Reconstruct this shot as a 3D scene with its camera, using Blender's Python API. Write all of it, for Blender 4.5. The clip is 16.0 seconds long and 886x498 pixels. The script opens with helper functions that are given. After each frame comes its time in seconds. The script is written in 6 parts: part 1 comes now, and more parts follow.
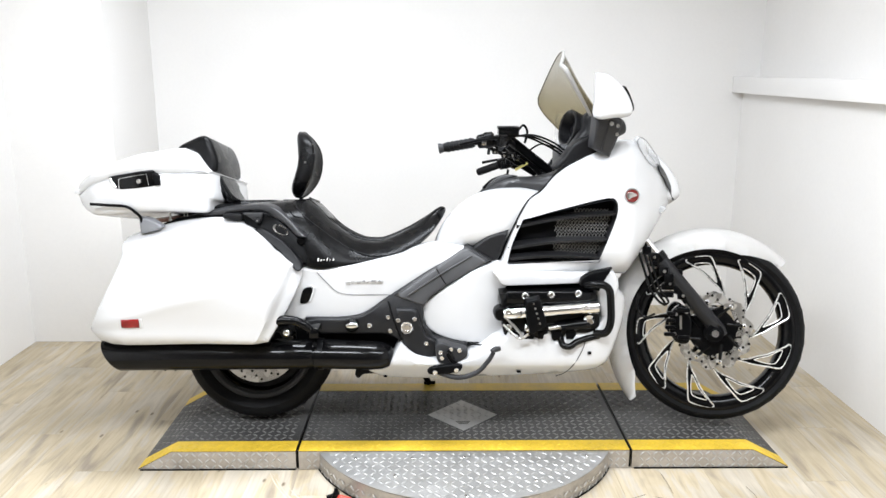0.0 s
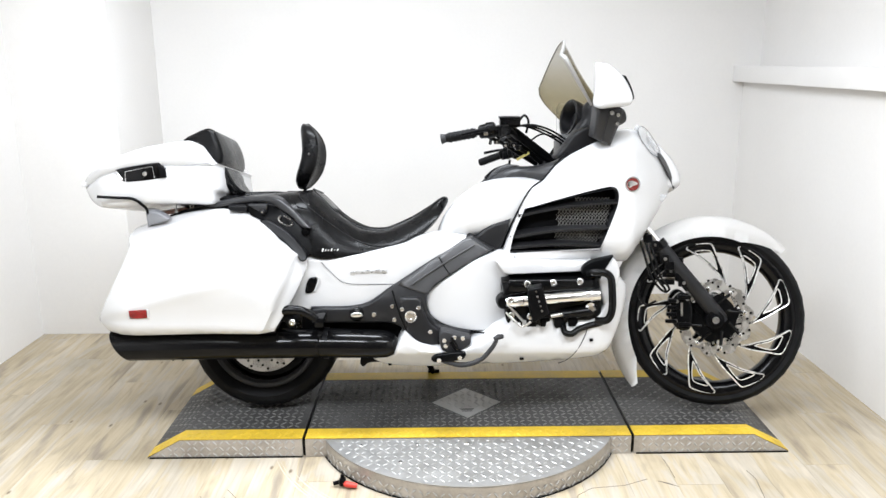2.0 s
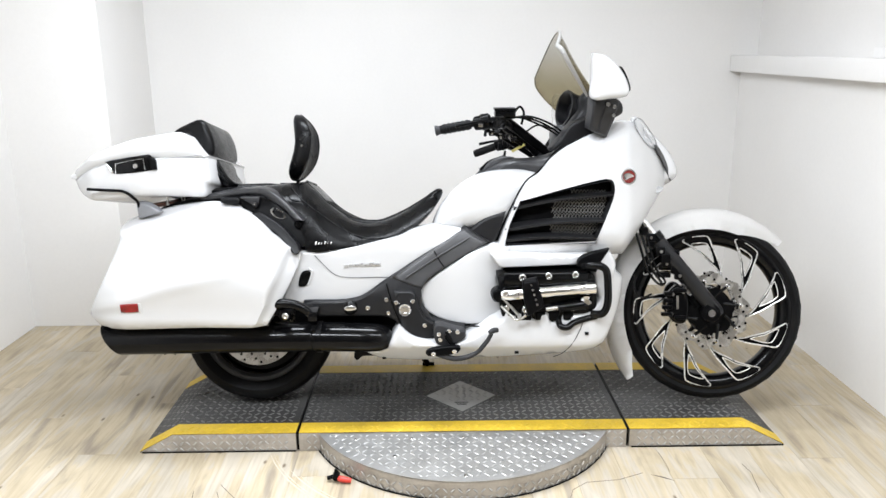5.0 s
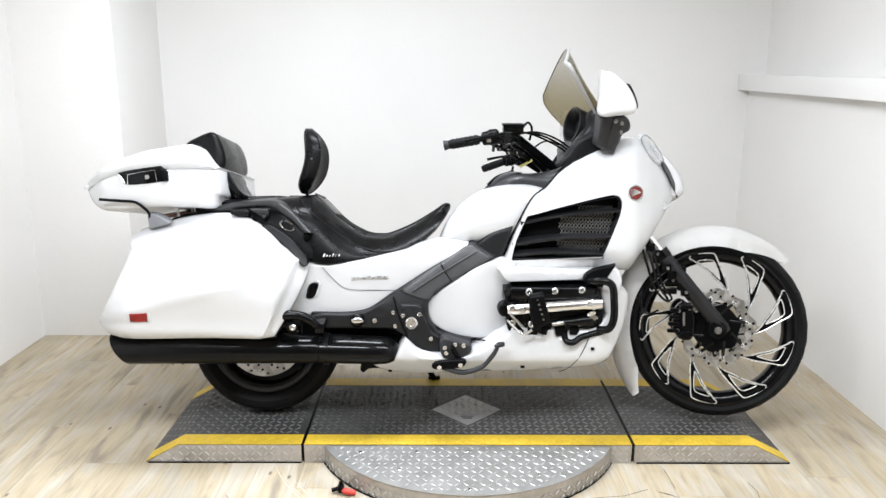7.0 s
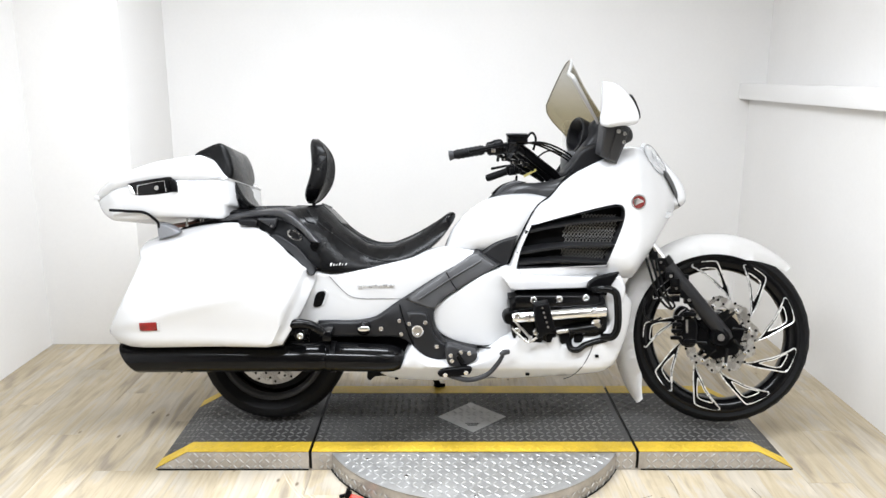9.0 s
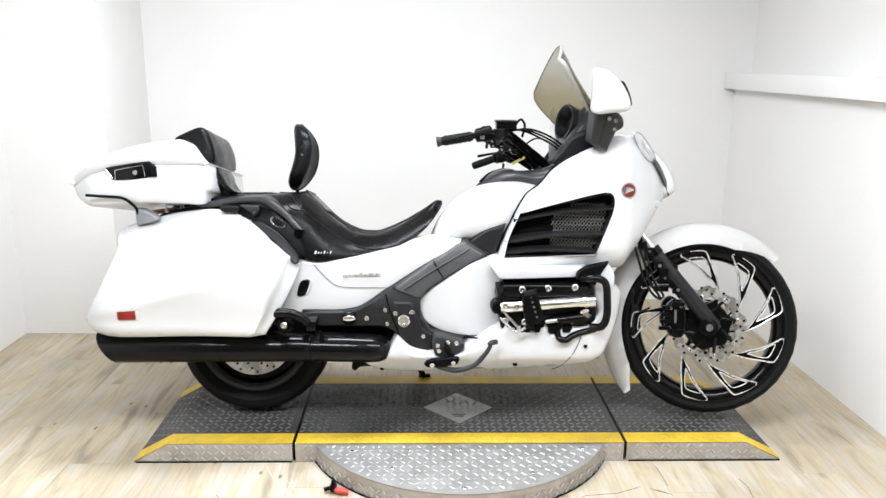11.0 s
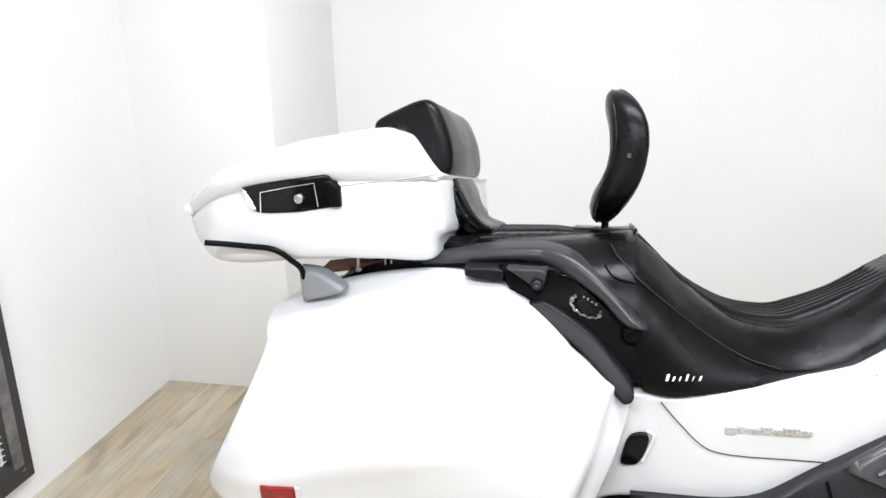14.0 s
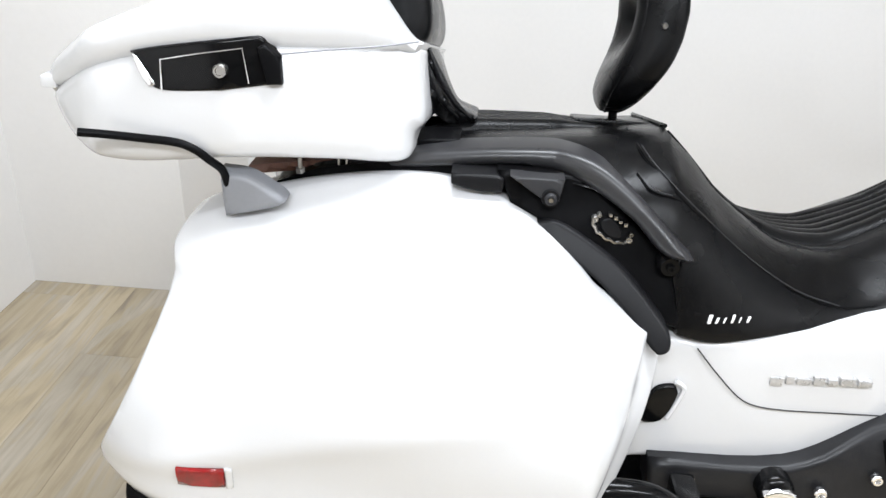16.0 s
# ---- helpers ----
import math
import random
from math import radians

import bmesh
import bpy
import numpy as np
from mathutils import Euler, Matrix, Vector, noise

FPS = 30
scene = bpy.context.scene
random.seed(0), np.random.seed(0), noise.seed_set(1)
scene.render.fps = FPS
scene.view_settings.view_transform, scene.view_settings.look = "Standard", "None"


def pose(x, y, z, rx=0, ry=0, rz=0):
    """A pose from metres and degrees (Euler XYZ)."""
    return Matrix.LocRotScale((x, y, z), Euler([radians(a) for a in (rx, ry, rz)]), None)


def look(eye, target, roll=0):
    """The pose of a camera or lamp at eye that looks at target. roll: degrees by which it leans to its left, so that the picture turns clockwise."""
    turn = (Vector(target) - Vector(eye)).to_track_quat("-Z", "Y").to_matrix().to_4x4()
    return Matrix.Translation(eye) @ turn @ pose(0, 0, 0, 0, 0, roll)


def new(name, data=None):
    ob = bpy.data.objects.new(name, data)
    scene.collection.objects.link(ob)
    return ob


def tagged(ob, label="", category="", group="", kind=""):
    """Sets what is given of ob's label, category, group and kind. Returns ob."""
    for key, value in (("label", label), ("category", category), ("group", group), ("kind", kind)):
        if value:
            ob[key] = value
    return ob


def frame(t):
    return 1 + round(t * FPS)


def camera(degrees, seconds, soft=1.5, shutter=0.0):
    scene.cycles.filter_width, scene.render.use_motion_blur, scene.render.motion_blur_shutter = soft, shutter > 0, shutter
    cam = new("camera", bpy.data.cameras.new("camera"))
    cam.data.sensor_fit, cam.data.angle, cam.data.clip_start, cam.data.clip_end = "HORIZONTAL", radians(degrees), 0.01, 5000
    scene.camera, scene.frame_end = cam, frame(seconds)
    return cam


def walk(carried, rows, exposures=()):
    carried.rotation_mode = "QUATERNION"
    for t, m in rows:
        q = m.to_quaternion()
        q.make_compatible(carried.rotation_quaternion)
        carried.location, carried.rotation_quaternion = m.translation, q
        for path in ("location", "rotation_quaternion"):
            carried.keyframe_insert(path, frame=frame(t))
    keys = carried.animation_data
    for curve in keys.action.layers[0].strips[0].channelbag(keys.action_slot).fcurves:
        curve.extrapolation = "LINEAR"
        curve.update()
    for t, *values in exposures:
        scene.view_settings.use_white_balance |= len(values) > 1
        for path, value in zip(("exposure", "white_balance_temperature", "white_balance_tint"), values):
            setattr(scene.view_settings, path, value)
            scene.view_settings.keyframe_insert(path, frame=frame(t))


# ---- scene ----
import collections
from mathutils import geometry

# ---- camera ----
cam = camera(60.0, 16.0)
PATH = [
    (0, (0.505, 0.317, 1.545), (0.528, 2.264, 1.089), 0.1),
    (0.5, (0.501, 0.310, 1.543), (0.522, 2.258, 1.089), 0.0),
    (1, (0.502, 0.295, 1.544), (0.525, 2.242, 1.084), 0.1),
    (1.5, (0.511, 0.280, 1.551), (0.523, 2.228, 1.095), -0.2),
    (2, (0.505, 0.280, 1.541), (0.520, 2.223, 1.066), -0.4),
    (2.5, (0.516, 0.285, 1.543), (0.534, 2.225, 1.057), -0.9),
    (3, (0.514, 0.293, 1.545), (0.541, 2.233, 1.056), -0.5),
    (3.5, (0.517, 0.298, 1.547), (0.530, 2.234, 1.048), -0.7),
    (4, (0.504, 0.306, 1.554), (0.532, 2.240, 1.047), -0.7),
    (6.5, (0.523, 0.313, 1.553), (0.533, 2.253, 1.067), 0.2),
    (7, (0.512, 0.292, 1.551), (0.518, 2.237, 1.085), 0.2),
    (7.5, (0.513, 0.276, 1.550), (0.510, 2.220, 1.081), 0.1),
    (8, (0.495, 0.259, 1.560), (0.497, 2.203, 1.089), 0.3),
    (8.5, (0.506, 0.253, 1.559), (0.510, 2.198, 1.092), -0.1),
    (9, (0.496, 0.256, 1.565), (0.498, 2.206, 1.118), 0.0),
    (11.5, (0.430, 0.363, 1.543), (0.510, 2.299, 1.047), 0.3),
    (11.8, (0.341, 0.446, 1.532), (0.440, 2.369, 0.994), -2.9),
    (12, (0.305, 0.521, 1.501), (0.381, 2.431, 0.913), -2.2),
    (12.2, (0.241, 0.643, 1.490), (0.250, 2.552, 0.894), -2.6),
    (12.5, (0.208, 0.880, 1.477), (-0.022, 2.784, 0.908), -1.3),
    (12.8, (0.152, 1.082, 1.470), (-0.156, 2.968, 0.879), -1.6),
    (13, (0.090, 1.219, 1.454), (-0.200, 3.100, 0.839), -0.5),
    (13.3, (0.007, 1.434, 1.472), (-0.156, 3.327, 0.847), -1.8),
    (13.5, (-0.030, 1.563, 1.476), (-0.172, 3.453, 0.837), -1.9),
    (13.8, (-0.068, 1.813, 1.447), (-0.393, 3.688, 0.831), -2.6),
    (14, (-0.089, 1.971, 1.452), (-0.483, 3.838, 0.855), -1.2),
    (14.2, (-0.137, 2.068, 1.466), (-0.576, 3.909, 0.819), -2.6),
    (14.5, (-0.222, 2.189, 1.457), (-0.555, 4.062, 0.839), 1.1),
    (15, (-0.314, 2.296, 1.470), (-0.523, 4.185, 0.848), 0.4),
    (15.3, (-0.314, 2.319, 1.462), (-0.529, 4.210, 0.847), 1.9),
    (15.5, (-0.310, 2.315, 1.454), (-0.498, 4.194, 0.793), 1.9),
    (15.8, (-0.301, 2.327, 1.409), (-0.432, 4.159, 0.618), 2.5),
    (16, (-0.298, 2.324, 1.374), (-0.377, 4.105, 0.469), 3.0),
]
EXPOSURES = [(0, 0.0), (1.5, 0.0), (3, -0.06), (4, -0.15), (6.5, -0.14), (8, -0.12), (9, -0.03), (12, 0.0), (13, -0.03), (14, -0.09), (15, -0.14), (16, -0.18)]
walk(cam, [(t, look(eye, target, roll)) for t, eye, target, roll in PATH], EXPOSURES)

# ---- world and lamps ----
world = bpy.data.worlds.new("world")
scene.world = world
world.use_nodes = True
wn = world.node_tree.nodes
wn["Background"].inputs[0].default_value = (0.9, 0.95, 1.0, 1)
wn["Background"].inputs[1].default_value = 0.3

Y0 = 3.42          # the motorcycle's middle plane at its tyres
LEAN_AWAY = 0.10   # slope of the plane that the near-side skins are set off from
TILT = 0.22        # the lean of the whole motorcycle on its side stand, away from the near side
DECK = 0.08        # height of the platform
WEST, EAST, NORTH, PILLAR, SOUTH, CEIL = -1.81, 2.46, 5.25, 4.56, -6.5, 2.75


def ceiling_lamp(x, y, w, d, power, tint=(0.93, 0.985, 1.06)):
    data = bpy.data.lights.new("tube_light", "AREA")
    data.shape, data.size, data.size_y, data.energy, data.color = "RECTANGLE", w, d, power, tint
    ob = new("tube_light", data)
    ob.location = (x, y, CEIL - 0.09)
    return ob


LAMPS = [(-0.35, 1.3, 92), (1.45, 1.7, 57), (0.1, 3.3, 66)]
for lx, ly, power in LAMPS:
    ceiling_lamp(lx, ly, 1.5, 0.34, power)


# ---- materials ----
def material(name, color, rough=0.5, metal=0.0, vary=0.08, scale=6.0, fine=120.0, bump=0.0, bump_scale=None, coat=0.0, dirt=None, per_piece=0.0,
             rough_vary=0.08, spec=None):
    """A surface with slow stains and fine grain: colour, roughness and relief all vary."""
    m = bpy.data.materials.new(name)
    m.use_nodes = True
    n, ln = m.node_tree.nodes, m.node_tree.links
    b = n["Principled BSDF"]
    tc = n.new("ShaderNodeTexCoord")

    def noise_node(sc, detail=4.0):
        t = n.new("ShaderNodeTexNoise")
        t.inputs["Scale"].default_value, t.inputs["Detail"].default_value = sc, detail
        ln.new(tc.outputs["Object"], t.inputs["Vector"])
        return t

    slow, grain = noise_node(scale), noise_node(fine, 2.0)
    add = n.new("ShaderNodeMath")
    add.operation = "MULTIPLY_ADD"
    ln.new(grain.outputs["Fac"], add.inputs[0])
    add.inputs[1].default_value = 0.35
    ln.new(slow.outputs["Fac"], add.inputs[2])
    ramp = n.new("ShaderNodeValToRGB")
    c = Vector(color)
    lo = dirt if dirt else tuple(c * (1 - vary))
    hi = tuple(min(v, 1.0) for v in c * (1 + vary * 0.6))
    ramp.color_ramp.elements[0].color, ramp.color_ramp.elements[1].color = (*lo, 1), (*hi, 1)
    ramp.color_ramp.elements[0].position, ramp.color_ramp.elements[1].position = 0.42, 0.85
    ln.new(add.outputs[0], ramp.inputs[0])
    col = ramp.outputs[0]
    if per_piece:
        info = n.new("ShaderNodeObjectInfo")
        hsv = n.new("ShaderNodeHueSaturation")
        mr = n.new("ShaderNodeMapRange")
        mr.inputs["To Min"].default_value, mr.inputs["To Max"].default_value = 1 - per_piece, 1 + per_piece
        ln.new(info.outputs["Random"], mr.inputs["Value"])
        ln.new(mr.outputs[0], hsv.inputs["Value"])
        ln.new(col, hsv.inputs["Color"])
        col = hsv.outputs[0]
    ln.new(col, b.inputs["Base Color"])
    rr = n.new("ShaderNodeMapRange")
    rr.inputs["To Min"].default_value, rr.inputs["To Max"].default_value = max(rough - rough_vary, 0.02), min(rough + rough_vary, 1)
    rr.inputs["From Min"].default_value, rr.inputs["From Max"].default_value = 0.3, 0.7
    ln.new(slow.outputs["Fac"], rr.inputs["Value"])
    ln.new(rr.outputs[0], b.inputs["Roughness"])
    b.inputs["Metallic"].default_value = metal
    if spec is not None:
        b.inputs["Specular IOR Level"].default_value = spec
    if coat:
        b.inputs["Coat Weight"].default_value, b.inputs["Coat Roughness"].default_value = coat, 0.06
    if bump:
        t = noise_node(bump_scale or fine, 3.0)
        bp = n.new("ShaderNodeBump")
        bp.inputs["Strength"].default_value, bp.inputs["Distance"].default_value = bump, 0.002
        ln.new(t.outputs["Fac"], bp.inputs["Height"])
        ln.new(bp.outputs[0], b.inputs["Normal"])
    return m


def wood_material():
    """Grey-brown washed plank, with long grain along the plank, knots and a tone of its own per plank."""
    m = bpy.data.materials.new("washed_oak")
    m.use_nodes = True
    n, ln = m.node_tree.nodes, m.node_tree.links
    b = n["Principled BSDF"]
    tc, info = n.new("ShaderNodeTexCoord"), n.new("ShaderNodeObjectInfo")
    shift = n.new("ShaderNodeVectorMath")
    shift.operation = "MULTIPLY_ADD"
    ln.new(info.outputs["Random"], shift.inputs[0])
    shift.inputs[1].default_value = (37.0, 61.0, 0.0)
    ln.new(tc.outputs["Object"], shift.inputs[2])

    def stretched(sx, sy, sc, detail, distort):
        mp = n.new("ShaderNodeMapping")
        mp.inputs["Scale"].default_value = (sx, sy, 1)
        ln.new(shift.outputs[0], mp.inputs[0])
        t = n.new("ShaderNodeTexNoise")
        t.inputs["Scale"].default_value, t.inputs["Detail"].default_value, t.inputs["Distortion"].default_value = sc, detail, distort
        ln.new(mp.outputs[0], t.inputs["Vector"])
        return t

    broad, grain = stretched(12.0, 2.0, 1.0, 5, 1.0), stretched(55, 2.6, 1.4, 6, 0.5)
    r1 = n.new("ShaderNodeValToRGB")
    e = r1.color_ramp.elements
    e[0].position, e[0].color = 0.30, (0.315, 0.272, 0.215, 1)
    e[1].position, e[1].color = 0.72, (0.550, 0.498, 0.412, 1)
    for place, tone in ((0.43, (0.450, 0.382, 0.272, 1)), (0.50, (0.480, 0.412, 0.300, 1)), (0.57, (0.462, 0.418, 0.348, 1))):
        e.new(place).color = tone
    ln.new(broad.outputs["Fac"], r1.inputs[0])
    r2 = n.new("ShaderNodeValToRGB")
    r2.color_ramp.elements[0].position, r2.color_ramp.elements[0].color = 0.36, (0.92, 0.905, 0.885, 1)
    r2.color_ramp.elements[1].position, r2.color_ramp.elements[1].color = 0.56, (1.05, 1.05, 1.045, 1)
    ln.new(grain.outputs["Fac"], r2.inputs[0])
    mix = n.new("ShaderNodeMix")
    mix.data_type, mix.blend_type = "RGBA", "MULTIPLY"
    mix.inputs["Factor"].default_value = 1.0
    ln.new(r1.outputs[0], mix.inputs["A"])
    ln.new(r2.outputs[0], mix.inputs["B"])
    hsv, mr = n.new("ShaderNodeHueSaturation"), n.new("ShaderNodeMapRange")
    mr.inputs["To Min"].default_value, mr.inputs["To Max"].default_value = 0.92, 1.06
    ln.new(info.outputs["Random"], mr.inputs["Value"])
    ln.new(mr.outputs[0], hsv.inputs["Value"])
    geo = n.new("ShaderNodeNewGeometry")
    smudge = n.new("ShaderNodeTexNoise")
    smudge.inputs["Scale"].default_value, smudge.inputs["Detail"].default_value = 2.3, 6
    ln.new(geo.outputs["Position"], smudge.inputs["Vector"])
    r3 = n.new("ShaderNodeValToRGB")
    r3.color_ramp.elements[0].position, r3.color_ramp.elements[0].color = 0.30, (0.86, 0.84, 0.80, 1)
    r3.color_ramp.elements[1].position, r3.color_ramp.elements[1].color = 0.60, (1.04, 1.03, 1.02, 1)
    ln.new(smudge.outputs["Fac"], r3.inputs[0])
    mix2 = n.new("ShaderNodeMix")
    mix2.data_type, mix2.blend_type = "RGBA", "MULTIPLY"
    mix2.inputs["Factor"].default_value = 1.0
    ln.new(mix.outputs["Result"], mix2.inputs["A"])
    ln.new(r3.outputs[0], mix2.inputs["B"])
    # small dark knots, drawn out along the board
    kmap, knot, r4 = n.new("ShaderNodeMapping"), n.new("ShaderNodeTexVoronoi"), n.new("ShaderNodeValToRGB")
    kmap.inputs["Scale"].default_value = (9.0, 4.2, 1.0)
    ln.new(shift.outputs[0], kmap.inputs[0])
    ln.new(kmap.outputs[0], knot.inputs["Vector"])
    knot.inputs["Scale"].default_value = 1.0
    r4.color_ramp.elements[0].position, r4.color_ramp.elements[0].color = 0.03, (0.38, 0.33, 0.28, 1)
    r4.color_ramp.elements[1].position, r4.color_ramp.elements[1].color = 0.08, (1, 1, 1, 1)
    ln.new(knot.outputs["Distance"], r4.inputs[0])
    mix3 = n.new("ShaderNodeMix")
    mix3.data_type, mix3.blend_type = "RGBA", "MULTIPLY"
    mix3.inputs["Factor"].default_value = 1.0
    ln.new(mix2.outputs["Result"], mix3.inputs["A"])
    ln.new(r4.outputs[0], mix3.inputs["B"])
    ln.new(mix3.outputs["Result"], hsv.inputs["Color"])
    ln.new(hsv.outputs[0], b.inputs["Base Color"])
    b.inputs["Roughness"].default_value = 0.6
    bp = n.new("ShaderNodeBump")
    bp.inputs["Strength"].default_value, bp.inputs["Distance"].default_value = 0.25, 0.001
    ln.new(grain.outputs["Fac"], bp.inputs["Height"])
    ln.new(bp.outputs[0], b.inputs["Normal"])
    return m


WALL = material("white_wall_paint", (0.825, 0.812, 0.797), 0.7, vary=0.03, scale=1.4, fine=60, bump=0.12, bump_scale=180)
TRIM = material("white_trim_paint", (0.84, 0.83, 0.82), 0.45, vary=0.03, scale=3, fine=80, bump=0.05)
OAK = wood_material()
PAINT = material("pearl_white_paint", (0.60, 0.60, 0.605), 0.22, vary=0.02, scale=3, fine=300, coat=0.5, rough_vary=0.04)
CREAM = material("bare_white_paint", (0.84, 0.825, 0.805), 0.34, vary=0.03, scale=5, fine=200, coat=0.25)
BLACK = material("gloss_black_enamel", (0.003, 0.003, 0.0033), 0.14, vary=0.2, scale=9, coat=0.03, rough_vary=0.05, spec=0.16)
SATIN = material("satin_black_steel", (0.003, 0.003, 0.0034), 0.34, vary=0.25, scale=14, bump=0.05, spec=0.07)
GREY = material("dark_grey_cast_plastic", (0.027, 0.027, 0.0288), 0.46, vary=0.14, scale=10, fine=260, bump=0.15, bump_scale=420, spec=0.25)
SLATE = material("mid_grey_plastic", (0.20, 0.205, 0.22), 0.42, vary=0.08, scale=8, fine=200, bump=0.06)
CHROME = material("polished_chrome", (0.80, 0.80, 0.81), 0.09, metal=1.0, vary=0.06, scale=12, rough_vary=0.05)
STEEL = material("brushed_steel", (0.50, 0.49, 0.475), 0.27, metal=1.0, vary=0.14, scale=20, fine=240, bump=0.1, rough_vary=0.1)
RAILGREY = material("smooth_charcoal_plastic", (0.022, 0.022, 0.0236), 0.33, vary=0.1, scale=8, spec=0.4)
GUNMETAL = material("dark_steel_mesh", (0.15, 0.148, 0.142), 0.38, metal=0.6, vary=0.15, scale=20, spec=0.4)
LEATHER = material("black_leather", (0.0035, 0.0035, 0.0038), 0.27, vary=0.3, scale=9, fine=240, bump=0.16, bump_scale=700, rough_vary=0.08, spec=0.15)
RUBBER = material("tyre_rubber", (0.007, 0.007, 0.0074), 0.56, vary=0.3, scale=16, fine=160, bump=0.2, bump_scale=260, spec=0.1)
DECKBLACK = material("worn_black_deck_paint", (0.055, 0.0535, 0.052), 0.42, vary=0.6, scale=4, fine=60, bump=0.25, bump_scale=130, rough_vary=0.14, spec=0.2)
WORNTREAD = material("scuffed_deck_tread", (0.165, 0.162, 0.155), 0.4, metal=0.4, vary=0.6, scale=3, fine=40, rough_vary=0.1, spec=0.4)
YELLOW = material("worn_yellow_paint", (0.62, 0.42, 0.035), 0.5, vary=0.25, scale=7, fine=90, bump=0.2, bump_scale=120)
ALU = material("scuffed_aluminium_plate", (0.46, 0.455, 0.445), 0.46, metal=0.7, vary=0.10, scale=14, fine=110, bump=0.08, bump_scale=170, rough_vary=0.07)
RED = material("red_lens_plastic", (0.23, 0.004, 0.005), 0.16, vary=0.35, scale=30, coat=0.08)
REDGRIP = material("red_vinyl_grip", (0.55, 0.045, 0.03), 0.4, vary=0.15, scale=40)
BROWN = material("reddish_brown_reflector", (0.27, 0.135, 0.10), 0.35, vary=0.2, scale=30)
GOLD = material("pale_yellow_plastic", (0.74, 0.66, 0.22), 0.4, vary=0.1)
SCREENWIRE = material("white_coated_wire", (0.78, 0.78, 0.76), 0.5, vary=0.05, scale=20)
FRAMEWOOD = material("charcoal_stained_timber", (0.034, 0.033, 0.034), 0.55, vary=0.35, scale=7, fine=90, bump=0.3, bump_scale=90)


STREAKED = material("streaked_grey_timber", (0.15, 0.145, 0.14), 0.6, vary=0.6, scale=11, fine=70, bump=0.3, bump_scale=60)
SILVER = material("silvered_plastic", (0.46, 0.455, 0.45), 0.3, metal=0.45, vary=0.2, scale=60, rough_vary=0.1)
# aluminium with the floor's reflection put into its colour: darker and warmer than ALU
SIDEPLATE = material("aluminium_floor_toned", (0.43, 0.40, 0.365), 0.42, metal=0.55, vary=0.25, scale=11, fine=90, bump=0.1, bump_scale=170, rough_vary=0.1)
MACHINED = material("bright_machined_alloy", (0.74, 0.735, 0.72), 0.3, metal=0.6, vary=0.12, scale=30, rough_vary=0.1)
WINE = material("deep_red_enamel", (0.16, 0.018, 0.016), 0.25, vary=0.2, scale=40, coat=0.4)
ARMGREY = material("brushed_grey_frame_paint", (0.058, 0.058, 0.060), 0.36, metal=0.25, vary=0.15, scale=10, fine=200, bump=0.06, spec=0.35)
FRAMEBLACK = material("charcoal_frame_plastic", (0.013, 0.013, 0.0142), 0.4, vary=0.15, scale=10, fine=260, bump=0.1, bump_scale=420, spec=0.25)
CRACK = material("dark_board_crack", (0.10, 0.085, 0.07), 0.8, vary=0.2, scale=20)
SCUFF = material("pale_floor_scuff", (0.57, 0.515, 0.42), 0.6, vary=0.2, scale=12, fine=80)


def glass_material(name, color, rough=0.05, alpha=0.5):
    m = bpy.data.materials.new(name)
    m.use_nodes = True
    b = m.node_tree.nodes["Principled BSDF"]
    b.inputs["Base Color"].default_value = (*color, 1)
    b.inputs["Roughness"].default_value = rough
    b.inputs["Alpha"].default_value = alpha
    return m


LENS = glass_material("clear_lens", (0.70, 0.72, 0.74), 0.06, 0.35)
DASHGREY = material("worn_grey_dash_plastic", (0.032, 0.032, 0.034), 0.36, vary=0.2, scale=9, fine=220, bump=0.1, bump_scale=400, spec=0.4)
DISCSTEEL = material("ground_disc_steel", (0.80, 0.79, 0.77), 0.26, metal=1.0, vary=0.15, scale=30, fine=260, bump=0.06, rough_vary=0.1)
DARKPLASTIC = material("matt_black_plastic", (0.009, 0.009, 0.0098), 0.36, vary=0.25, scale=9, fine=260, bump=0.08, bump_scale=500, spec=0.13)


def tinted_sheet(name, color, fade, gloss):
    """Clear tinted sheet: what lies behind shows through in its tint, with a weak sheen."""
    m = bpy.data.materials.new(name)
    m.use_nodes = True
    n, ln = m.node_tree.nodes, m.node_tree.links
    n.remove(n["Principled BSDF"])
    see, shine, mix = n.new("ShaderNodeBsdfTransparent"), n.new("ShaderNodeBsdfGlossy"), n.new("ShaderNodeMixShader")
    tc, sep, ramp = n.new("ShaderNodeTexCoord"), n.new("ShaderNodeSeparateXYZ"), n.new("ShaderNodeValToRGB")
    ln.new(tc.outputs["Generated"], sep.inputs[0])
    ln.new(sep.outputs["Z"], ramp.inputs[0])
    e = ramp.color_ramp.elements
    e[0].position, e[0].color = 0.35, (*color, 1)
    e[1].position, e[1].color = 0.85, (*fade, 1)
    ln.new(ramp.outputs[0], see.inputs["Color"])
    shine.inputs["Color"].default_value, shine.inputs["Roughness"].default_value = (0.5, 0.48, 0.42, 1), 0.12
    mix.inputs[0].default_value = gloss
    ln.new(see.outputs[0], mix.inputs[1])
    ln.new(shine.outputs[0], mix.inputs[2])
    ln.new(mix.outputs[0], n["Material Output"].inputs["Surface"])
    return m


EDGEGREY = material("ground_acrylic_edge", (0.30, 0.295, 0.285), 0.35, vary=0.1, scale=20)
SMOKE = material("smoked_edge", (0.13, 0.115, 0.085), 0.3, vary=0.1, scale=20)
TINT = tinted_sheet("smoked_acrylic", (0.60, 0.56, 0.45), (0.78, 0.77, 0.74), 0.07)


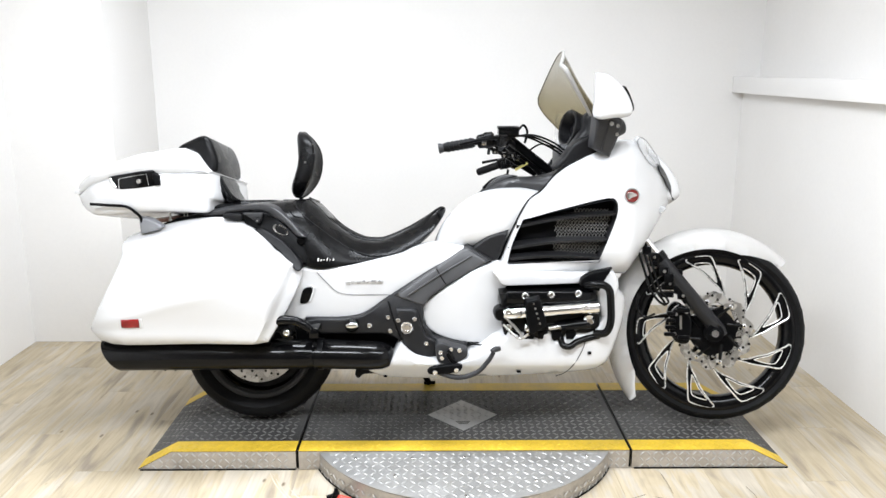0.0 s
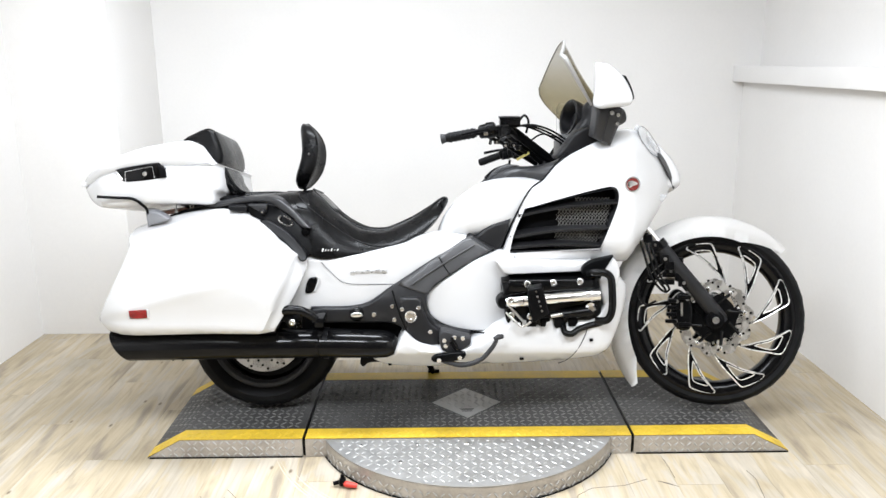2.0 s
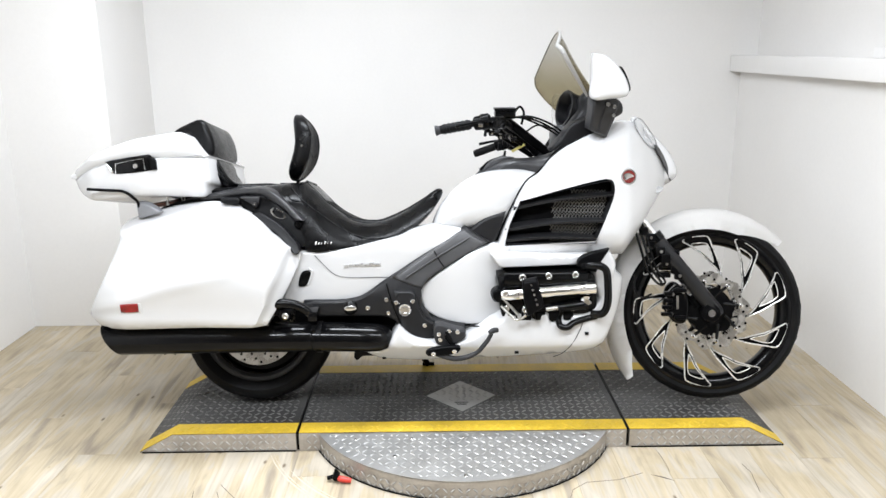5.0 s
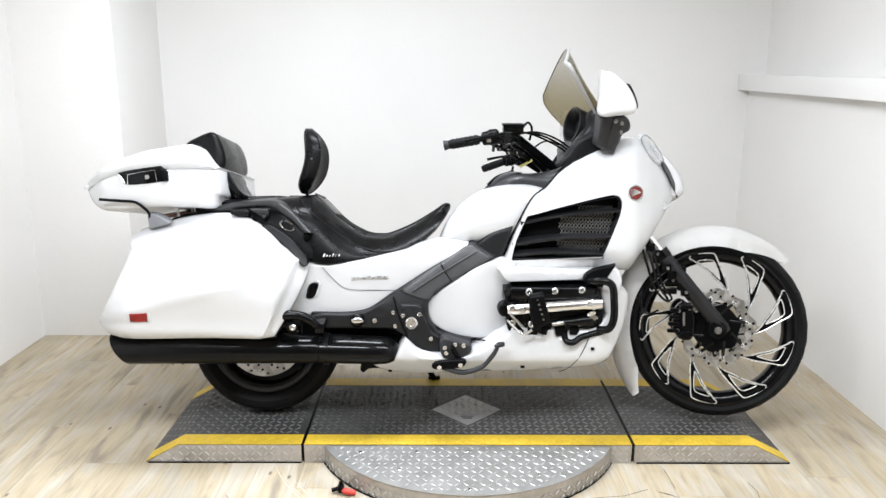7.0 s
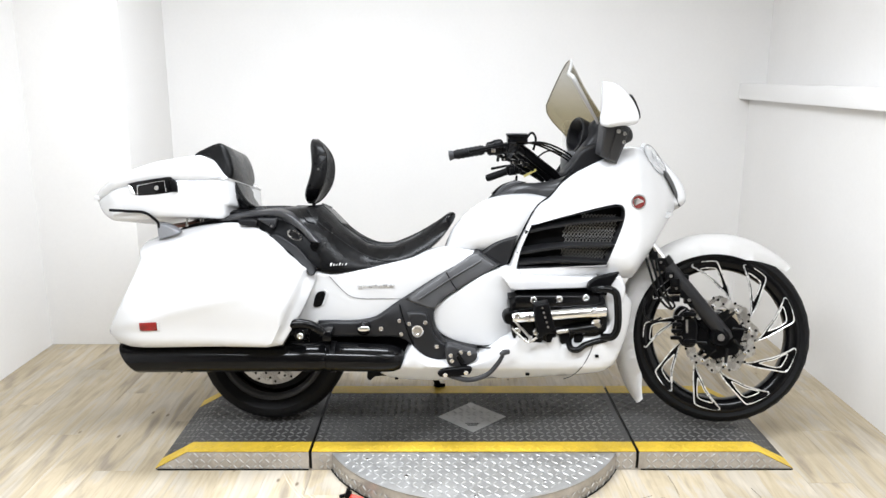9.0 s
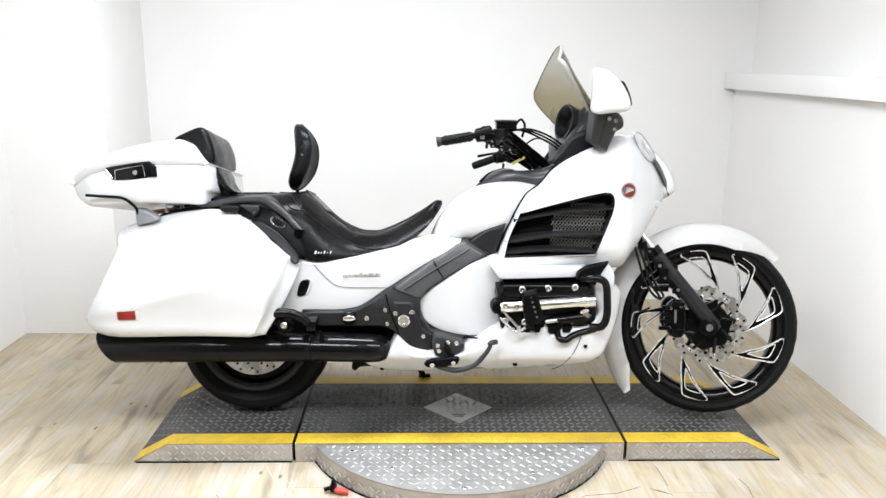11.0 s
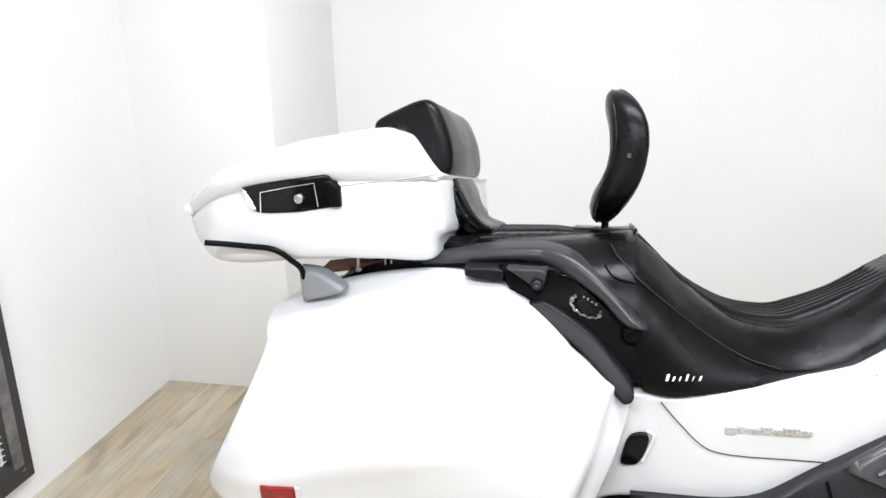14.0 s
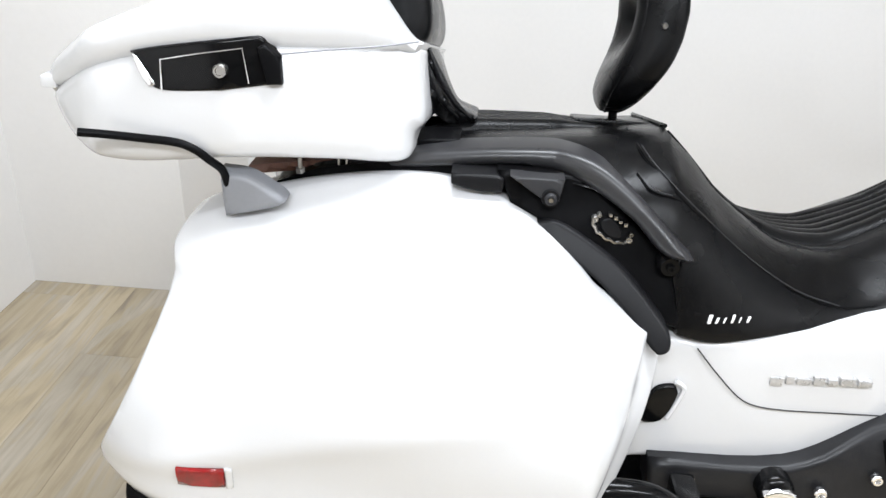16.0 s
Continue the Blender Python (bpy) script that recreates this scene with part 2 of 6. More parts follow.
# ---- mesh helpers ----
def finish(bm, angle=38):
    bmesh.ops.recalc_face_normals(bm, faces=bm.faces)
    lim = radians(angle)
    for f in bm.faces:
        f.smooth = True
    for e in bm.edges:
        e.smooth = not (len(e.link_faces) == 2 and e.calc_face_angle(0) > lim)


def thing(name, loc, label, category, group="", kind=""):
    ob = new(name)
    ob.location = loc
    ob.empty_display_size = 0.05
    return tagged(ob, label, category, group, kind)


def origin(ob):
    v = Vector()
    while ob:
        v += ob.location
        ob = ob.parent
    return v


LEANING = {"motorcycle"}


def top(ob):
    while ob.parent:
        ob = ob.parent
    return ob


def part(name, bm, mat, parent=None, label="", angle=38, raw=False):
    """Link a bmesh built in world places as one mesh under its thing."""
    if parent is not None and not raw and top(parent).name in LEANING:
        for v in bm.verts:
            v.co.y += LEAN_AWAY * (v.co.z - DECK)
    finish(bm, angle)
    me = bpy.data.meshes.new(name)
    if parent:
        bmesh.ops.translate(bm, verts=bm.verts, vec=-origin(parent))
    bm.to_mesh(me)
    bm.free()
    me.materials.append(mat)
    ob = new(name, me)
    if parent:
        ob.parent = parent
    if label:
        ob["label"] = label
    return ob


def setting(name, bm, mat, label, category):
    ob = part(name, bm, mat)
    return tagged(ob, label, category, "", "structure")


def add_box(bm, x0, x1, y0, y1, z0, z1, bev=0.0, seg=2):
    b = bmesh.new()
    v = [b.verts.new((x, y, z)) for x in (x0, x1) for y in (y0, y1) for z in (z0, z1)]
    for q in ((0, 1, 3, 2), (4, 6, 7, 5), (0, 4, 5, 1), (2, 3, 7, 6), (0, 2, 6, 4), (1, 5, 7, 3)):
        b.faces.new([v[i] for i in q])
    if bev:
        bmesh.ops.bevel(b, geom=b.edges[:], offset=bev, segments=seg, profile=0.6, affect="EDGES")
    absorb(bm, b)
    return bm


def absorb(bm, other, m=None):
    if m is not None:
        bmesh.ops.transform(other, matrix=m, verts=other.verts)
    idx = {v: bm.verts.new(v.co) for v in other.verts}
    for f in other.faces:
        try:
            bm.faces.new([idx[v] for v in f.verts])
        except ValueError:
            pass
    other.free()
    return bm


def box(*a, **k):
    return add_box(bmesh.new(), *a, **k)


def curve_pts(pts, closed=True, n=6):
    """Catmull-Rom through 2D or 3D points; a point with a trailing 's' stays a sharp corner."""
    P = [tuple(c for c in p if c != "s") for p in pts]
    S = ["s" in p for p in pts]
    P = [Vector(p) for p in P]
    k, out = len(P), []
    for i in range(k if closed else k - 1):
        a, b = P[i], P[(i + 1) % k]
        pa = a - (b - a) if (S[i] or (not closed and i == 0)) else P[i - 1]
        j = (i + 1) % k
        pb = b + (b - a) if (S[j] or (not closed and i == k - 2)) else P[(i + 2) % k]
        L = (b - a).length
        m0 = (b - pa) * (L / max((b - a).length + (a - pa).length, 1e-6))
        m1 = (pb - a) * (L / max((pb - b).length + (b - a).length, 1e-6))
        for q in range(n):
            t = q / n
            out.append(a * (2 * t**3 - 3 * t**2 + 1) + m0 * (t**3 - 2 * t**2 + t) + b * (3 * t**2 - 2 * t**3) + m1 * (t**3 - t**2))
    if not closed:
        out.append(P[-1])
    return out


def _edge_distance(p, ring):
    a, b = ring, np.roll(ring, -1, 0)
    ab = b - a
    ap = p[:, None] - a[None]
    t = np.clip((ap * ab).sum(-1) / np.maximum((ab * ab).sum(-1), 1e-12), 0, 1)
    return np.sqrt(((ap - t[..., None] * ab) ** 2).sum(-1)).min(1)


def _inside(p, ring):
    x, y = p[:, 0:1], p[:, 1:2]
    a, b = ring, np.roll(ring, -1, 0)
    cross = (a[:, 1] > y) != (b[:, 1] > y)
    xi = (b[:, 0] - a[:, 0]) * (y - a[:, 1]) / np.where(b[:, 1] == a[:, 1], 1e-12, b[:, 1] - a[:, 1]) + a[:, 0]
    return (cross & (x < xi)).sum(1) % 2 == 1


def solid(outline, near, far, step=0.03, edge=0.02, n=5, hole=None):
    """A body over a side outline (x, z): near(x, z, d) and far(x, z, d) give its two faces (y from the middle plane), d being the way in from the outline."""
    ring = np.array([(p[0], p[1]) for p in curve_pts(outline, True, n)])
    area = 0.5 * np.sum(ring[:, 0] * np.roll(ring[:, 1], -1) - np.roll(ring[:, 0], -1) * ring[:, 1])
    if area < 0:
        ring = ring[::-1]
    tang = np.roll(ring, -1, 0) - np.roll(ring, 1, 0)
    norm = np.stack([-tang[:, 1], tang[:, 0]], 1) / np.maximum(np.linalg.norm(tang, axis=1, keepdims=True), 1e-9)
    pts = [ring]
    for f in (0.12, 0.35, 0.65, 1.0):
        q = ring + norm * edge * f
        q = q[_inside(q, ring)]
        if len(q):
            pts.append(q[_edge_distance(q, ring) > edge * f * 0.93])
    lo, hi = ring.min(0), ring.max(0)
    gx, gz = np.meshgrid(np.arange(lo[0], hi[0], step), np.arange(lo[1], hi[1], step))
    gx[1::2] += step / 2
    g = np.stack([gx.ravel(), gz.ravel()], 1)
    g = g[_inside(g, ring)]
    if len(g):
        pts.append(g[_edge_distance(g, ring) > edge + step * 0.4])
    allp = np.concatenate(pts)
    k = len(ring)
    edges = [(i, (i + 1) % k) for i in range(k)]
    gap = None
    if hole:
        gap = np.array([(p[0], p[1]) for p in curve_pts(hole, True, n)])
        keep = np.ones(len(allp), bool)
        keep[k:] = _edge_distance(allp[k:], gap) > step * 0.3
        allp = allp[keep]
        edges += [(len(allp) + i, len(allp) + (i + 1) % len(gap)) for i in range(len(gap))]
        allp = np.concatenate([allp, gap])
    res = geometry.delaunay_2d_cdt([Vector(p) for p in allp], edges, [], 1, 1e-6)
    v2, _, tri, orig = res[0], res[1], res[2], res[3]
    p2 = np.array([(v[0], v[1]) for v in v2])
    d = _edge_distance(p2, ring)
    rim = [bool(o) and min(o) < k for o in orig]
    bm = bmesh.new()
    A = [bm.verts.new((p[0], Y0 + near(p[0], p[1], 0.0 if r else dd), p[1])) for p, dd, r in zip(p2, d, rim)]
    B = []
    for p, dd, r, a in zip(p2, d, rim, A):
        y = Y0 + far(p[0], p[1], 0.0 if r else dd)
        B.append(a if r and abs(a.co.y - y) < 1e-4 else bm.verts.new((p[0], y, p[1])))
    count = {}
    if hole:
        mid = np.array([p2[list(t)].mean(0) for t in tri])
        tri = [t for t, h in zip(tri, _inside(mid, gap)) if not h]
    for t in tri:
        for i in range(len(t)):
            key = (t[i], t[(i + 1) % len(t)])
            count[tuple(sorted(key))] = count.get(tuple(sorted(key)), 0) + 1
    for t in tri:
        for L, order in ((A, t), (B, t[::-1])):
            try:
                bm.faces.new([L[i] for i in order])
            except ValueError:
                pass
    for (i, j), c in count.items():
        if c == 1 and rim[i] and rim[j] and (A[i] is not B[i] or A[j] is not B[j]):
            q = [A[i], A[j]] + [w for w, u in ((B[j], A[j]), (B[i], A[i])) if w is not u]
            try:
                bm.faces.new(q)
            except ValueError:
                pass
    return bm


def dome(d, r, p=2.0):
    """0 on the outline, 1 from r inward, in a rounded sweep."""
    u = 1 - min(d / r, 1.0)
    return (1 - u**p) ** (1 / p)


def middle(z):
    """The leaning motorcycle's middle, set off from the plane of the skins."""
    return 0.01 + (TILT - LEAN_AWAY) * (z - DECK)


def upright(bm, ref=0.0):
    """Lean a body that was built standing upright about the middle plane; heights stay as they are at the offset ref."""
    for v in bm.verts:
        w = v.co.y - Y0
        v.co.z -= TILT * (w - ref)
        v.co.y = Y0 + w + middle(v.co.z)
    return bm


def pillow(outline, half, r, rim=0.0, p=2.0, step=0.03, n=5, ref=0.0):
    """A body symmetric about the middle plane: half(x, z) is its half width, rim the share of it that the outline itself keeps."""
    share = rim if callable(rim) else (lambda x, z: rim)
    w = lambda x, z, d: half(x, z) * (share(x, z) + (1 - share(x, z)) * dome(d, r, p))
    return upright(solid(outline, lambda x, z, d: -w(x, z, d), w, step, r, n), ref)


def plate(outline, y, thick, r=0.008, step=0.04, n=5, face=None, mirror=False):
    """A panel whose face lies at y (a number, or face(x, z)), with rounded edges."""
    f = face or (lambda x, z: y)
    s = -1 if mirror else 1
    return solid(outline, lambda x, z, d: s * (f(x, z) + r * (1 - dome(d, r))), lambda x, z, d: s * (f(x, z) + thick), step, r, n)


def lerp_table(rows):
    xs, ys = [r[0] for r in rows], [r[1] for r in rows]
    return lambda x: float(np.interp(x, xs, ys))


def add_tube(bm, pts, radius, sides=10, n=5, smooth=True, caps=True):
    P = curve_pts(pts, False, n) if smooth and len(pts) > 2 else [Vector(p) for p in pts]
    k = len(P)
    rad = [float(np.interp(i / max(k - 1, 1), np.linspace(0, 1, len(radius)), radius)) for i in range(k)] if isinstance(radius, (list, tuple)) else [radius] * k
    up, rings = None, []
    for i in range(k):
        t = (P[min(i + 1, k - 1)] - P[max(i - 1, 0)]).normalized()
        if up is None:
            up = t.orthogonal().normalized()
        up = (up - t * up.dot(t)).normalized()
        side = t.cross(up)
        rings.append([bm.verts.new(P[i] + (up * math.cos(a) + side * math.sin(a)) * rad[i]) for a in (2 * math.pi * q / sides for q in range(sides))])
    for a, b in zip(rings, rings[1:]):
        for q in range(sides):
            bm.faces.new((a[q], a[(q + 1) % sides], b[(q + 1) % sides], b[q]))
    if caps:
        bm.faces.new(rings[0][::-1])
        bm.faces.new(rings[-1])
    return bm


def tube(*a, **k):
    return add_tube(bmesh.new(), *a, **k)


def add_lathe(bm, profile, cx, cy, cz, sides=48, closed=False):
    """Turn a profile of (radius, y offset) about the y axis through (cx, cy, cz)."""
    rings = []
    for r, y in profile:
        if r < 1e-6:
            rings.append([bm.verts.new((cx, cy + y, cz))])
        else:
            rings.append([bm.verts.new((cx + r * math.cos(2 * math.pi * q / sides), cy + y, cz + r * math.sin(2 * math.pi * q / sides))) for q in range(sides)])
    pairs = list(zip(rings, rings[1:]))
    if closed:
        pairs.append((rings[-1], rings[0]))
    for a, b in pairs:
        for q in range(sides):
            w = (q + 1) % sides
            f = [a[q % len(a)], a[w % len(a)], b[w % len(b)], b[q % len(b)]]
            f = list(dict.fromkeys(f))
            if len(f) > 2:
                bm.faces.new(f)
    return bm


def lathe(*a, **k):
    return add_lathe(bmesh.new(), *a, **k)


def bolt(parent, x, y, z, r=0.009, mat=None, label="", name="bolt"):
    """A dished bolt head that faces the near side."""
    bm = lathe([(0, -0.001), (r * 0.45, -0.001), (r * 0.5, -0.005), (r * 0.8, -0.005), (r, -0.003), (r, 0.004), (0, 0.004)], x, Y0 + y, z, 14)
    return part(name, bm, mat or CHROME, parent, label)


def treads(place, ok, u0, u1, v0, v1, pitch=0.030, h=0.0026, long=0.0155, wide=0.0046):
    """Raised lozenges of a tread plate in a basket pattern; place(u, v, h) gives the place."""
    bm = bmesh.new()
    for j in range(int((v1 - v0) / pitch) + 1):
        for i in range(int((u1 - u0) / pitch) + 1):
            u, v = u0 + (i + 0.5) * pitch, v0 + (j + 0.5) * pitch
            if not ok(u, v):
                continue
            a = radians(45 if (i + j) % 2 else -45)
            ca, sa = math.cos(a), math.sin(a)
            P = [(-long, 0), (-long * 0.45, -wide), (long * 0.45, -wide), (long, 0), (long * 0.45, wide), (-long * 0.45, wide)]
            base = [bm.verts.new(place(u + x * ca - y * sa, v + x * sa + y * ca, 0.0002)) for x, y in P]
            top = [bm.verts.new(place(u + x * ca, v + x * sa, h)) for x in (-long * 0.5, long * 0.5)]
            for f in ((base[0], base[1], top[0]), (base[1], base[2], top[1], top[0]), (base[2], base[3], top[1]), (base[3], base[4], top[1]),
                      (base[4], base[5], top[0], top[1]), (base[5], base[0], top[0])):
                bm.faces.new(f)
    return bm

# ---- the room ----
T = 0.14
setting("wall_west", box(WEST - T, WEST, SOUTH - T, PILLAR, 0, CEIL), WALL, "white painted wall beside the platform", "wall")
setting("wall_pillar", box(WEST - T, -1.25, PILLAR, NORTH + T, 0, CEIL, bev=0.004), WALL, "white painted boxed corner pillar", "pillar")
setting("wall_north", box(-1.25, EAST + T + 0.1, NORTH, NORTH + T, 0, CEIL), WALL, "plain white painted back wall", "wall")
setting("wall_east", box(EAST, EAST + T + 0.1, SOUTH - T, NORTH, 0, 1.500), WALL, "white painted lower side wall below a ledge", "wall")
setting("wall_east_upper", box(EAST + 0.1, EAST + T + 0.1, SOUTH - T, NORTH, 1.500, CEIL), WALL, "white painted upper side wall set back over a ledge", "wall")
# unseen wall, added to close the room; its distance keeps reflections in blacks dark
setting("wall_south", box(WEST, EAST + 0.1, SOUTH - T, SOUTH, 0, CEIL), WALL, "unseen white wall closing the room, set far back to darken reflections", "wall")
setting("ceiling", box(WEST - T, EAST + T + 0.1, SOUTH - T, NORTH + T, CEIL, CEIL + 0.1), WALL, "white painted ceiling", "ceiling")
setting("trim", box(EAST - 0.07, EAST, 1.2, NORTH - 0.002, 1.405, 1.503, bev=0.004), TRIM, "white painted ledge board along the wall", "ledge")
setting("trim_upper", box(EAST - 0.02, EAST + 0.098, 1.2, 3.74, 1.503, 1.548, bev=0.004), TRIM, "white painted raised board on the ledge", "ledge")
floor = setting("floor", box(WEST - T, EAST + T, SOUTH - T, NORTH + T, -0.1, -0.005), FRAMEWOOD, "grey-brown washed oak plank floor", "floor")


def ceiling_light(x, y):
    t = thing("ceiling_light", (x, y, CEIL), "white strip light on the ceiling", "lamp", "ceiling lights")
    part("housing", box(x - 0.78, x + 0.78, y - 0.19, y + 0.19, CEIL - 0.075, CEIL - 0.001, bev=0.008), TRIM, t)
    return t


for lx, ly, _ in LAMPS:
    ceiling_light(lx, ly)


def wall_screen():
    """A timber frame with a white wire screen, hung on the west wall."""
    y1, y0, z0, z1, w, d = 3.745, 2.55, 0.095, 1.42, 0.082, 0.03
    x0 = WEST + 0.002
    t = thing("wall_screen", (x0, (y0 + y1) / 2, z0), "charcoal timber frame with a white wire screen on the wall", "screen")
    for a, b, c, e in ((y0, y1, z0, z0 + w), (y0, y1, z1 - w, z1), (y0, y0 + w, z0 + w, z1 - w), (y1 - w, y1, z0 + w, z1 - w)):
        bm = bmesh.new()
        add_box(bm, x0, x0 + d, a, b, c, e, bev=0.003)
        rail = part("frame_rail", bm, FRAMEWOOD, t)
        upright_rail = b - a < e - c
        if upright_rail:
            inner = (a + (w * 0.04 if a > (y0 + y1) / 2 else w * 0.46), c - w * 0.3, e + w * 0.3)
            part("inner_strip", box(x0 + d - 0.001, x0 + d + 0.005, inner[0], inner[0] + w * 0.5, inner[1], inner[2], bev=0.002), STREAKED, rail, "weathered grey inner strip")
        else:
            z = c + (w * 0.46 if c < 0.5 else w * 0.04)
            part("inner_strip", box(x0 + d - 0.001, x0 + d + 0.004, a + w * 0.5, b - w * 0.5, z, z + w * 0.5, bev=0.002), FRAMEWOOD, rail)
    part("backing", box(x0, x0 + 0.004, y0 + w, y1 - w, z0 + w, z1 - w), SCREENWIRE, t, "white panel behind the wires")
    bm = bmesh.new()
    for i in range(int((z1 - z0 - 2 * w) / 0.021)):
        z = z0 + w + 0.01 + i * 0.021
        add_tube(bm, [(x0 + 0.013, y0 + w, z), (x0 + 0.013, y1 - w, z)], 0.0017, 5)
    for i in range(int((y1 - y0 - 2 * w) / 0.021)):
        y = y0 + w + 0.01 + i * 0.021
        add_tube(bm, [(x0 + 0.010, y, z0 + w), (x0 + 0.010, y, z1 - w)], 0.0017, 5)
    ob = part("wire_mesh", bm, SCREENWIRE, t, "fine white wire mesh")
    ob["kind"] = "stuff"
    for z in (z0 + 0.04, 0.42, 0.75, 1.08, z1 - 0.04):
        bm = lathe([(0, 0), (0.006, 0), (0.008, 0.003)], 0, 0, 0, 10)
        bmesh.ops.transform(bm, matrix=pose(x0 + d + 0.002, y1 - w / 2, z, 0, 0, 90), verts=bm.verts)
        part("screw", bm, STEEL, t)
    for y in (3.35, 3.0):
        bm = lathe([(0, 0), (0.006, 0), (0.008, 0.003)], 0, 0, 0, 10)
        bmesh.ops.transform(bm, matrix=pose(x0 + d + 0.002, y, z0 + w / 2, 0, 0, 90), verts=bm.verts)
        part("screw", bm, STEEL, t)


wall_screen()


# ---- the platform ----
YN, YF = 3.085, 3.745
XL0, XL1, XJ1, XJ2, XR1, XR0 = -0.665, -0.53, -0.036, 1.283, 1.77, 1.915


def deck_height(x):
    if x < XL1:
        return 0.006 + (DECK - 0.006) * max(x - XL0, 0) / (XL1 - XL0)
    if x > XR1:
        return 0.006 + (DECK - 0.006) * max(XR0 - x, 0) / (XR0 - XR1)
    return DECK


def deck_strip(xs, y0, y1, lift, thick):
    """A sheet that follows the deck's rise along x."""
    bm = bmesh.new()
    rows = []
    for x in xs:
        z = deck_height(x) + lift
        rows.append([bm.verts.new((x, y, zz)) for y, zz in ((y0, z), (y1, z), (y1, z - thick), (y0, z - thick))])
    for a, b in zip(rows, rows[1:]):
        for i in range(4):
            bm.faces.new((a[i], a[(i + 1) % 4], b[(i + 1) % 4], b[i]))
    bm.faces.new(rows[0])
    bm.faces.new(rows[-1][::-1])
    return bm


def skirt(xs, y, inward):
    """The upright side plate under a strip of deck."""
    bm = bmesh.new()
    for a, b in zip(xs, xs[1:]):
        q = [[(x, yy, zz) for x, zz in ((a, 0.001), (b, 0.001), (b, deck_height(b) - 0.003), (a, deck_height(a) - 0.003))] for yy in (y, y + inward)]
        v = [[bm.verts.new(p) for p in r] for r in q]
        bm.faces.new(v[0])
        bm.faces.new(v[1][::-1])
        for i in range(4):
            j = (i + 1) % 4
            bm.faces.new((v[0][i], v[1][i], v[1][j], v[0][j]))
    return bm


def platform():
    t = thing("motorcycle_platform", (0.62, 3.41, 0), "low black tread plate platform with yellow edges", "platform")
    band = 0.082
    spans = [("ramp", [XL0, XL1, XJ1 - 0.006]), ("centre_deck", [XJ1 + 0.006, XJ2 - 0.006]), ("ramp", [XJ2 + 0.006, XR1, XR0])]
    for name, xs in spans:
        p = part(name, deck_strip(xs, YN, YF, 0.0, 0.012), DECKBLACK, t, "worn black tread plate")
        for y0, y1 in ((YN - 0.001, YN + band), (YF - band, YF + 0.001)):
            part("yellow_edge", deck_strip(xs, y0, y1, 0.0012, 0.002), YELLOW, p, "worn yellow painted edge")
        lo, hi = xs[0], xs[-1]
        tr = part("treads", treads(lambda u, v, h: (u, v, deck_height(u) + h), lambda u, v: YN + band + 0.012 < v < YF - band - 0.012 and lo + 0.014 < u < hi - 0.014, lo, hi, YN, YF),
                  WORNTREAD, p, "scuffed raised tread lozenges")
        tr["kind"] = "stuff"
        ty = part("edge_treads", treads(lambda u, v, h: (u, v, deck_height(u) + 0.001 + h), lambda u, v: (v < YN + band - 0.01 and v > YN + 0.01) and lo + 0.014 < u < hi - 0.014, lo, hi, YN, YN + band),
                  YELLOW, p, "raised yellow lozenges")
        ty["kind"] = "stuff"
        for y, inward in ((YN - 0.002, 0.004), (YF + 0.002, -0.004)):
            part("side_plate", skirt(xs, y, inward), SIDEPLATE, p, "bare aluminium tread plate side")
        ts = part("side_treads", treads(lambda u, v, h: (u, YN - 0.002 - h, v), lambda u, v: 0.012 < v < deck_height(u) - 0.014 and lo + 0.014 < u < hi - 0.014 and
                                        not (0.07 < u < 1.17), lo, hi, 0.0, DECK, pitch=0.026, long=0.0125, wide=0.0036), ALU, p, "raised lozenges")
        ts["kind"] = "stuff"
        if name == "ramp":
            # black strip added to draw the shadow gap under the side plate
            part("base_strip", box(lo + 0.01, hi - 0.002, YN - 0.006, YN + 0.002, 0.0004, 0.005), SATIN, p, "dark strip standing for the shadow gap along the foot")
    for x in (XJ1, XJ2):
        part("joint_bar", box(x - 0.0035, x + 0.0035, YN + 0.01, YF - 0.01, 0.002, DECK - 0.004), SATIN, t, "dark gap bar between the plates")
    # bare square plate set on its corner
    cx, cy, r = 0.627, 3.402, 0.15
    bm = bmesh.new()
    v = [[bm.verts.new((cx + r * a, cy + r * b, z)) for a, b in ((-1, 0), (0, -1), (1, 0), (0, 1))] for z in (DECK + 0.0006, DECK + 0.003)]
    bm.faces.new(v[0][::-1])
    bm.faces.new(v[1])
    for i in range(4):
        bm.faces.new((v[0][i], v[0][(i + 1) % 4], v[1][(i + 1) % 4], v[1][i]))
    sq = part("cover_plate", bm, ALU, t, "bare aluminium square cover plate")
    tq = part("treads", treads(lambda a, b, h: (a, b, DECK + 0.003 + h), lambda a, b: abs(a - cx) + abs(b - cy) < r - 0.014 and not (abs(a - cx) < 0.05 and b < cy - 0.07),
                               cx - r, cx + r, cy - r, cy + r), ALU, sq)
    tq["kind"] = "stuff"
    bm = bmesh.new()
    for i, (w, dy) in enumerate(((0.05, -0.078), (0.062, -0.068), (0.04, -0.09))):
        add_box(bm, cx - w / 2, cx + w / 2, cy + dy - 0.002, cy + dy + 0.002, DECK + 0.003, DECK + 0.0036)
    part("stencil_bars", bm, SATIN, sq, "dark stencilled bars")
    # half-round step
    hx, hr, hy = 0.623, 0.632, 3.352
    a0 = math.asin((hy - YN + 0.004) / hr)
    arc = [a0 + (math.pi - 2 * a0) * i / 64 for i in range(65)]
    rim = [(hx - hr * math.cos(a), hy - hr * math.sin(a)) for a in arc]
    zt = DECK - 0.004
    bm = bmesh.new()
    topv, botv = [bm.verts.new((x, y, zt)) for x, y in rim], [bm.verts.new((x, y, zt - 0.006)) for x, y in rim]
    bm.faces.new(topv)
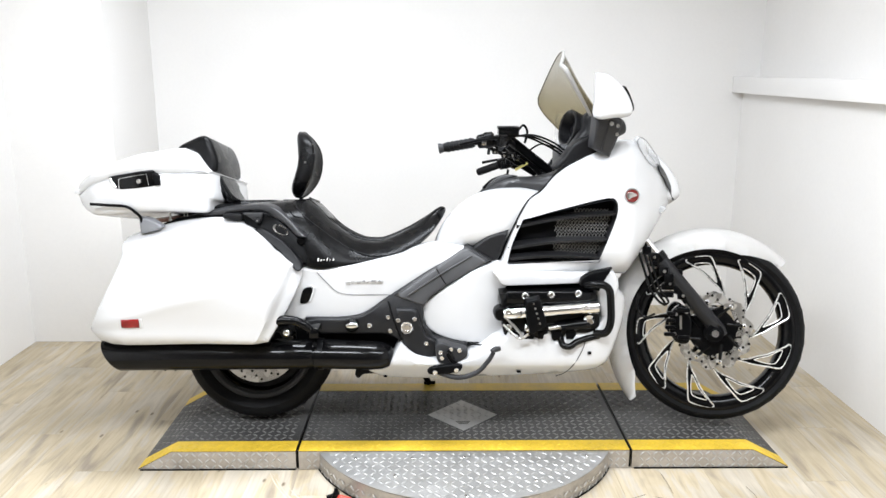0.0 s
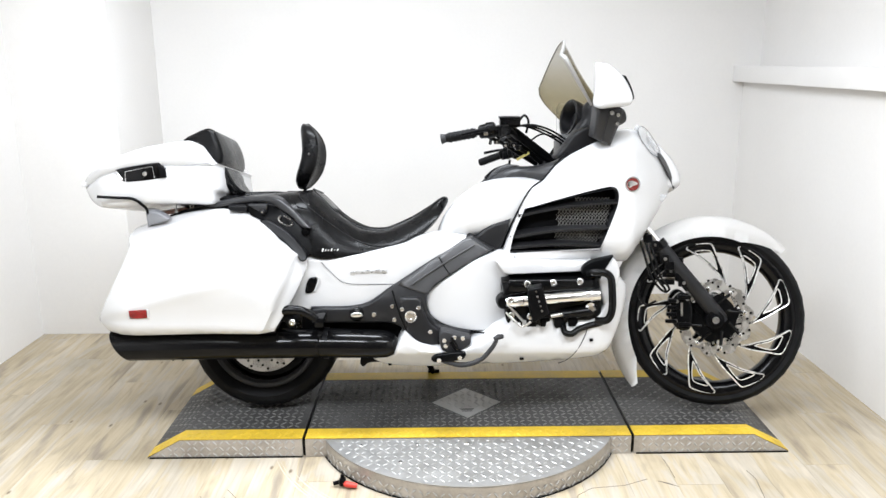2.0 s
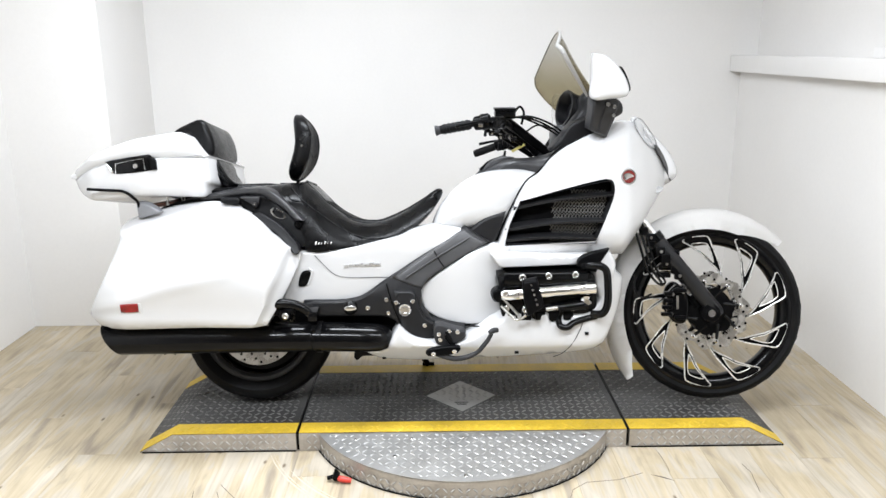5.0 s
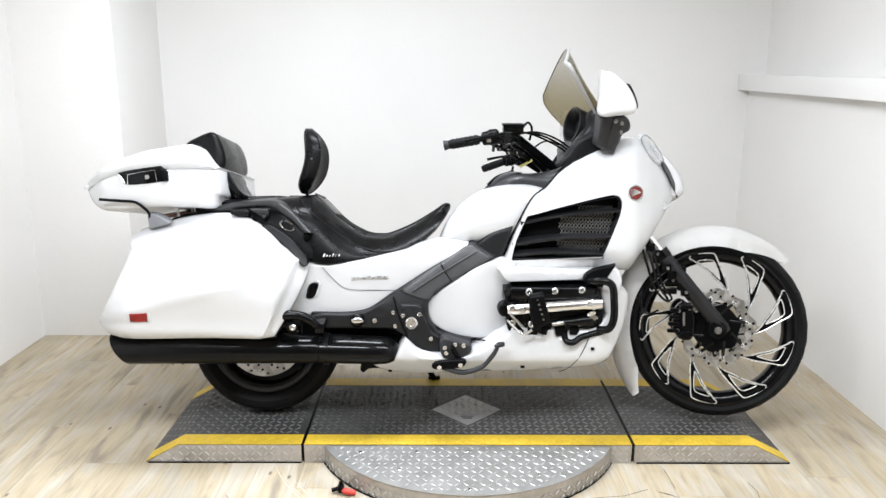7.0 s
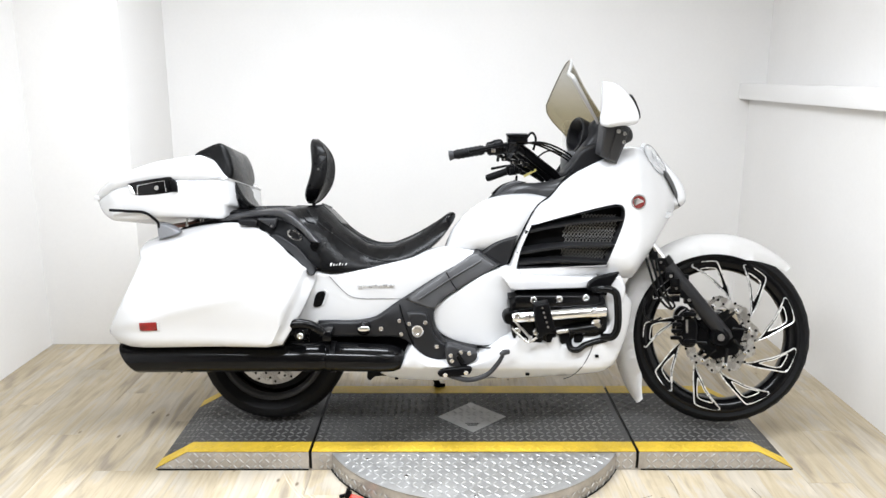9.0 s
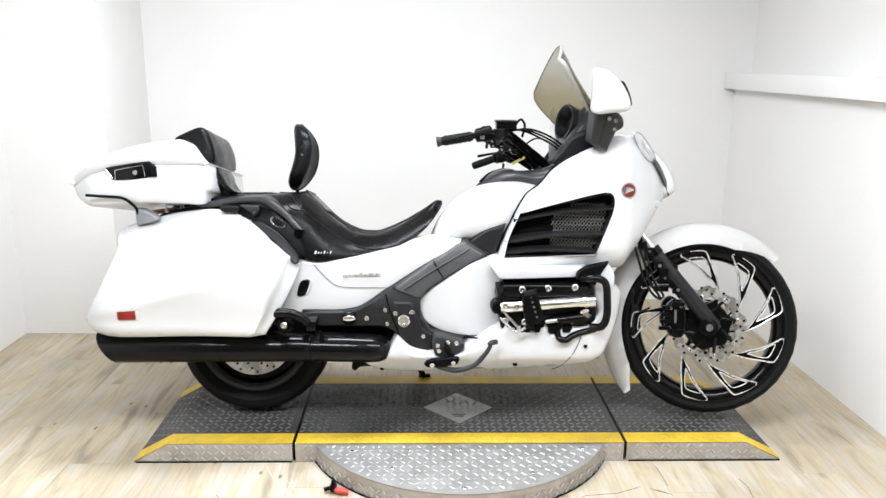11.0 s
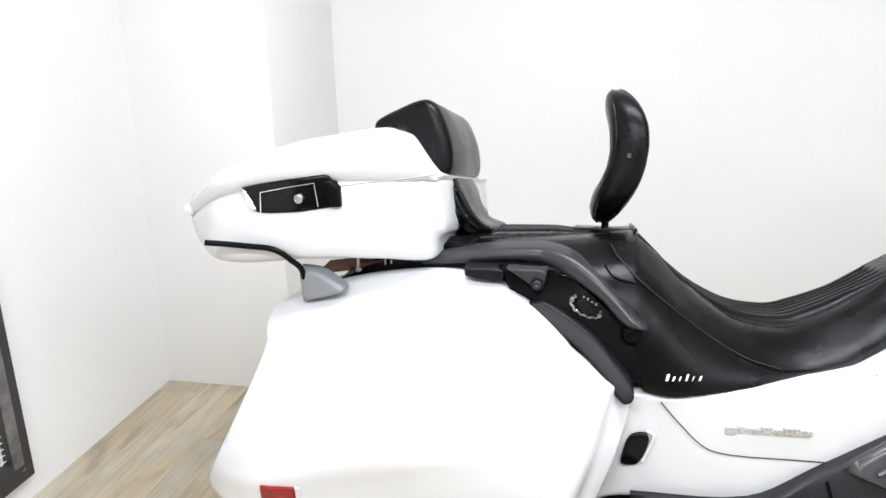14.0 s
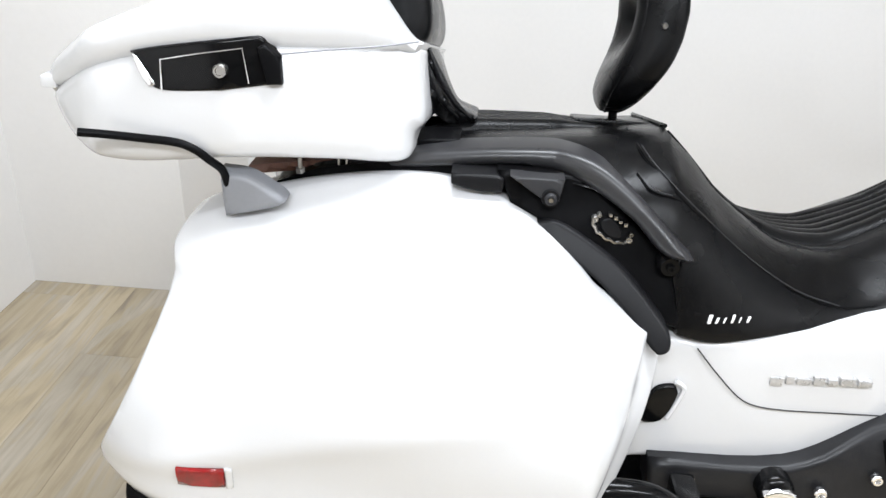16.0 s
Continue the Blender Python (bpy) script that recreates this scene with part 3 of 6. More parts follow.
    bm.faces.new(botv[::-1])
    for i in range(65):
        j = (i + 1) % 65
        bm.faces.new((topv[i], botv[i], botv[j], topv[j]))
    step = part("half_round_step", bm, ALU, t, "half-round bare aluminium tread step")
    inside = lambda u, v: math.hypot(u - hx, v - hy) < hr - 0.02 and v < YN - 0.018
    tp = part("treads", treads(lambda u, v, h: (u, v, zt + h), inside, hx - hr, hx + hr, hy - hr, YN), ALU, step)
    tp["kind"] = "stuff"
    bm = bmesh.new()
    for k in range(64):
        for s, (z0, z1) in ((1.0, (0.001, zt - 0.0015)),):
            (xa, ya), (xb, yb) = rim[k], rim[k + 1]
            q = [bm.verts.new(p) for p in ((xa, ya, z0), (xb, yb, z0), (xb, yb, z1), (xa, ya, z1))]
            bm.faces.new(q)
    bmesh.ops.remove_doubles(bm, verts=bm.verts, dist=1e-5)
    bmesh.ops.solidify(bm, geom=bm.faces[:], thickness=0.004)
    sk = part("step_skirt", bm, SIDEPLATE, step, "curved tread plate skirt")
    # the same drawn-in shadow line, bent round the step
    part("base_strip", tube([(hx - (hr + 0.004) * math.cos(a), hy - (hr + 0.004) * math.sin(a), 0.003) for a in arc[::4]], 0.003, 6, 2), SATIN, step, "dark strip standing for the shadow gap along the foot")
    span = (math.pi - 2 * a0) * hr
    tk = part("skirt_treads", treads(lambda u, v, h: (hx - (hr + h + 0.0042) * math.cos(a0 + u / hr), hy - (hr + h + 0.0042) * math.sin(a0 + u / hr), v),
                                     lambda u, v: 0.012 < v < zt - 0.012 and 0.02 < u < span - 0.02, 0, span, 0.0, DECK, pitch=0.027, long=0.0125, wide=0.0036), ALU, step)
    tk["kind"] = "stuff"
    for u, v in ((0.2, 3.03), (0.36, 2.90), (0.62, 2.76), (0.88, 2.86), (0.62, 3.04), (1.1, 3.045), (0.42, 3.035)):
        bm = lathe([(0, 0), (0.006, 0), (0.009, 0.003)], 0, 0, 0, 12)
        bmesh.ops.transform(bm, matrix=pose(u, v, zt + 0.0022, -90, 0, 0), verts=bm.verts)
        part("screw", bm, STEEL, step)


platform()


def valve():
    """A small dark valve with a red grip on the floor by the step."""
    x, y = 0.155, 2.862
    t = thing("air_valve", (x, y, 0), "small dark valve with a red vinyl lever by the step", "valve")
    bm = lathe([(0, -0.02), (0.011, -0.02), (0.013, -0.01), (0.013, 0.012), (0.009, 0.02), (0, 0.02)], x - 0.012, y, 0.022, 14)
    add_tube(bm, [(x - 0.045, y - 0.006, 0.014), (x - 0.028, y - 0.003, 0.018), (x - 0.012, y, 0.022)], 0.008, 10)
    add_tube(bm, [(x - 0.012, y, 0.022), (x - 0.012, y + 0.004, 0.045)], 0.007, 10)
    part("body", bm, SATIN, t)
    part("lever", tube([(x - 0.008, y - 0.012, 0.02), (x + 0.012, y - 0.018, 0.017), (x + 0.045, y - 0.022, 0.013)], [0.006, 0.0125, 0.0115, 0.009], 12), REDGRIP, t, "red vinyl lever")


valve()

# ---- the motorcycle ----
bike = thing("motorcycle", (0.74, Y0, DECK), "pearl white touring motorcycle leaning on its side stand", "motorcycle")


def both(name, make, mat, label=""):
    """A part on the near side and its mirror on the far side."""
    return [part(name, make(s), mat, bike, label) for s in (1, -1)]


def flip(bm, s):
    if s < 0:
        for v in bm.verts:
            w = v.co.y - Y0 - middle(v.co.z)
            v.co.z += 2 * TILT * w
            v.co.y = Y0 - w + middle(v.co.z)
    return bm


def mirrored_plate(outline, y, thick, r=0.01, step=0.04, n=5, face=None):
    return lambda s: flip(plate(outline, y, thick, r, step, n, face), s)


# -- wheels
def tyre(cx, cy, cz, R, half, inner):
    prof = [(inner, -half * 0.62), (inner + 0.012, -half * 0.80), (inner + (R - inner) * 0.45, -half * 0.98), (R - 0.030, -half * 0.93)]
    for i in range(9):
        a = math.pi * (0.12 + 0.76 * i / 8)
        prof.append((R - 0.034 + 0.034 * math.sin(a) ** 0.8, -half * 0.93 * math.cos(a)))
    prof += [(r, -y) for r, y in prof[:4][::-1]]
    return lathe(prof, cx, Y0 + cy, cz, 72, True)


def tread_grooves(cx, cy, cz, R, half, count):
    bm = bmesh.new()
    for k in range(count):
        for s in (-1, 1):
            a0 = 2 * math.pi * (k + (0.5 if s > 0 else 0)) / count
            pts = []
            for q in range(4):
                u = q / 3
                a, w = a0 + 0.16 * u, s * half * (0.25 + 0.62 * u)
                drop = R - 0.034 + 0.034 * max(1 - (w / (half * 0.93)) ** 2, 0.05) ** 0.4 - 0.0006
                pts.append((cx + drop * math.cos(a), Y0 + cy + w, cz + drop * math.sin(a)))
            add_tube(bm, pts, [0.0008, 0.0016, 0.0016, 0.0008], 5, 3)
    return bm


def disc(cx, y, cz, r0, r1, wave=0.0, waves=10, thick=0.005, sides=100):
    """A brake disc: a flat ring, its rim wavy."""
    bm = bmesh.new()
    rings = []
    for yy in (y - thick / 2, y + thick / 2):
        for rr, wv in ((r0, 0.4 * wave), (r1, wave)):
            rings.append([bm.verts.new((cx + (rr + wv * math.sin(waves * a)) * math.cos(a), Y0 + yy, cz + (rr + wv * math.sin(waves * a)) * math.sin(a))) for a in (2 * math.pi * q / sides for q in range(sides))])
    for a, b in ((0, 1), (1, 3), (3, 2), (2, 0)):
        for q in range(sides):
            w = (q + 1) % sides
            bm.faces.new((rings[a][q], rings[a][w], rings[b][w], rings[b][q]))
    return bm


def disc_holes(cx, y, cz, rows, thick, count):
    bm = bmesh.new()
    for k in range(count):
        for i, r in enumerate(rows):
            a = 2 * math.pi * (k + 0.33 * i) / count
            add_lathe(bm, [(0, -thick / 2 - 0.0006), (0.0055, -thick / 2 - 0.0006), (0.0055, -thick / 2)], cx + r * math.cos(a), Y0 + y, cz + r * math.sin(a), 8)
    return bm


def lpart(name, bm, *a, **k):
    """A part built upright about the middle plane, then leaned."""
    return part(name, upright(bm), *a, **k)


STEER_X, STEER = 1.50, radians(-12)      # the front end is turned a little to its right


def spart(name, bm, *a, **k):
    """A part of the front end: turned with the steering, then leaned."""
    m = Matrix.Translation((STEER_X, Y0, 0)) @ Matrix.Rotation(STEER, 4, "Z") @ Matrix.Translation((-STEER_X, -Y0, 0))
    bmesh.ops.transform(bm, matrix=m, verts=bm.verts)
    return part(name, upright(bm), *a, **k)


def sbolt(parent, x, y, z, r, mat, name="bolt"):
    return spart(name, lathe([(0, -0.001), (r * 0.45, -0.001), (r * 0.5, -0.005), (r * 0.8, -0.005), (r, -0.003), (r, 0.004), (0, 0.004)], x, Y0 + y, z, 12), mat, parent)


RX, RZ, RR, RY = -0.237, 0.402, 0.324, -0.032
rear = lpart("rear_wheel", lathe([(0.232, -0.062), (0.225, -0.066), (0.205, -0.05), (0.20, -0.02), (0.10, -0.012), (0.10, 0.012), (0.20, 0.02), (0.205, 0.05), (0.225, 0.066), (0.232, 0.062)], RX, Y0 + RY, RZ, 64, True),
            BLACK, bike, "black cast rear wheel")
lpart("tyre", tyre(RX, RY, RZ, RR, 0.094, 0.234), RUBBER, rear, "wide black tyre")
lpart("tread_pattern", tread_grooves(RX, RY, RZ, RR, 0.094, 26), SATIN, rear)["kind"] = "stuff"
lpart("rim_lip", lathe([(0.240, -0.074), (0.234, -0.079), (0.222, -0.076), (0.210, -0.060), (0.214, -0.055), (0.236, -0.066)], RX, Y0 + RY, RZ, 64, True), GREY, rear, "satin rim lip")
lpart("brake_disc", disc(RX, -0.105, RZ, 0.115, 0.172), STEEL, rear, "drilled steel brake disc")
lpart("disc_holes", disc_holes(RX, -0.105, RZ, (0.128, 0.145, 0.160), 0.005, 14), SATIN, rear)["kind"] = "stuff"
lpart("hub", lathe([(0, -0.11), (0.05, -0.11), (0.06, -0.09), (0.105, -0.085), (0.12, -0.04), (0.12, 0.04), (0.06, 0.1), (0, 0.1)], RX, Y0 + RY, RZ, 40), SATIN, rear)
lpart("brake_caliper", plate([(-0.115, 0.295), (-0.075, 0.325), (-0.05, 0.385), (-0.09, 0.40), (-0.13, 0.345)], -0.12, 0.05, 0.008, 0.03), STEEL, bike, "grey rear brake caliper")

FX, FZ, FR, FY = 1.698, 0.446, 0.366, -0.10
front = spart("front_wheel", lathe([(0.322, -0.052), (0.314, -0.056), (0.286, -0.050), (0.272, -0.034), (0.267, 0.0), (0.272, 0.034), (0.286, 0.050), (0.314, 0.056), (0.322, 0.052), (0.305, 0.0)], FX, Y0 + FY, FZ, 80, True),
             BLACK, bike, "large black custom front wheel with machined edges")
spart("tyre", tyre(FX, FY, FZ, FR, 0.066, 0.312), RUBBER, front, "low black tyre")
spart("tread_pattern", tread_grooves(FX, FY, FZ, FR, 0.066, 34), SATIN, front)["kind"] = "stuff"


def polar(r, deg, y):
    return (FX + r * math.cos(radians(deg)), Y0 + FY + y, FZ + r * math.sin(radians(deg)))


SPOKES = 9
SPOKE_EDGE = [(0.085, -42), (0.150, -30.5), (0.200, -21.5), (0.262, -13.2), (0.290, -10.8), (0.304, -8.6), (0.309, 0), (0.311, 7.6), (0.304, 10.0), (0.286, 7.2), (0.236, -2.6), (0.200, -10.6), (0.180, -18.0), (0.164, -24.0), (0.150, -27.5), (0.085, -38)]
SPOKE_GAP = [(0.198, -15.6), (0.240, -12.2), (0.266, -9.6), (0.276, -7.4), (0.281, 0.0), (0.281, 4.2), (0.272, 3.4), (0.240, -4.4), (0.212, -10.6)]


def spoke_y(r):
    return -0.040 - 0.012 * min(max((r - 0.09) / 0.2, 0), 1)


def spoke_body(a):
    """A flat forked spoke with a window towards the rim."""
    outer = [polar(r, a + d, 0) for r, d in SPOKE_EDGE]
    inner = [polar(r, a + d, 0) for r, d in SPOKE_GAP]
    k = len(outer)
    pts = [Vector((p[0], p[2])) for p in outer + inner]
    edges = [(i, (i + 1) % k) for i in range(k)] + [(k + i, k + (i + 1) % len(inner)) for i in range(len(inner))]
    v2, _, tri, orig = geometry.delaunay_2d_cdt(pts, edges, [], 1, 1e-7)[:4]
    ring = np.array([(p[0], p[2]) for p in inner])
    mid = np.array([np.mean([(v2[i][0], v2[i][1]) for i in t], axis=0) for t in tri])
    tri = [t for t, h in zip(tri, _inside(mid, ring)) if not h]
    bm = bmesh.new()
    near = [bm.verts.new((p[0], Y0 + FY + spoke_y(math.hypot(p[0] - FX, p[1] - FZ)), p[1])) for p in v2]
    far = [bm.verts.new((v.co.x, v.co.y + 0.020, v.co.z)) for v in near]
    count = collections.Counter()
    for t in tri:
        bm.faces.new([near[i] for i in t])
        bm.faces.new([far[i] for i in t[::-1]])
        count.update(tuple(sorted((t[i], t[(i + 1) % len(t)]))) for i in range(len(t)))
    for (i, j), c in count.items():
        if c == 1:
            bm.faces.new((near[i], near[j], far[j], far[i]))
    return bm


for k in range(SPOKES):
    a = 360 / SPOKES * k + 61
    sp = spart("spoke", spoke_body(a), BLACK, front, "swept black forked spoke")
    bm = bmesh.new()
    add_tube(bm, [polar(r, a + d, spoke_y(r) - 0.0005) for r, d in SPOKE_EDGE[1:-1]], 0.0030, 6, 4)
    add_tube(bm, [polar(r, a + d, spoke_y(r) - 0.0005) for r, d in SPOKE_GAP + SPOKE_GAP[:1]], 0.0022, 6, 4)
    spart("machined_edge", bm, MACHINED, sp, "bright machined spoke edge")
spart("hub", lathe([(0, -0.075), (0.028, -0.075), (0.034, -0.06), (0.075, -0.05), (0.095, -0.042), (0.095, 0.042), (0.075, 0.05), (0.03, 0.075), (0, 0.075)], FX, Y0 + FY, FZ, 40), BLACK, front, "black wheel hub")
for yy in (-0.072, 0.072):
    d = spart("brake_disc", disc(FX, FY + yy, FZ, 0.114, 0.148, 0.010, 10), DISCSTEEL, front, "wavy steel brake disc")
    spart("disc_holes", disc_holes(FX, FY + yy, FZ, (0.130, 0.146), 0.005, 13), SATIN, d)["kind"] = "stuff"
    spart("disc_centre", disc(FX, FY + yy, FZ, 0.03, 0.092, 0.008, 6, 0.012), BLACK, d, "black disc centre")
    for k in range(8):
        a = 2 * math.pi * k / 8 + 0.2
        bm = tube([(FX + 0.06 * math.cos(a + 0.35), Y0 + FY + yy, FZ + 0.06 * math.sin(a + 0.35)), (FX + 0.124 * math.cos(a), Y0 + FY + yy, FZ + 0.124 * math.sin(a))], [0.009, 0.006], 8)
        spart("disc_carrier", bm, BLACK, d)
        spart("disc_button", lathe([(0, -0.004), (0.003, -0.005), (0.004, -0.008), (0.007, -0.007), (0.009, -0.004), (0.009, 0.005)], FX + 0.122 * math.cos(a), Y0 + FY + yy, FZ + 0.122 * math.sin(a), 12), CHROME, d, "bright disc rivet")


# -- fork, caliper, front mudguard
def fork_leg(s):
    y = FY - 0.112 * s
    P = lambda x, z: (x, Y0 + y, z)
    leg = spart("fork_leg", tube([P(1.728, 0.434), P(1.716, 0.450), P(1.477, 0.742), P(1.469, 0.752)], [0.022, 0.030, 0.030, 0.031], 18, 3, smooth=False), FRAMEBLACK, bike, "satin black lower fork leg")
    spart("fork_tube", tube([P(1.477, 0.740), P(1.334, 0.918)], 0.0225, 16), CHROME, leg, "chrome fork tube")
    spart("dust_seal", tube([P(1.486, 0.731), P(1.465, 0.758)], 0.0335, 16), BLACK, leg)
    spart("axle_clamp", lathe([(0, -0.036), (0.018, -0.036), (0.021, -0.03), (0.036, -0.028), (0.038, 0.02), (0, 0.02)], FX - 0.004, Y0 + y, FZ, 20), SATIN, leg)
    if s > 0:
        spart("axle_bolt", lathe([(0, -0.038), (0.008, -0.038), (0.009, -0.046), (0.014, -0.046), (0.016, -0.042), (0.016, -0.03)], FX - 0.004, Y0 + y, FZ, 16), CHROME, leg)
    cal = spart("brake_caliper", plate([(1.525, 0.437), (1.560, 0.398), (1.598, 0.405), (1.612, 0.482), (1.592, 0.540), (1.560, 0.552), (1.530, 0.522)], y + 0.018 * s - (0.01 if s > 0 else -0.01), 0.05, 0.010, 0.03), BLACK, bike,
               "black front brake caliper")
    if s > 0:
        for q in range(4):
            spart("caliper_fin", box(1.498 + 0.004 * q, 1.545, Y0 + y - 0.006, Y0 + y + 0.034, 0.428 + 0.028 * q, 0.443 + 0.028 * q, bev=0.005), SATIN, cal)
        spart("caliper_bridge", box(1.552, 1.60, Y0 + y - 0.010, Y0 + y + 0.02, 0.415, 0.432, bev=0.005), SATIN, cal)
        spart("caliper_bridge", box(1.548, 1.60, Y0 + y - 0.010, Y0 + y + 0.02, 0.525, 0.542, bev=0.005), SATIN, cal)
        spart("caliper_mark", box(1.56, 1.569, Y0 + y - 0.0015, Y0 + y + 0.003, 0.457, 0.512), STEEL, cal, "pale maker's bar")
        for bx, bz in ((1.540, 0.437), (1.580, 0.427), (1.587, 0.527), (1.545, 0.517)):
            sbolt(cal, bx, y + 0.002, bz, 0.008, STEEL)
        bm = bmesh.new()
        for q in range(4):
            add_box(bm, 1.475 + 0.012 * q, 1.535 + 0.012 * q, Y0 + y - 0.014, Y0 + y + 0.02, 0.585 + 0.03 * q, 0.607 + 0.03 * q, bev=0.004)
        spart("caliper_bracket", bm, SATIN, bike, "black ribbed bracket on the fork")
        spart("damper_rod", tube([P(1.475, 0.709), P(1.605, 0.564)], [0.016, 0.016, 0.011, 0.011], 12), SATIN, bike)
        spart("damper_tip", tube([P(1.570, 0.604), P(1.602, 0.567)], 0.0115, 12), STEEL, bike)


for s in (1, -1):
    fork_leg(s)
spart("fork_yoke", box(1.32, 1.43, Y0 + FY - 0.15, Y0 + FY + 0.15, 0.83, 0.885, bev=0.012), SATIN, bike, "black lower fork yoke")


def fork_clutter():
    """The brackets, springs and lines packed behind the near fork leg."""
    random.seed(11)
    y = Y0 + FY - 0.125
    for i in range(9):
        x, z = 1.40 + 0.019 * i + random.uniform(0.023, -0.006), 0.79 - 0.026 * i + random.uniform(0.015, 0.002)
        bm = box(x - 0.02, x + 0.016, y - 0.012 - random.uniform(0, 0.014), y + 0.02, z - 0.016, z + 0.018, bev=0.005)
        spart("fork_bracket", bm, SATIN if i % 3 else BLACK, bike)
        if i % 2 == 0:
            sbolt(bike, x, FY - 0.15, z, 0.007, STEEL)
    for k, (dx, r) in enumerate(((0.035, 0.005), (0.053, 0.0045), (0.015, 0.005))):
        spart("brake_line", tube([(1.37 + dx, y - 0.01, 0.80), (1.40 + dx, y - 0.022, 0.70), (1.425 + dx, y - 0.02, 0.62), (1.46 + dx, y - 0.016, 0.57), (1.50, y - 0.012, 0.555)], r, 8), BLACK, bike, "black rubber brake line")
    spart("cable_loop", tube([(1.395, y - 0.005, 0.60), (1.39, y - 0.01, 0.54), (1.42, y - 0.01, 0.505), (1.46, y - 0.01, 0.52)], 0.0045, 8), BLACK, bike)


fork_clutter()


def mudguard():
    """A long thin guard that follows the front tyre from over it to behind it."""
    bm = bmesh.new()
    rows, N = [], 60
    for i in range(N + 1):
        u = i / N
        ang = radians(46 + 174 * u)
        r = 0.418 + 0.018 * math.sin(math.pi * min(u * 1.2, 1)) + 0.02 * u
        lip = 0.075 * min(1, 0.25 + u * 5) * min(1, (1 - u) * 9 + 0.3)
        half = 0.088 * min(1, 0.45 + 2.5 * u) * min(1, 0.55 + (1 - u) * 4)
        sec = []
        for q in range(13):
            w = -1 + 2 * q / 12
            rr = r - lip * abs(w) ** 3.2 - 0.012 * (1 - math.sqrt(max(1 - w * w, 0)))
            sec.append((rr, half * math.copysign(min(abs(w) * 1.25, 1.0) if abs(w) > 0.8 else abs(w) * 1.25, w)))
        rows.append([bm.verts.new((FX + rr * math.cos(ang), Y0 + FY + y, FZ + rr * math.sin(ang))) for rr, y in sec])
    for a, b in zip(rows, rows[1:]):
        for q in range(12):
            bm.faces.new((a[q], a[q + 1], b[q + 1], b[q]))
    bmesh.ops.solidify(bm, geom=bm.faces[:], thickness=0.005)
    return bm


def lowered(bm, h):
    bmesh.ops.translate(bm, verts=bm.verts, vec=(0, 0, -h))
    return bm


spart("front_mudguard", lowered(mudguard(), 0.018), CREAM, bike, "long white front mudguard", 60)

# -- side cases, silencers
bag_outline = [(-0.844, 0.552, "s"), (-0.772, 0.682), (-0.729, 0.794), (-0.719, 0.842), (-0.727, 0.866), (-0.716, 0.892, "s"), (-0.64, 0.916), (-0.54, 0.942), (-0.44, 0.957), (-0.355, 0.960), (-0.275, 0.948), (-0.218, 0.926), (-0.138, 0.868),
               (-0.068, 0.812), (-0.018, 0.785, "s"), (-0.020, 0.745), (-0.040, 0.69), (-0.075, 0.62), (-0.128, 0.531, "s"), (-0.45, 0.514), (-0.796, 0.506, "s")]


def ease(v, a, b):
    """Smooth step from 0 at a to 1 at b."""
    u = min(max((v - a) / (b - a), 0), 1)
    return u * u * (3 - 2 * u)


def bag_face(x, z):
    """The near skin: tucked in below a crease that rises forward, sloping in above it, with a lid edge and a shoulder."""
    crease = 0.668 + 0.28 * (x + 0.513)
    over = 0.03 * math.log1p(math.exp(min((z - 0.72) / 0.03, 40)))
    back = 0.05 * math.log1p(math.exp(min((-0.52 - x) / 0.05, 40)))
    y = -0.432 + 0.92 * over - 0.06 * max(z - 0.60, 0) + 1.7 * max(x + 0.13, 0) ** 1.1 + 0.8 * max(z - 0.85, 0) + 2.7 * max(-0.66 - x, 0) ** 2
    y += back * (0.42 * ease(z, 0.60, 0.82) - 0.12 * ease(z, 0.83, 0.89)) + 0.066 * (1 - ease(z, 0.56, 0.88)) * ease(-x, -0.05, 0.50)
    lid = x - (-0.146 + 0.40 * (z - 0.575))
    shoulder = min(max((z - 0.905 - 0.10 * (x + 0.5)) / 0.012, 0), 1) * 0.006
    return y - 0.006 * math.exp(-((z - crease) / 0.024) ** 2) + 0.018 * max(0.545 - z, 0) / 0.03 + 0.030 * min(max(lid / 0.016, 0), 1) + shoulder


for s in (1, -1):
    bag = part("saddlebag", flip(solid(bag_outline, lambda x, z, d: bag_face(x, z) + 0.006 * (1 - dome(d, 0.006)), lambda x, z, d: bag_face(x, z) + 0.06 + 0.16 * dome(d, 0.12), 0.011, 0.006, 6), s), PAINT, bike, "white painted hard saddlebag")
    if s > 0:
        part("side_reflector", plate([(-0.683, 0.585, "s"), (-0.616, 0.587, "s"), (-0.615, 0.622, "s"), (-0.681, 0.619, "s")], 0, 0.03, 0.003, 0.02, 3, lambda x, z: bag_face(x, z) - 0.007), RED, bag, "red rectangular reflector")
        part("reflector_rim", plate([(-0.615, 0.583, "s"), (-0.605, 0.585, "s"), (-0.604, 0.622, "s"), (-0.614, 0.624, "s")], 0, 0.02, 0.002, 0.02, 3, lambda x, z: bag_face(x, z) - 0.004), PAINT, bag)


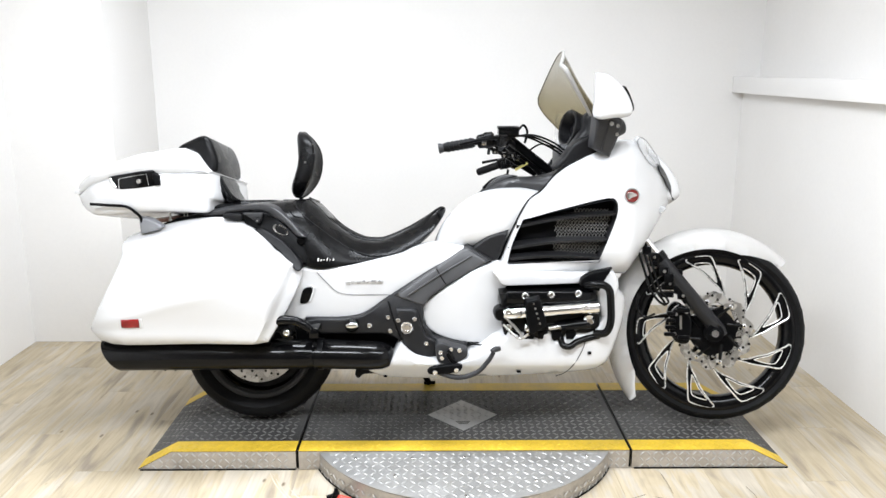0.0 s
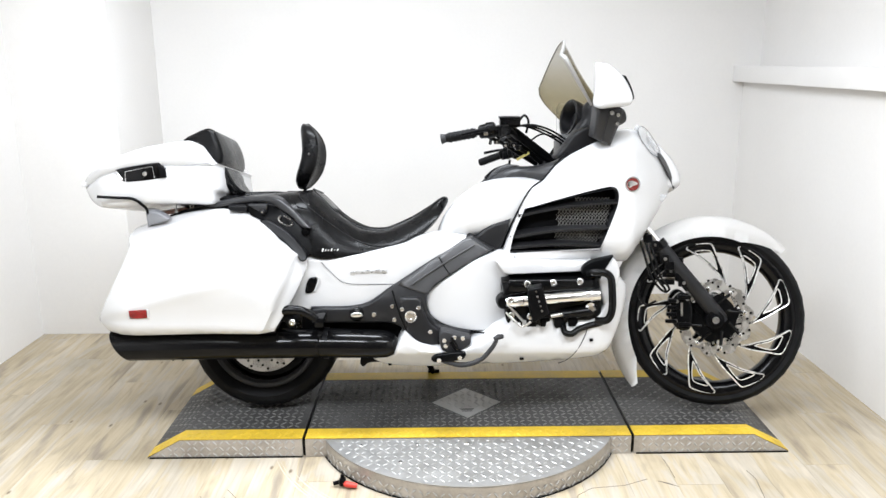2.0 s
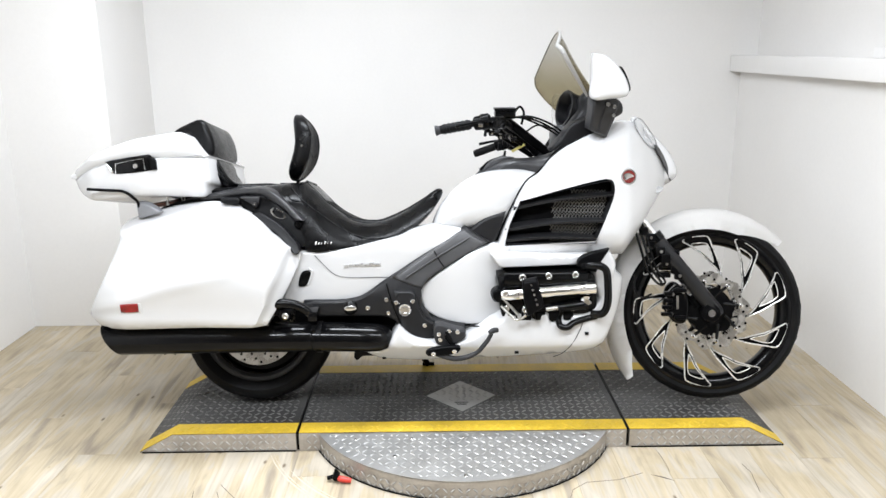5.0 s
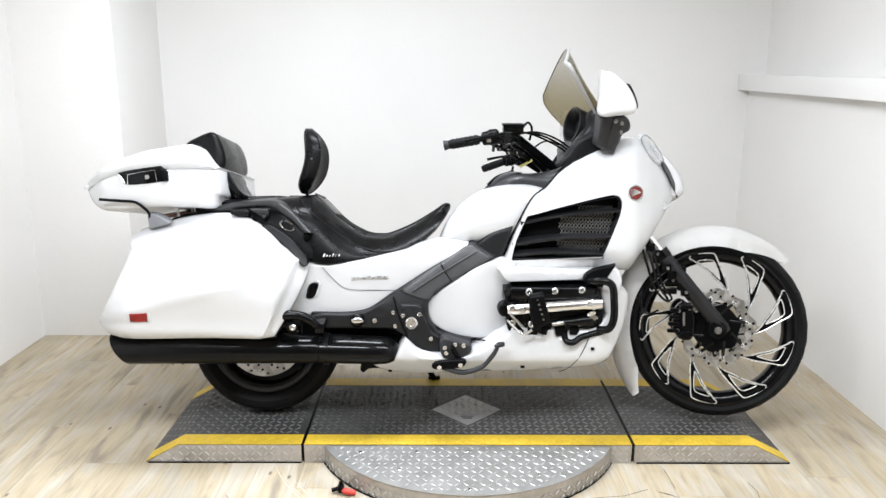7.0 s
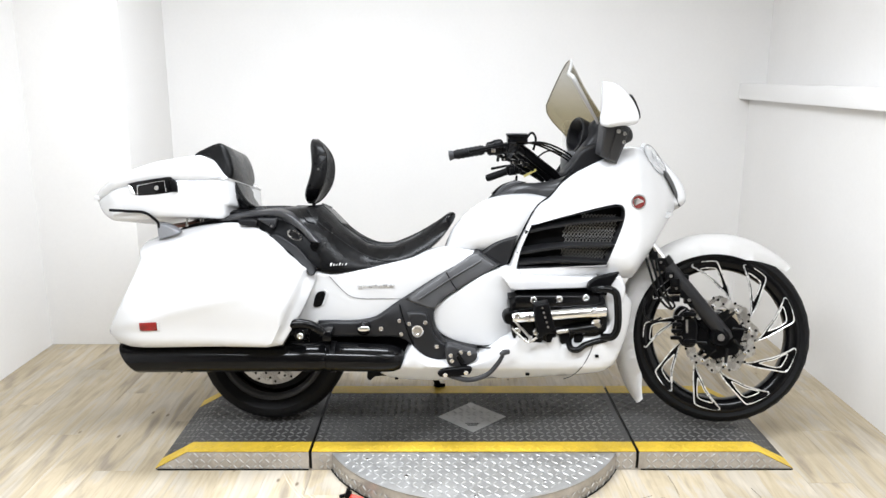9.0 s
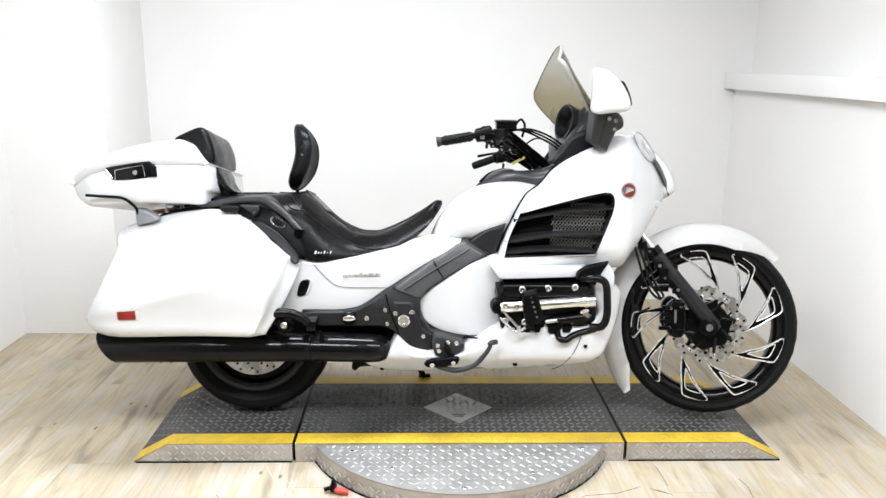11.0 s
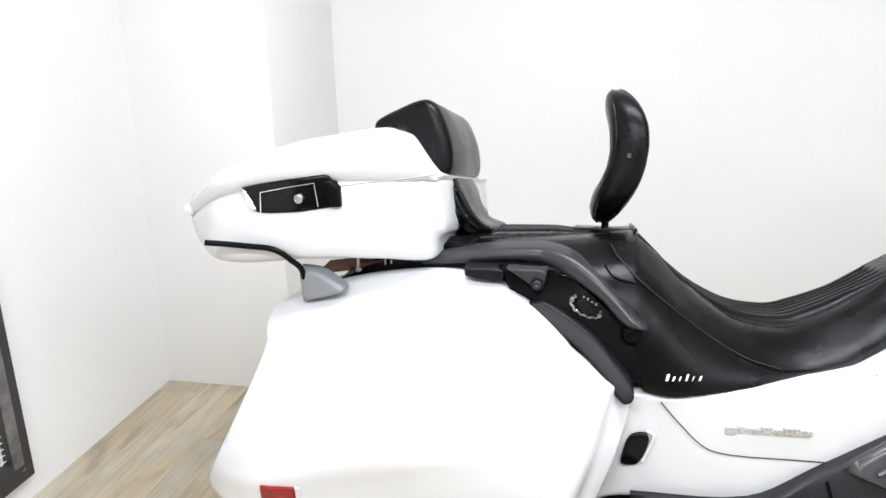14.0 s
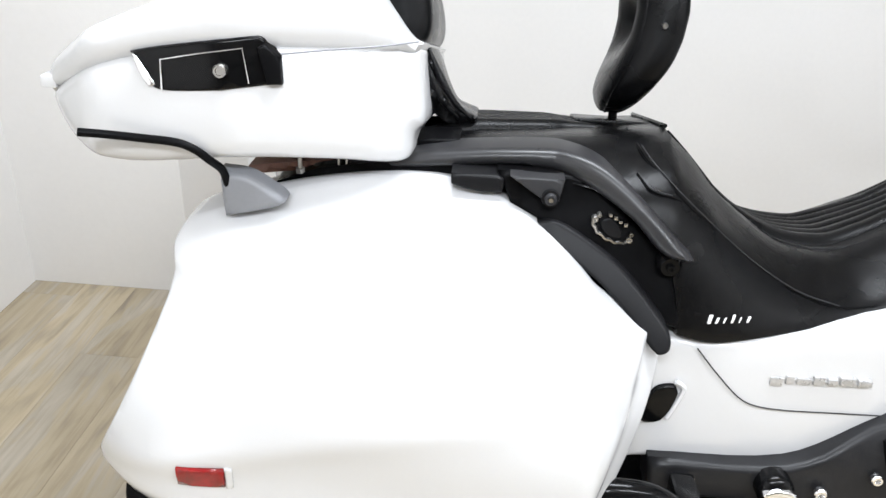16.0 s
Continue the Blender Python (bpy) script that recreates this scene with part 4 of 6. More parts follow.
def silencer(s):
    bm = bmesh.new()
    rows = []
    st = [(-0.768, 0.0565, 0.441, -0.70), (-0.764, 0.0600, 0.441, -0.70), (-0.69, 0.060, 0.442, -0.4), (-0.53, 0.060, 0.443, 0), (-0.2, 0.058, 0.443, 0), (0.02, 0.057, 0.443, 0),
          (0.024, 0.054, 0.443, 0), (0.03, 0.054, 0.443, 0), (0.034, 0.057, 0.443, 0), (0.17, 0.056, 0.440, 0), (0.25, 0.055, 0.436, 0), (0.298, 0.052, 0.434, 0), (0.328, 0.041, 0.432, 0), (0.342, 0.022, 0.431, 0)]
    for x, r, zc, sl in st:
        inw = 0.10 * max(x - 0.2, 0) ** 1.2
        rows.append([bm.verts.new((x + sl * r * math.sin(a), Y0 - 0.258 + inw + 1.10 * r * math.cos(a), zc + r * math.sin(a))) for a in (2 * math.pi * q / 32 for q in range(32))])
    for a, b in zip(rows, rows[1:]):
        for q in range(32):
            bm.faces.new((a[q], a[(q + 1) % 32], b[(q + 1) % 32], b[q]))
    bm.faces.new(rows[0])
    bm.faces.new(rows[-1][::-1])
    return flip(bm, s)


for i, ob in enumerate(both("silencer", silencer, BLACK, "long gloss black silencer")):
    if i == 0:
        for x in (-0.565, -0.525):
            part("drain_stud", tube([(x, Y0 - 0.258, 0.385), (x, Y0 - 0.258, 0.376)], 0.004, 8), SATIN, ob)
        part("pipe_clamp", tube([(0.046, Y0 - 0.258, 0.443), (0.066, Y0 - 0.258, 0.443)], 0.061, 28), SATIN, ob, "black pipe clamp")
both("bag_tray", lambda s: flip(box(-0.70, -0.14, Y0 - 0.30, Y0 - 0.14, 0.497, 0.516, bev=0.004), s), SATIN)

# -- middle of the frame, engine
# added black filler: keeps the bright floor from showing through above the silencer
part("heat_shield", box(-0.06, 0.36, Y0 - 0.17, Y0 - 0.13, 0.42, 0.56, bev=0.01), SATIN, bike, "black filler added behind the silencer")
part("frame_core", solid([(-0.60, 0.72), (-0.60, 0.93), (-0.2, 0.95), (0.0, 0.76), (0.45, 0.80), (0.85, 0.82), (1.1, 0.78), (1.16, 0.62), (1.10, 0.42), (0.4, 0.40), (0.25, 0.50), (-0.1, 0.60)],
                         lambda x, z, d: -0.12, lambda x, z, d: 0.12, 0.06, 0.02), SATIN, bike, "black frame and engine core")
side_outline = [(-0.022, 0.776, "s"), (0.046, 0.768), (0.103, 0.772), (0.218, 0.788), (0.365, 0.815), (0.433, 0.840), (0.551, 0.855), (0.651, 0.847, "s"), (0.479, 0.737), (0.306, 0.628), (0.190, 0.566),
                (-0.029, 0.560), (-0.135, 0.516, "s"), (-0.079, 0.624), (-0.034, 0.720)]


def side_face(x, z):
    return -0.212 + 0.02 * math.sin(max(x, 0) * 2.4) + 0.35 * max(z - 0.80, 0) + 0.05 * max(0.62 - z, 0)


for i, ob in enumerate(both("side_cover", mirrored_plate(side_outline, 0, 0.10, 0.012, 0.03, 6, side_face), PAINT, "white painted side cover")):
    if i == 0:
        part("vent_slot", plate([(-0.016, 0.690), (0.011, 0.698), (0.019, 0.684), (0.001, 0.639), (-0.028, 0.634), (-0.030, 0.646)], -0.220, 0.03, 0.003, 0.02), BLACK, ob, "small black slot")
        part("slot_lip", tube([(0.013, Y0 - 0.218, 0.706), (0.026, Y0 - 0.218, 0.696), (0.021, Y0 - 0.218, 0.674), (0.009, Y0 - 0.218, 0.643)], 0.004, 6), PAINT, ob)
        part("panel_seam", tube([(0.036, Y0 - 0.214, 0.760), (0.072, Y0 - 0.214, 0.720), (0.118, Y0 - 0.212, 0.678), (0.164, Y0 - 0.210, 0.667), (0.255, Y0 - 0.204, 0.664), (0.342, Y0 - 0.198, 0.662)], 0.0011, 5), GREY, ob)
        part("top_seam", tube([(0.398, Y0 - 0.183, 0.825), (0.500, Y0 - 0.164, 0.829), (0.602, Y0 - 0.162, 0.820), (0.663, Y0 - 0.162, 0.801)], 0.0012, 5), GREY, ob)
        bm = bmesh.new()
        for q, (x0, w) in enumerate(((0.152, 0.018), (0.174, 0.012), (0.190, 0.02), (0.214, 0.016), (0.235, 0.014), (0.252, 0.022), (0.278, 0.02))):
            add_box(bm, x0, x0 + w, Y0 - 0.208, Y0 - 0.195, 0.708 + 0.0008 * q - 0.004 * (q == 0), 0.718 + 0.0008 * q + 0.003 * (q % 2), bev=0.0015)
        add_box(bm, 0.144, 0.30, Y0 - 0.205, Y0 - 0.195, 0.713, 0.7155)
        part("chrome_badge", bm, SILVER, ob, "thin chrome badge bar")

frame_outline = [(-0.01, 0.578, "s"), (0.198, 0.584), (0.311, 0.652), (0.48, 0.760), (0.640, 0.858, "s"), (0.738, 0.800, "s"), (0.668, 0.762), (0.535, 0.689), (0.486, 0.655), (0.461, 0.618, "s"), (0.464, 0.556, "s"), (0.502, 0.508, "s"),
                 (0.570, 0.490), (0.638, 0.477, "s"), (0.63, 0.445), (0.56, 0.420), (0.434, 0.416), (0.385, 0.450), (0.345, 0.505), (0.20, 0.514), (-0.005, 0.514, "s")]
frame_face = lambda x, z: -0.248 + 0.28 * max(z - 0.60, 0) + (0.014 if x < 0.33 else 0.0)
for i, ob in enumerate(both("frame_cover", mirrored_plate(frame_outline, 0, 0.10, 0.010, 0.03, 5, frame_face), FRAMEBLACK, "dark grey frame and swingarm cover")):
    if i == 0:
        part("raised_arm", plate([(0.345, 0.668, "s"), (0.48, 0.756), (0.632, 0.850, "s"), (0.726, 0.797, "s"), (0.66, 0.763), (0.535, 0.694), (0.488, 0.661), (0.463, 0.628, "s")], 0, 0.03, 0.010, 0.025, 5, lambda x, z: -0.257 + 0.28 * max(z - 0.60, 0)), ARMGREY, ob, "satin grey frame arm")
        part("arm_ridge", tube([(0.40, Y0 - 0.243, 0.672), (0.52, Y0 - 0.222, 0.745), (0.655, Y0 - 0.198, 0.820)], 0.004, 6), ARMGREY, ob)
        part("arm_seam", tube([(0.512, Y0 - 0.2125, 0.776), (0.535, Y0 - 0.219, 0.735), (0.556, Y0 - 0.227, 0.706)], 0.0026, 6), SATIN, ob)
        piv = part("pivot_cover", plate([(0.355, 0.622, "s"), (0.432, 0.622, "s"), (0.452, 0.56), (0.475, 0.515), (0.515, 0.485), (0.505, 0.432, "s"), (0.437, 0.425), (0.385, 0.468, "s")], -0.262, 0.03, 0.008, 0.03), FRAMEBLACK, ob, "dark pivot cover plate")
        part("pivot_bolt", lathe([(0, -0.004), (0.009, -0.004), (0.010, -0.009), (0.014, -0.009), (0.016, -0.004), (0.022, -0.006), (0.025, -0.003), (0.025, 0.006)], 0.396, Y0 - 0.266, 0.549, 24), CHROME, piv, "chrome pivot bolt")
        for bx, bz in ((0.362, 0.580), (0.428, 0.585), (0.474, 0.487), (0.322, 0.585), (0.330, 0.530)):
            bolt(piv, bx, -0.268 if bx > 0.35 else -0.244, bz, 0.009)
        part("cover_seam", tube([(0.322, Y0 - 0.236, 0.648), (0.342, Y0 - 0.248, 0.58), (0.37, Y0 - 0.25, 0.505), (0.392, Y0 - 0.25, 0.46)], 0.003, 6), SATIN, ob)
        part("oval_boss", lathe([(0, -0.012), (0.018, -0.012), (0.026, -0.006), (0.028, 0.0), (0.028, 0.02), (0, 0.02)], 0.178, Y0 - 0.250, 0.555, 20), BLACK, ob)
        part("chrome_oval", plate([(0.155, 0.560), (0.175, 0.569), (0.198, 0.566), (0.205, 0.555), (0.185, 0.548), (0.16, 0.55)], -0.268, 0.012, 0.004, 0.02), CHROME, ob, "chrome oval cap")
        bolt(ob, 0.247, -0.244, 0.552, 0.010)
both("frame_knuckle", mirrored_plate([(0.650, 0.836, "s"), (0.718, 0.888), (0.806, 0.916, "s"), (0.778, 0.829), (0.750, 0.767, "s")], 0, 0.1, 0.012, 0.03, 5, lambda x, z: -0.168), FRAMEBLACK, "dark frame knuckle")

case_outline = [(0.458, 0.575, "s"), (0.458, 0.622, "s"), (0.513, 0.668), (0.60, 0.724), (0.668, 0.764), (0.756, 0.794, "s"), (0.82, 0.775, "s"), (0.80, 0.70), (0.765, 0.655), (0.79, 0.57), (0.80, 0.478, "s"), (0.638, 0.474), (0.536, 0.497), (0.479, 0.532)]
case_face = lambda x, z: -0.212 - 0.010 * math.sin(min(max((x - 0.46) / 0.34, 0), 1) * math.pi) + 0.012 * max(x - 0.68, 0) / 0.1
both("crankcase_cover", mirrored_plate(case_outline, 0, 0.12, 0.009, 0.025, 6, case_face), PAINT, "white painted crankcase cover")

belly_outline = [(0.236, 0.372), (0.315, 0.396), (0.353, 0.462), (0.371, 0.489, "s"), (0.44, 0.440), (0.558, 0.428), (0.66, 0.455), (0.736, 0.505, "s"), (0.785, 0.530), (0.795, 0.546), (0.868, 0.546), (0.880, 0.526), (0.910, 0.526), (0.920, 0.546), (0.962, 0.546), (0.976, 0.515), (1.008, 0.515), (1.022, 0.540), (1.12, 0.545), (1.17, 0.60), (1.195, 0.70), (1.232, 0.700, "s"),
                 (1.272, 0.650), (1.252, 0.535), (1.182, 0.388, "s"), (1.008, 0.358), (0.671, 0.335), (0.334, 0.325), (0.276, 0.337)]


def belly_face(x, z):
    y = -0.315 + 0.09 * max(0.42 - z, 0) / 0.1 + 0.12 * max(0.45 - x, 0)
    for c in (0.85, 0.915, 0.975, 1.035):
        y += 0.012 * math.exp(-((x - c) / 0.014) ** 2) / (1 + math.exp(-(z - 0.478) * 90))
    return y + 0.9 * max(x - 1.13, 0) ** 1.2


for i, ob in enumerate(both("belly_fairing", mirrored_plate(belly_outline, 0, 0.14, 0.02, 0.02, 6, belly_face), PAINT, "white painted lower belly fairing")):
    if i == 0:
        part("belly_seam", tube([(1.10, Y0 - 0.318, 0.53), (1.085, Y0 - 0.318, 0.48), (1.055, Y0 - 0.312, 0.42), (1.02, Y0 - 0.29, 0.375), (0.99, Y0 - 0.265, 0.352)], 0.0015, 6), GREY, ob)
        part("sill_gap", tube([(0.640, Y0 - 0.238, 0.474), (0.70, Y0 - 0.250, 0.474), (0.765, Y0 - 0.26, 0.476)], 0.003, 6), SATIN, ob, "dark gap over the belly fairing")
        part("drain_slot", box(0.832, 0.848, Y0 - 0.289, Y0 - 0.27, 0.375, 0.383), SATIN, ob)
        part("drain_slot", box(0.655, 0.671, Y0 - 0.283, Y0 - 0.26, 0.365, 0.373), SATIN, ob)
        part("panel_plug", box(1.105, 1.118, Y0 - 0.325, Y0 - 0.30, 0.462, 0.471), SATIN, ob)
        random.seed(5)
        for x in (0.30, 0.38, 0.45, 0.52, 0.66, 0.72, 0.83, 0.92):
            part("under_clip", box(x, x + random.uniform(0.008, 0.02), Y0 - 0.23, Y0 - 0.2, 0.334 + 0.03 * (x - 0.3), 0.346 + 0.03 * (x - 0.3), bev=0.003), SATIN, ob)


def engine_head(s):
    head = part("cylinder_head", flip(plate([(0.762, 0.69, "s"), (1.125, 0.702, "s"), (1.145, 0.682), (1.15, 0.542), (1.09, 0.504), (0.80, 0.504, "s"), (0.776, 0.542)], -0.30, 0.2, 0.012, 0.03), s), BLACK, bike, "gloss black cylinder head cover")
    if s < 0:
        return
    part("upper_band", box(0.785, 1.115, Y0 - 0.318, Y0 - 0.29, 0.66, 0.704, bev=0.008), BLACK, head)
    part("chrome_rail", tube([(0.775, Y0 - 0.325, 0.624), (0.80, Y0 - 0.328, 0.626), (1.11, Y0 - 0.328, 0.65), (1.128, Y0 - 0.325, 0.65)], [0.016, 0.021, 0.022, 0.016], 20, 3), CHROME, head, "polished chrome rail")
    part("rail_cap", tube([(1.10, Y0 - 0.328, 0.649), (1.138, Y0 - 0.325, 0.651)], 0.0245, 20), CHROME, head)
    part("rail_port", lathe([(0, -0.03), (0.022, -0.03), (0.028, -0.02), (0.03, 0.02)], 0.765, Y0 - 0.29, 0.617, 20), BLACK, head)
    for bx, bz in ((0.856, 0.694), (0.957, 0.698), (1.062, 0.702), (0.79, 0.637), (0.83, 0.63), (1.09, 0.654), (0.795, 0.567), (0.87, 0.562)):
        bolt(head, bx, -0.325 if bz > 0.672 else -0.345 if bz > 0.602 else -0.312, bz, 0.013)
    part("guard_boss", lathe([(0, -0.03), (0.012, -0.03), (0.015, -0.026), (0.022, -0.02), (0.022, 0.02)], 1.107, Y0 - 0.305, 0.595, 20), CHROME, head)
    part("lower_pipe", tube([(0.98, Y0 - 0.305, 0.567), (1.03, Y0 - 0.318, 0.574), (1.09, Y0 - 0.32, 0.582), (1.11, Y0 - 0.315, 0.582)], [0.016, 0.018, 0.02, 0.02], 14), BLACK, head)
    part("coolant_hose", tube([(1.00, Y0 - 0.30, 0.527), (1.005, Y0 - 0.33, 0.502), (1.03, Y0 - 0.335, 0.497), (1.06, Y0 - 0.325, 0.512), (1.10, Y0 - 0.315, 0.522), (1.15, Y0 - 0.31, 0.532)], 0.0125, 14), BLACK, head, "black coolant hose")
    for k in range(5):
        part("head_fin", box(0.80 + 0.055 * k, 0.84 + 0.055 * k, Y0 - 0.312, Y0 - 0.29, 0.517, 0.552, bev=0.006), SATIN, head)
    for k in range(4):
        part("linkage", tube([(0.90 + 0.05 * k, Y0 - 0.322, 0.565), (0.945 + 0.05 * k, Y0 - 0.322, 0.572)], 0.008 if k % 2 else 0.011, 10), STEEL if k % 2 else SATIN, head)
    part("black_strut", tube([(0.782, Y0 - 0.318, 0.61), (0.84, Y0 - 0.322, 0.547)], 0.006, 8), STEEL, head)


for s in (1, -1):
    engine_head(s)
part("highway_peg", plate([(0.853, 0.691, "s"), (0.907, 0.701, "s"), (0.936, 0.595, "s"), (0.872, 0.556, "s"), (0.853, 0.642)], -0.385, 0.045, 0.008, 0.03), SATIN, bike, "black rubber highway footpeg")
part("peg_arm", tube([(0.772, Y0 - 0.325, 0.582), (0.80, Y0 - 0.335, 0.557), (0.835, Y0 - 0.35, 0.534), (0.868, Y0 - 0.36, 0.557)], [0.0042, 0.0042, 0.0042, 0.006], 12), STEEL, bike, "steel footpeg arm")
for q in range(5):
    bolt(bike, 0.882 + 0.006 * q, -0.387, 0.682 - 0.019 * q, 0.004, STEEL, name="peg_stud")
# black plate at the guard's bracket, drawing the shaded hollow under the fairing lip
part("guard_bracket", plate([(1.075, 0.722, "s"), (1.080, 0.748), (1.11, 0.770), (1.20, 0.792, "s"), (1.165, 0.735), (1.15, 0.70, "s")], -0.292, 0.03, 0.005, 0.03), SATIN, bike, "black guard bracket plate standing for the shade under the fairing lip")
part("engine_guard", tube([(1.098, Y0 - 0.30, 0.728), (1.118, Y0 - 0.325, 0.738), (1.155, Y0 - 0.335, 0.738), (1.178, Y0 - 0.335, 0.721), (1.186, Y0 - 0.335, 0.67), (1.187, Y0 - 0.335, 0.59), (1.170, Y0 - 0.33, 0.550), (1.13, Y0 - 0.31, 0.540)], 0.0150, 14),
     BLACK, bike, "gloss black engine guard tube")
both("guard_shroud", mirrored_plate([(1.14, 0.74), (1.20, 0.78), (1.23, 0.72), (1.19, 0.60), (1.175, 0.56), (1.16, 0.62)], -0.285, 0.1, 0.015, 0.03), PAINT, "white shroud")


# -- foot controls
def brake_pedal():
    y = Y0 - 0.35
    p = part("brake_pedal", tube([(0.500, y, 0.412), (0.54, y, 0.395), (0.60, y - 0.005, 0.384), (0.67, y - 0.01, 0.405), (0.715, y - 0.015, 0.455), (0.733, y - 0.02, 0.488)], [0.009, 0.010, 0.010, 0.009, 0.009, 0.008], 12), GREY, bike, "dark grey brake pedal arm")
    part("pedal_pad", tube([(0.724, y - 0.03, 0.496), (0.738, y - 0.022, 0.500), (0.757, y - 0.012, 0.499)], [0.008, 0.011, 0.009], 10), GREY, p)
    m = part("footpeg_mount", plate([(0.515, 0.505), (0.60, 0.487), (0.634, 0.475), (0.628, 0.446), (0.57, 0.42), (0.52, 0.43)], -0.318, 0.05, 0.008, 0.03), GREY, bike, "grey footpeg bracket")
    part("footpeg", plate([(0.478, 0.412), (0.50, 0.427), (0.60, 0.437), (0.614, 0.428), (0.60, 0.408), (0.505, 0.397), (0.485, 0.40)], -0.365, 0.02, 0.006, 0.03), SATIN, bike, "folded black footpeg")
    for bx, bz in ((0.508, 0.408), (0.59, 0.417)):
        bolt(bike, bx, -0.368, bz, 0.009)
    for bx, bz in ((0.53, 0.47), (0.535, 0.448), (0.57, 0.482), (0.603, 0.478)):
        bolt(m, bx, -0.322, bz, 0.009)
    part("return_spring", tube([(0.555, Y0 - 0.33, 0.47), (0.575, Y0 - 0.335, 0.44), (0.59, Y0 - 0.33, 0.43)], 0.008, 8), SATIN, bike)
    part("boot_lever", tube([(0.558, Y0 - 0.335, 0.485), (0.58, Y0 - 0.34, 0.45)], 0.0055, 8), BLACK, bike)


brake_pedal()


def rear_peg():
    part("passenger_peg_arm", tube([(-0.128, Y0 - 0.325, 0.556), (-0.142, Y0 - 0.33, 0.576), (-0.118, Y0 - 0.335, 0.597), (-0.072, Y0 - 0.335, 0.604), (-0.024, Y0 - 0.33, 0.596), (0.014, Y0 - 0.325, 0.573), (0.034, Y0 - 0.315, 0.548)], [0.013, 0.018, 0.020, 0.018, 0.017, 0.016, 0.013], 16), BLACK, bike, "gloss black passenger footpeg arm")
    part("passenger_peg_boss", lathe([(0, -0.03), (0.02, -0.03), (0.026, -0.022), (0.03, 0.03), (0, 0.03)], -0.066, Y0 - 0.315, 0.556, 20), BLACK, bike)
    bolt(bike, -0.063, -0.347, 0.558, 0.012)
    part("passenger_peg", tube([(-0.115, Y0 - 0.315, 0.566), (-0.03, Y0 - 0.325, 0.578)], [0.016, 0.019], 14), SATIN, bike, "folded black passenger footpeg")
    part("peg_clamp", box(0.02, 0.058, Y0 - 0.335, Y0 - 0.24, 0.530, 0.568, bev=0.008), BLACK, bike)


rear_peg()
part("centre_bracket", plate([(0.20, 0.40, "s"), (0.24, 0.405), (0.27, 0.37), (0.33, 0.335, "s"), (0.22, 0.335), (0.195, 0.318), (0.182, 0.335)], -0.20, 0.06, 0.006, 0.03), SATIN, bike, "black lower bracket")
lpart("side_stand", tube([(0.42, Y0 + 0.20, 0.36), (0.46, Y0 + 0.27, 0.20), (0.48, Y0 + 0.305, 0.155)], [0.018, 0.015, 0.013], 12), SATIN, bike, "black side stand")
lpart("side_stand_foot", tube([(0.455, Y0 + 0.305, 0.157), (0.51, Y0 + 0.305, 0.157)], 0.008, 10), SATIN, bike)

# -- tank
tank_outline = [(0.53, 0.895), (0.570, 0.950), (0.625, 1.000), (0.70, 1.040), (0.80, 1.058), (0.90, 1.058), (0.97, 1.03), (0.93, 0.95), (0.82, 0.84), (0.64, 0.80), (0.51, 0.815)]
part("fuel_tank", pillow(tank_outline, lambda x, z: 0.285 - 0.14 * max(z - 0.86, 0) - 0.5 * max(0.62 - x, 0), 0.10, 0.55, 2.2, 0.025, 6, -0.12), PAINT, bike, "white painted fuel tank cover")

# -- seat
seat_top = lerp_table([(-0.46, 0.985), (-0.40, 0.985), (-0.30, 1.0), (-0.16, 1.005), (-0.016, 1.018), (0.03, 0.976), (0.077, 0.926), (0.12, 0.890), (0.173, 0.860), (0.23, 0.846), (0.294, 0.849), (0.36, 0.873), (0.415, 0.905), (0.47, 0.945), (0.512, 0.976), (0.553, 0.99)])
seat_outline = [(-0.47, 0.975), (-0.40, 0.985), (-0.30, 0.992), (-0.16, 1.002), (-0.016, 1.016, "s"), (0.03, 0.976), (0.077, 0.926), (0.173, 0.860), (0.23, 0.846), (0.294, 0.849), (0.415, 0.905), (0.505, 0.972), (0.532, 0.987), (0.551, 0.984), (0.553, 0.966), (0.524, 0.918),
                (0.487, 0.872), (0.434, 0.828), (0.366, 0.796), (0.22, 0.758), (0.107, 0.738), (0.051, 0.732), (0.002, 0.742, "s"), (-0.008, 0.80), (-0.03, 0.86), (-0.08, 0.915), (-0.15, 0.938), (-0.22, 0.945), (-0.34, 0.945), (-0.47, 0.945)]
seat_half = lambda x, z: lerp_table([(-0.5, 0.15), (-0.4, 0.20), (-0.22, 0.255), (-0.1, 0.245), (0.0, 0.222), (0.2, 0.215), (0.38, 0.18), (0.5, 0.12), (0.57, 0.075)])(x) + 0.098 * (1 - math.exp(-max(seat_top(x) - 0.03 - z, 0) / 0.06))
seat = part("seat", pillow(seat_outline, seat_half, 0.05, lambda x, z: 0.62 + 0.36 * min(max(seat_top(x) - 0.035 - z, 0) / 0.03, 1), 2.0, 0.02, 6, -0.13), LEATHER, bike, "black leather two-level custom seat", 50)


SEAT_REF = -0.13


def seat_place(x, w, drop=0.0):
    """A place on the seat's top at the offset w from its middle, as the leaned seat has it."""
    z = seat_top(x) - drop - TILT * (w - SEAT_REF)
    return Vector((x, Y0 + w + middle(z), z))


def pleats(x0, x1, count, spread, r):
    for k in range(count):
        u = -1 + 2 * k / (count - 1)
        pts = [seat_place(x, spread * u * (0.55 + 0.45 * abs(math.cos((x - x0) / (x1 - x0) * 1.9))), r * 0.42) for x in np.linspace(x0, x1, 12)]
        part("pleat", tube(pts, [r * 0.4, r, r, r, r * 0.4], 10, 2), LEATHER, seat)


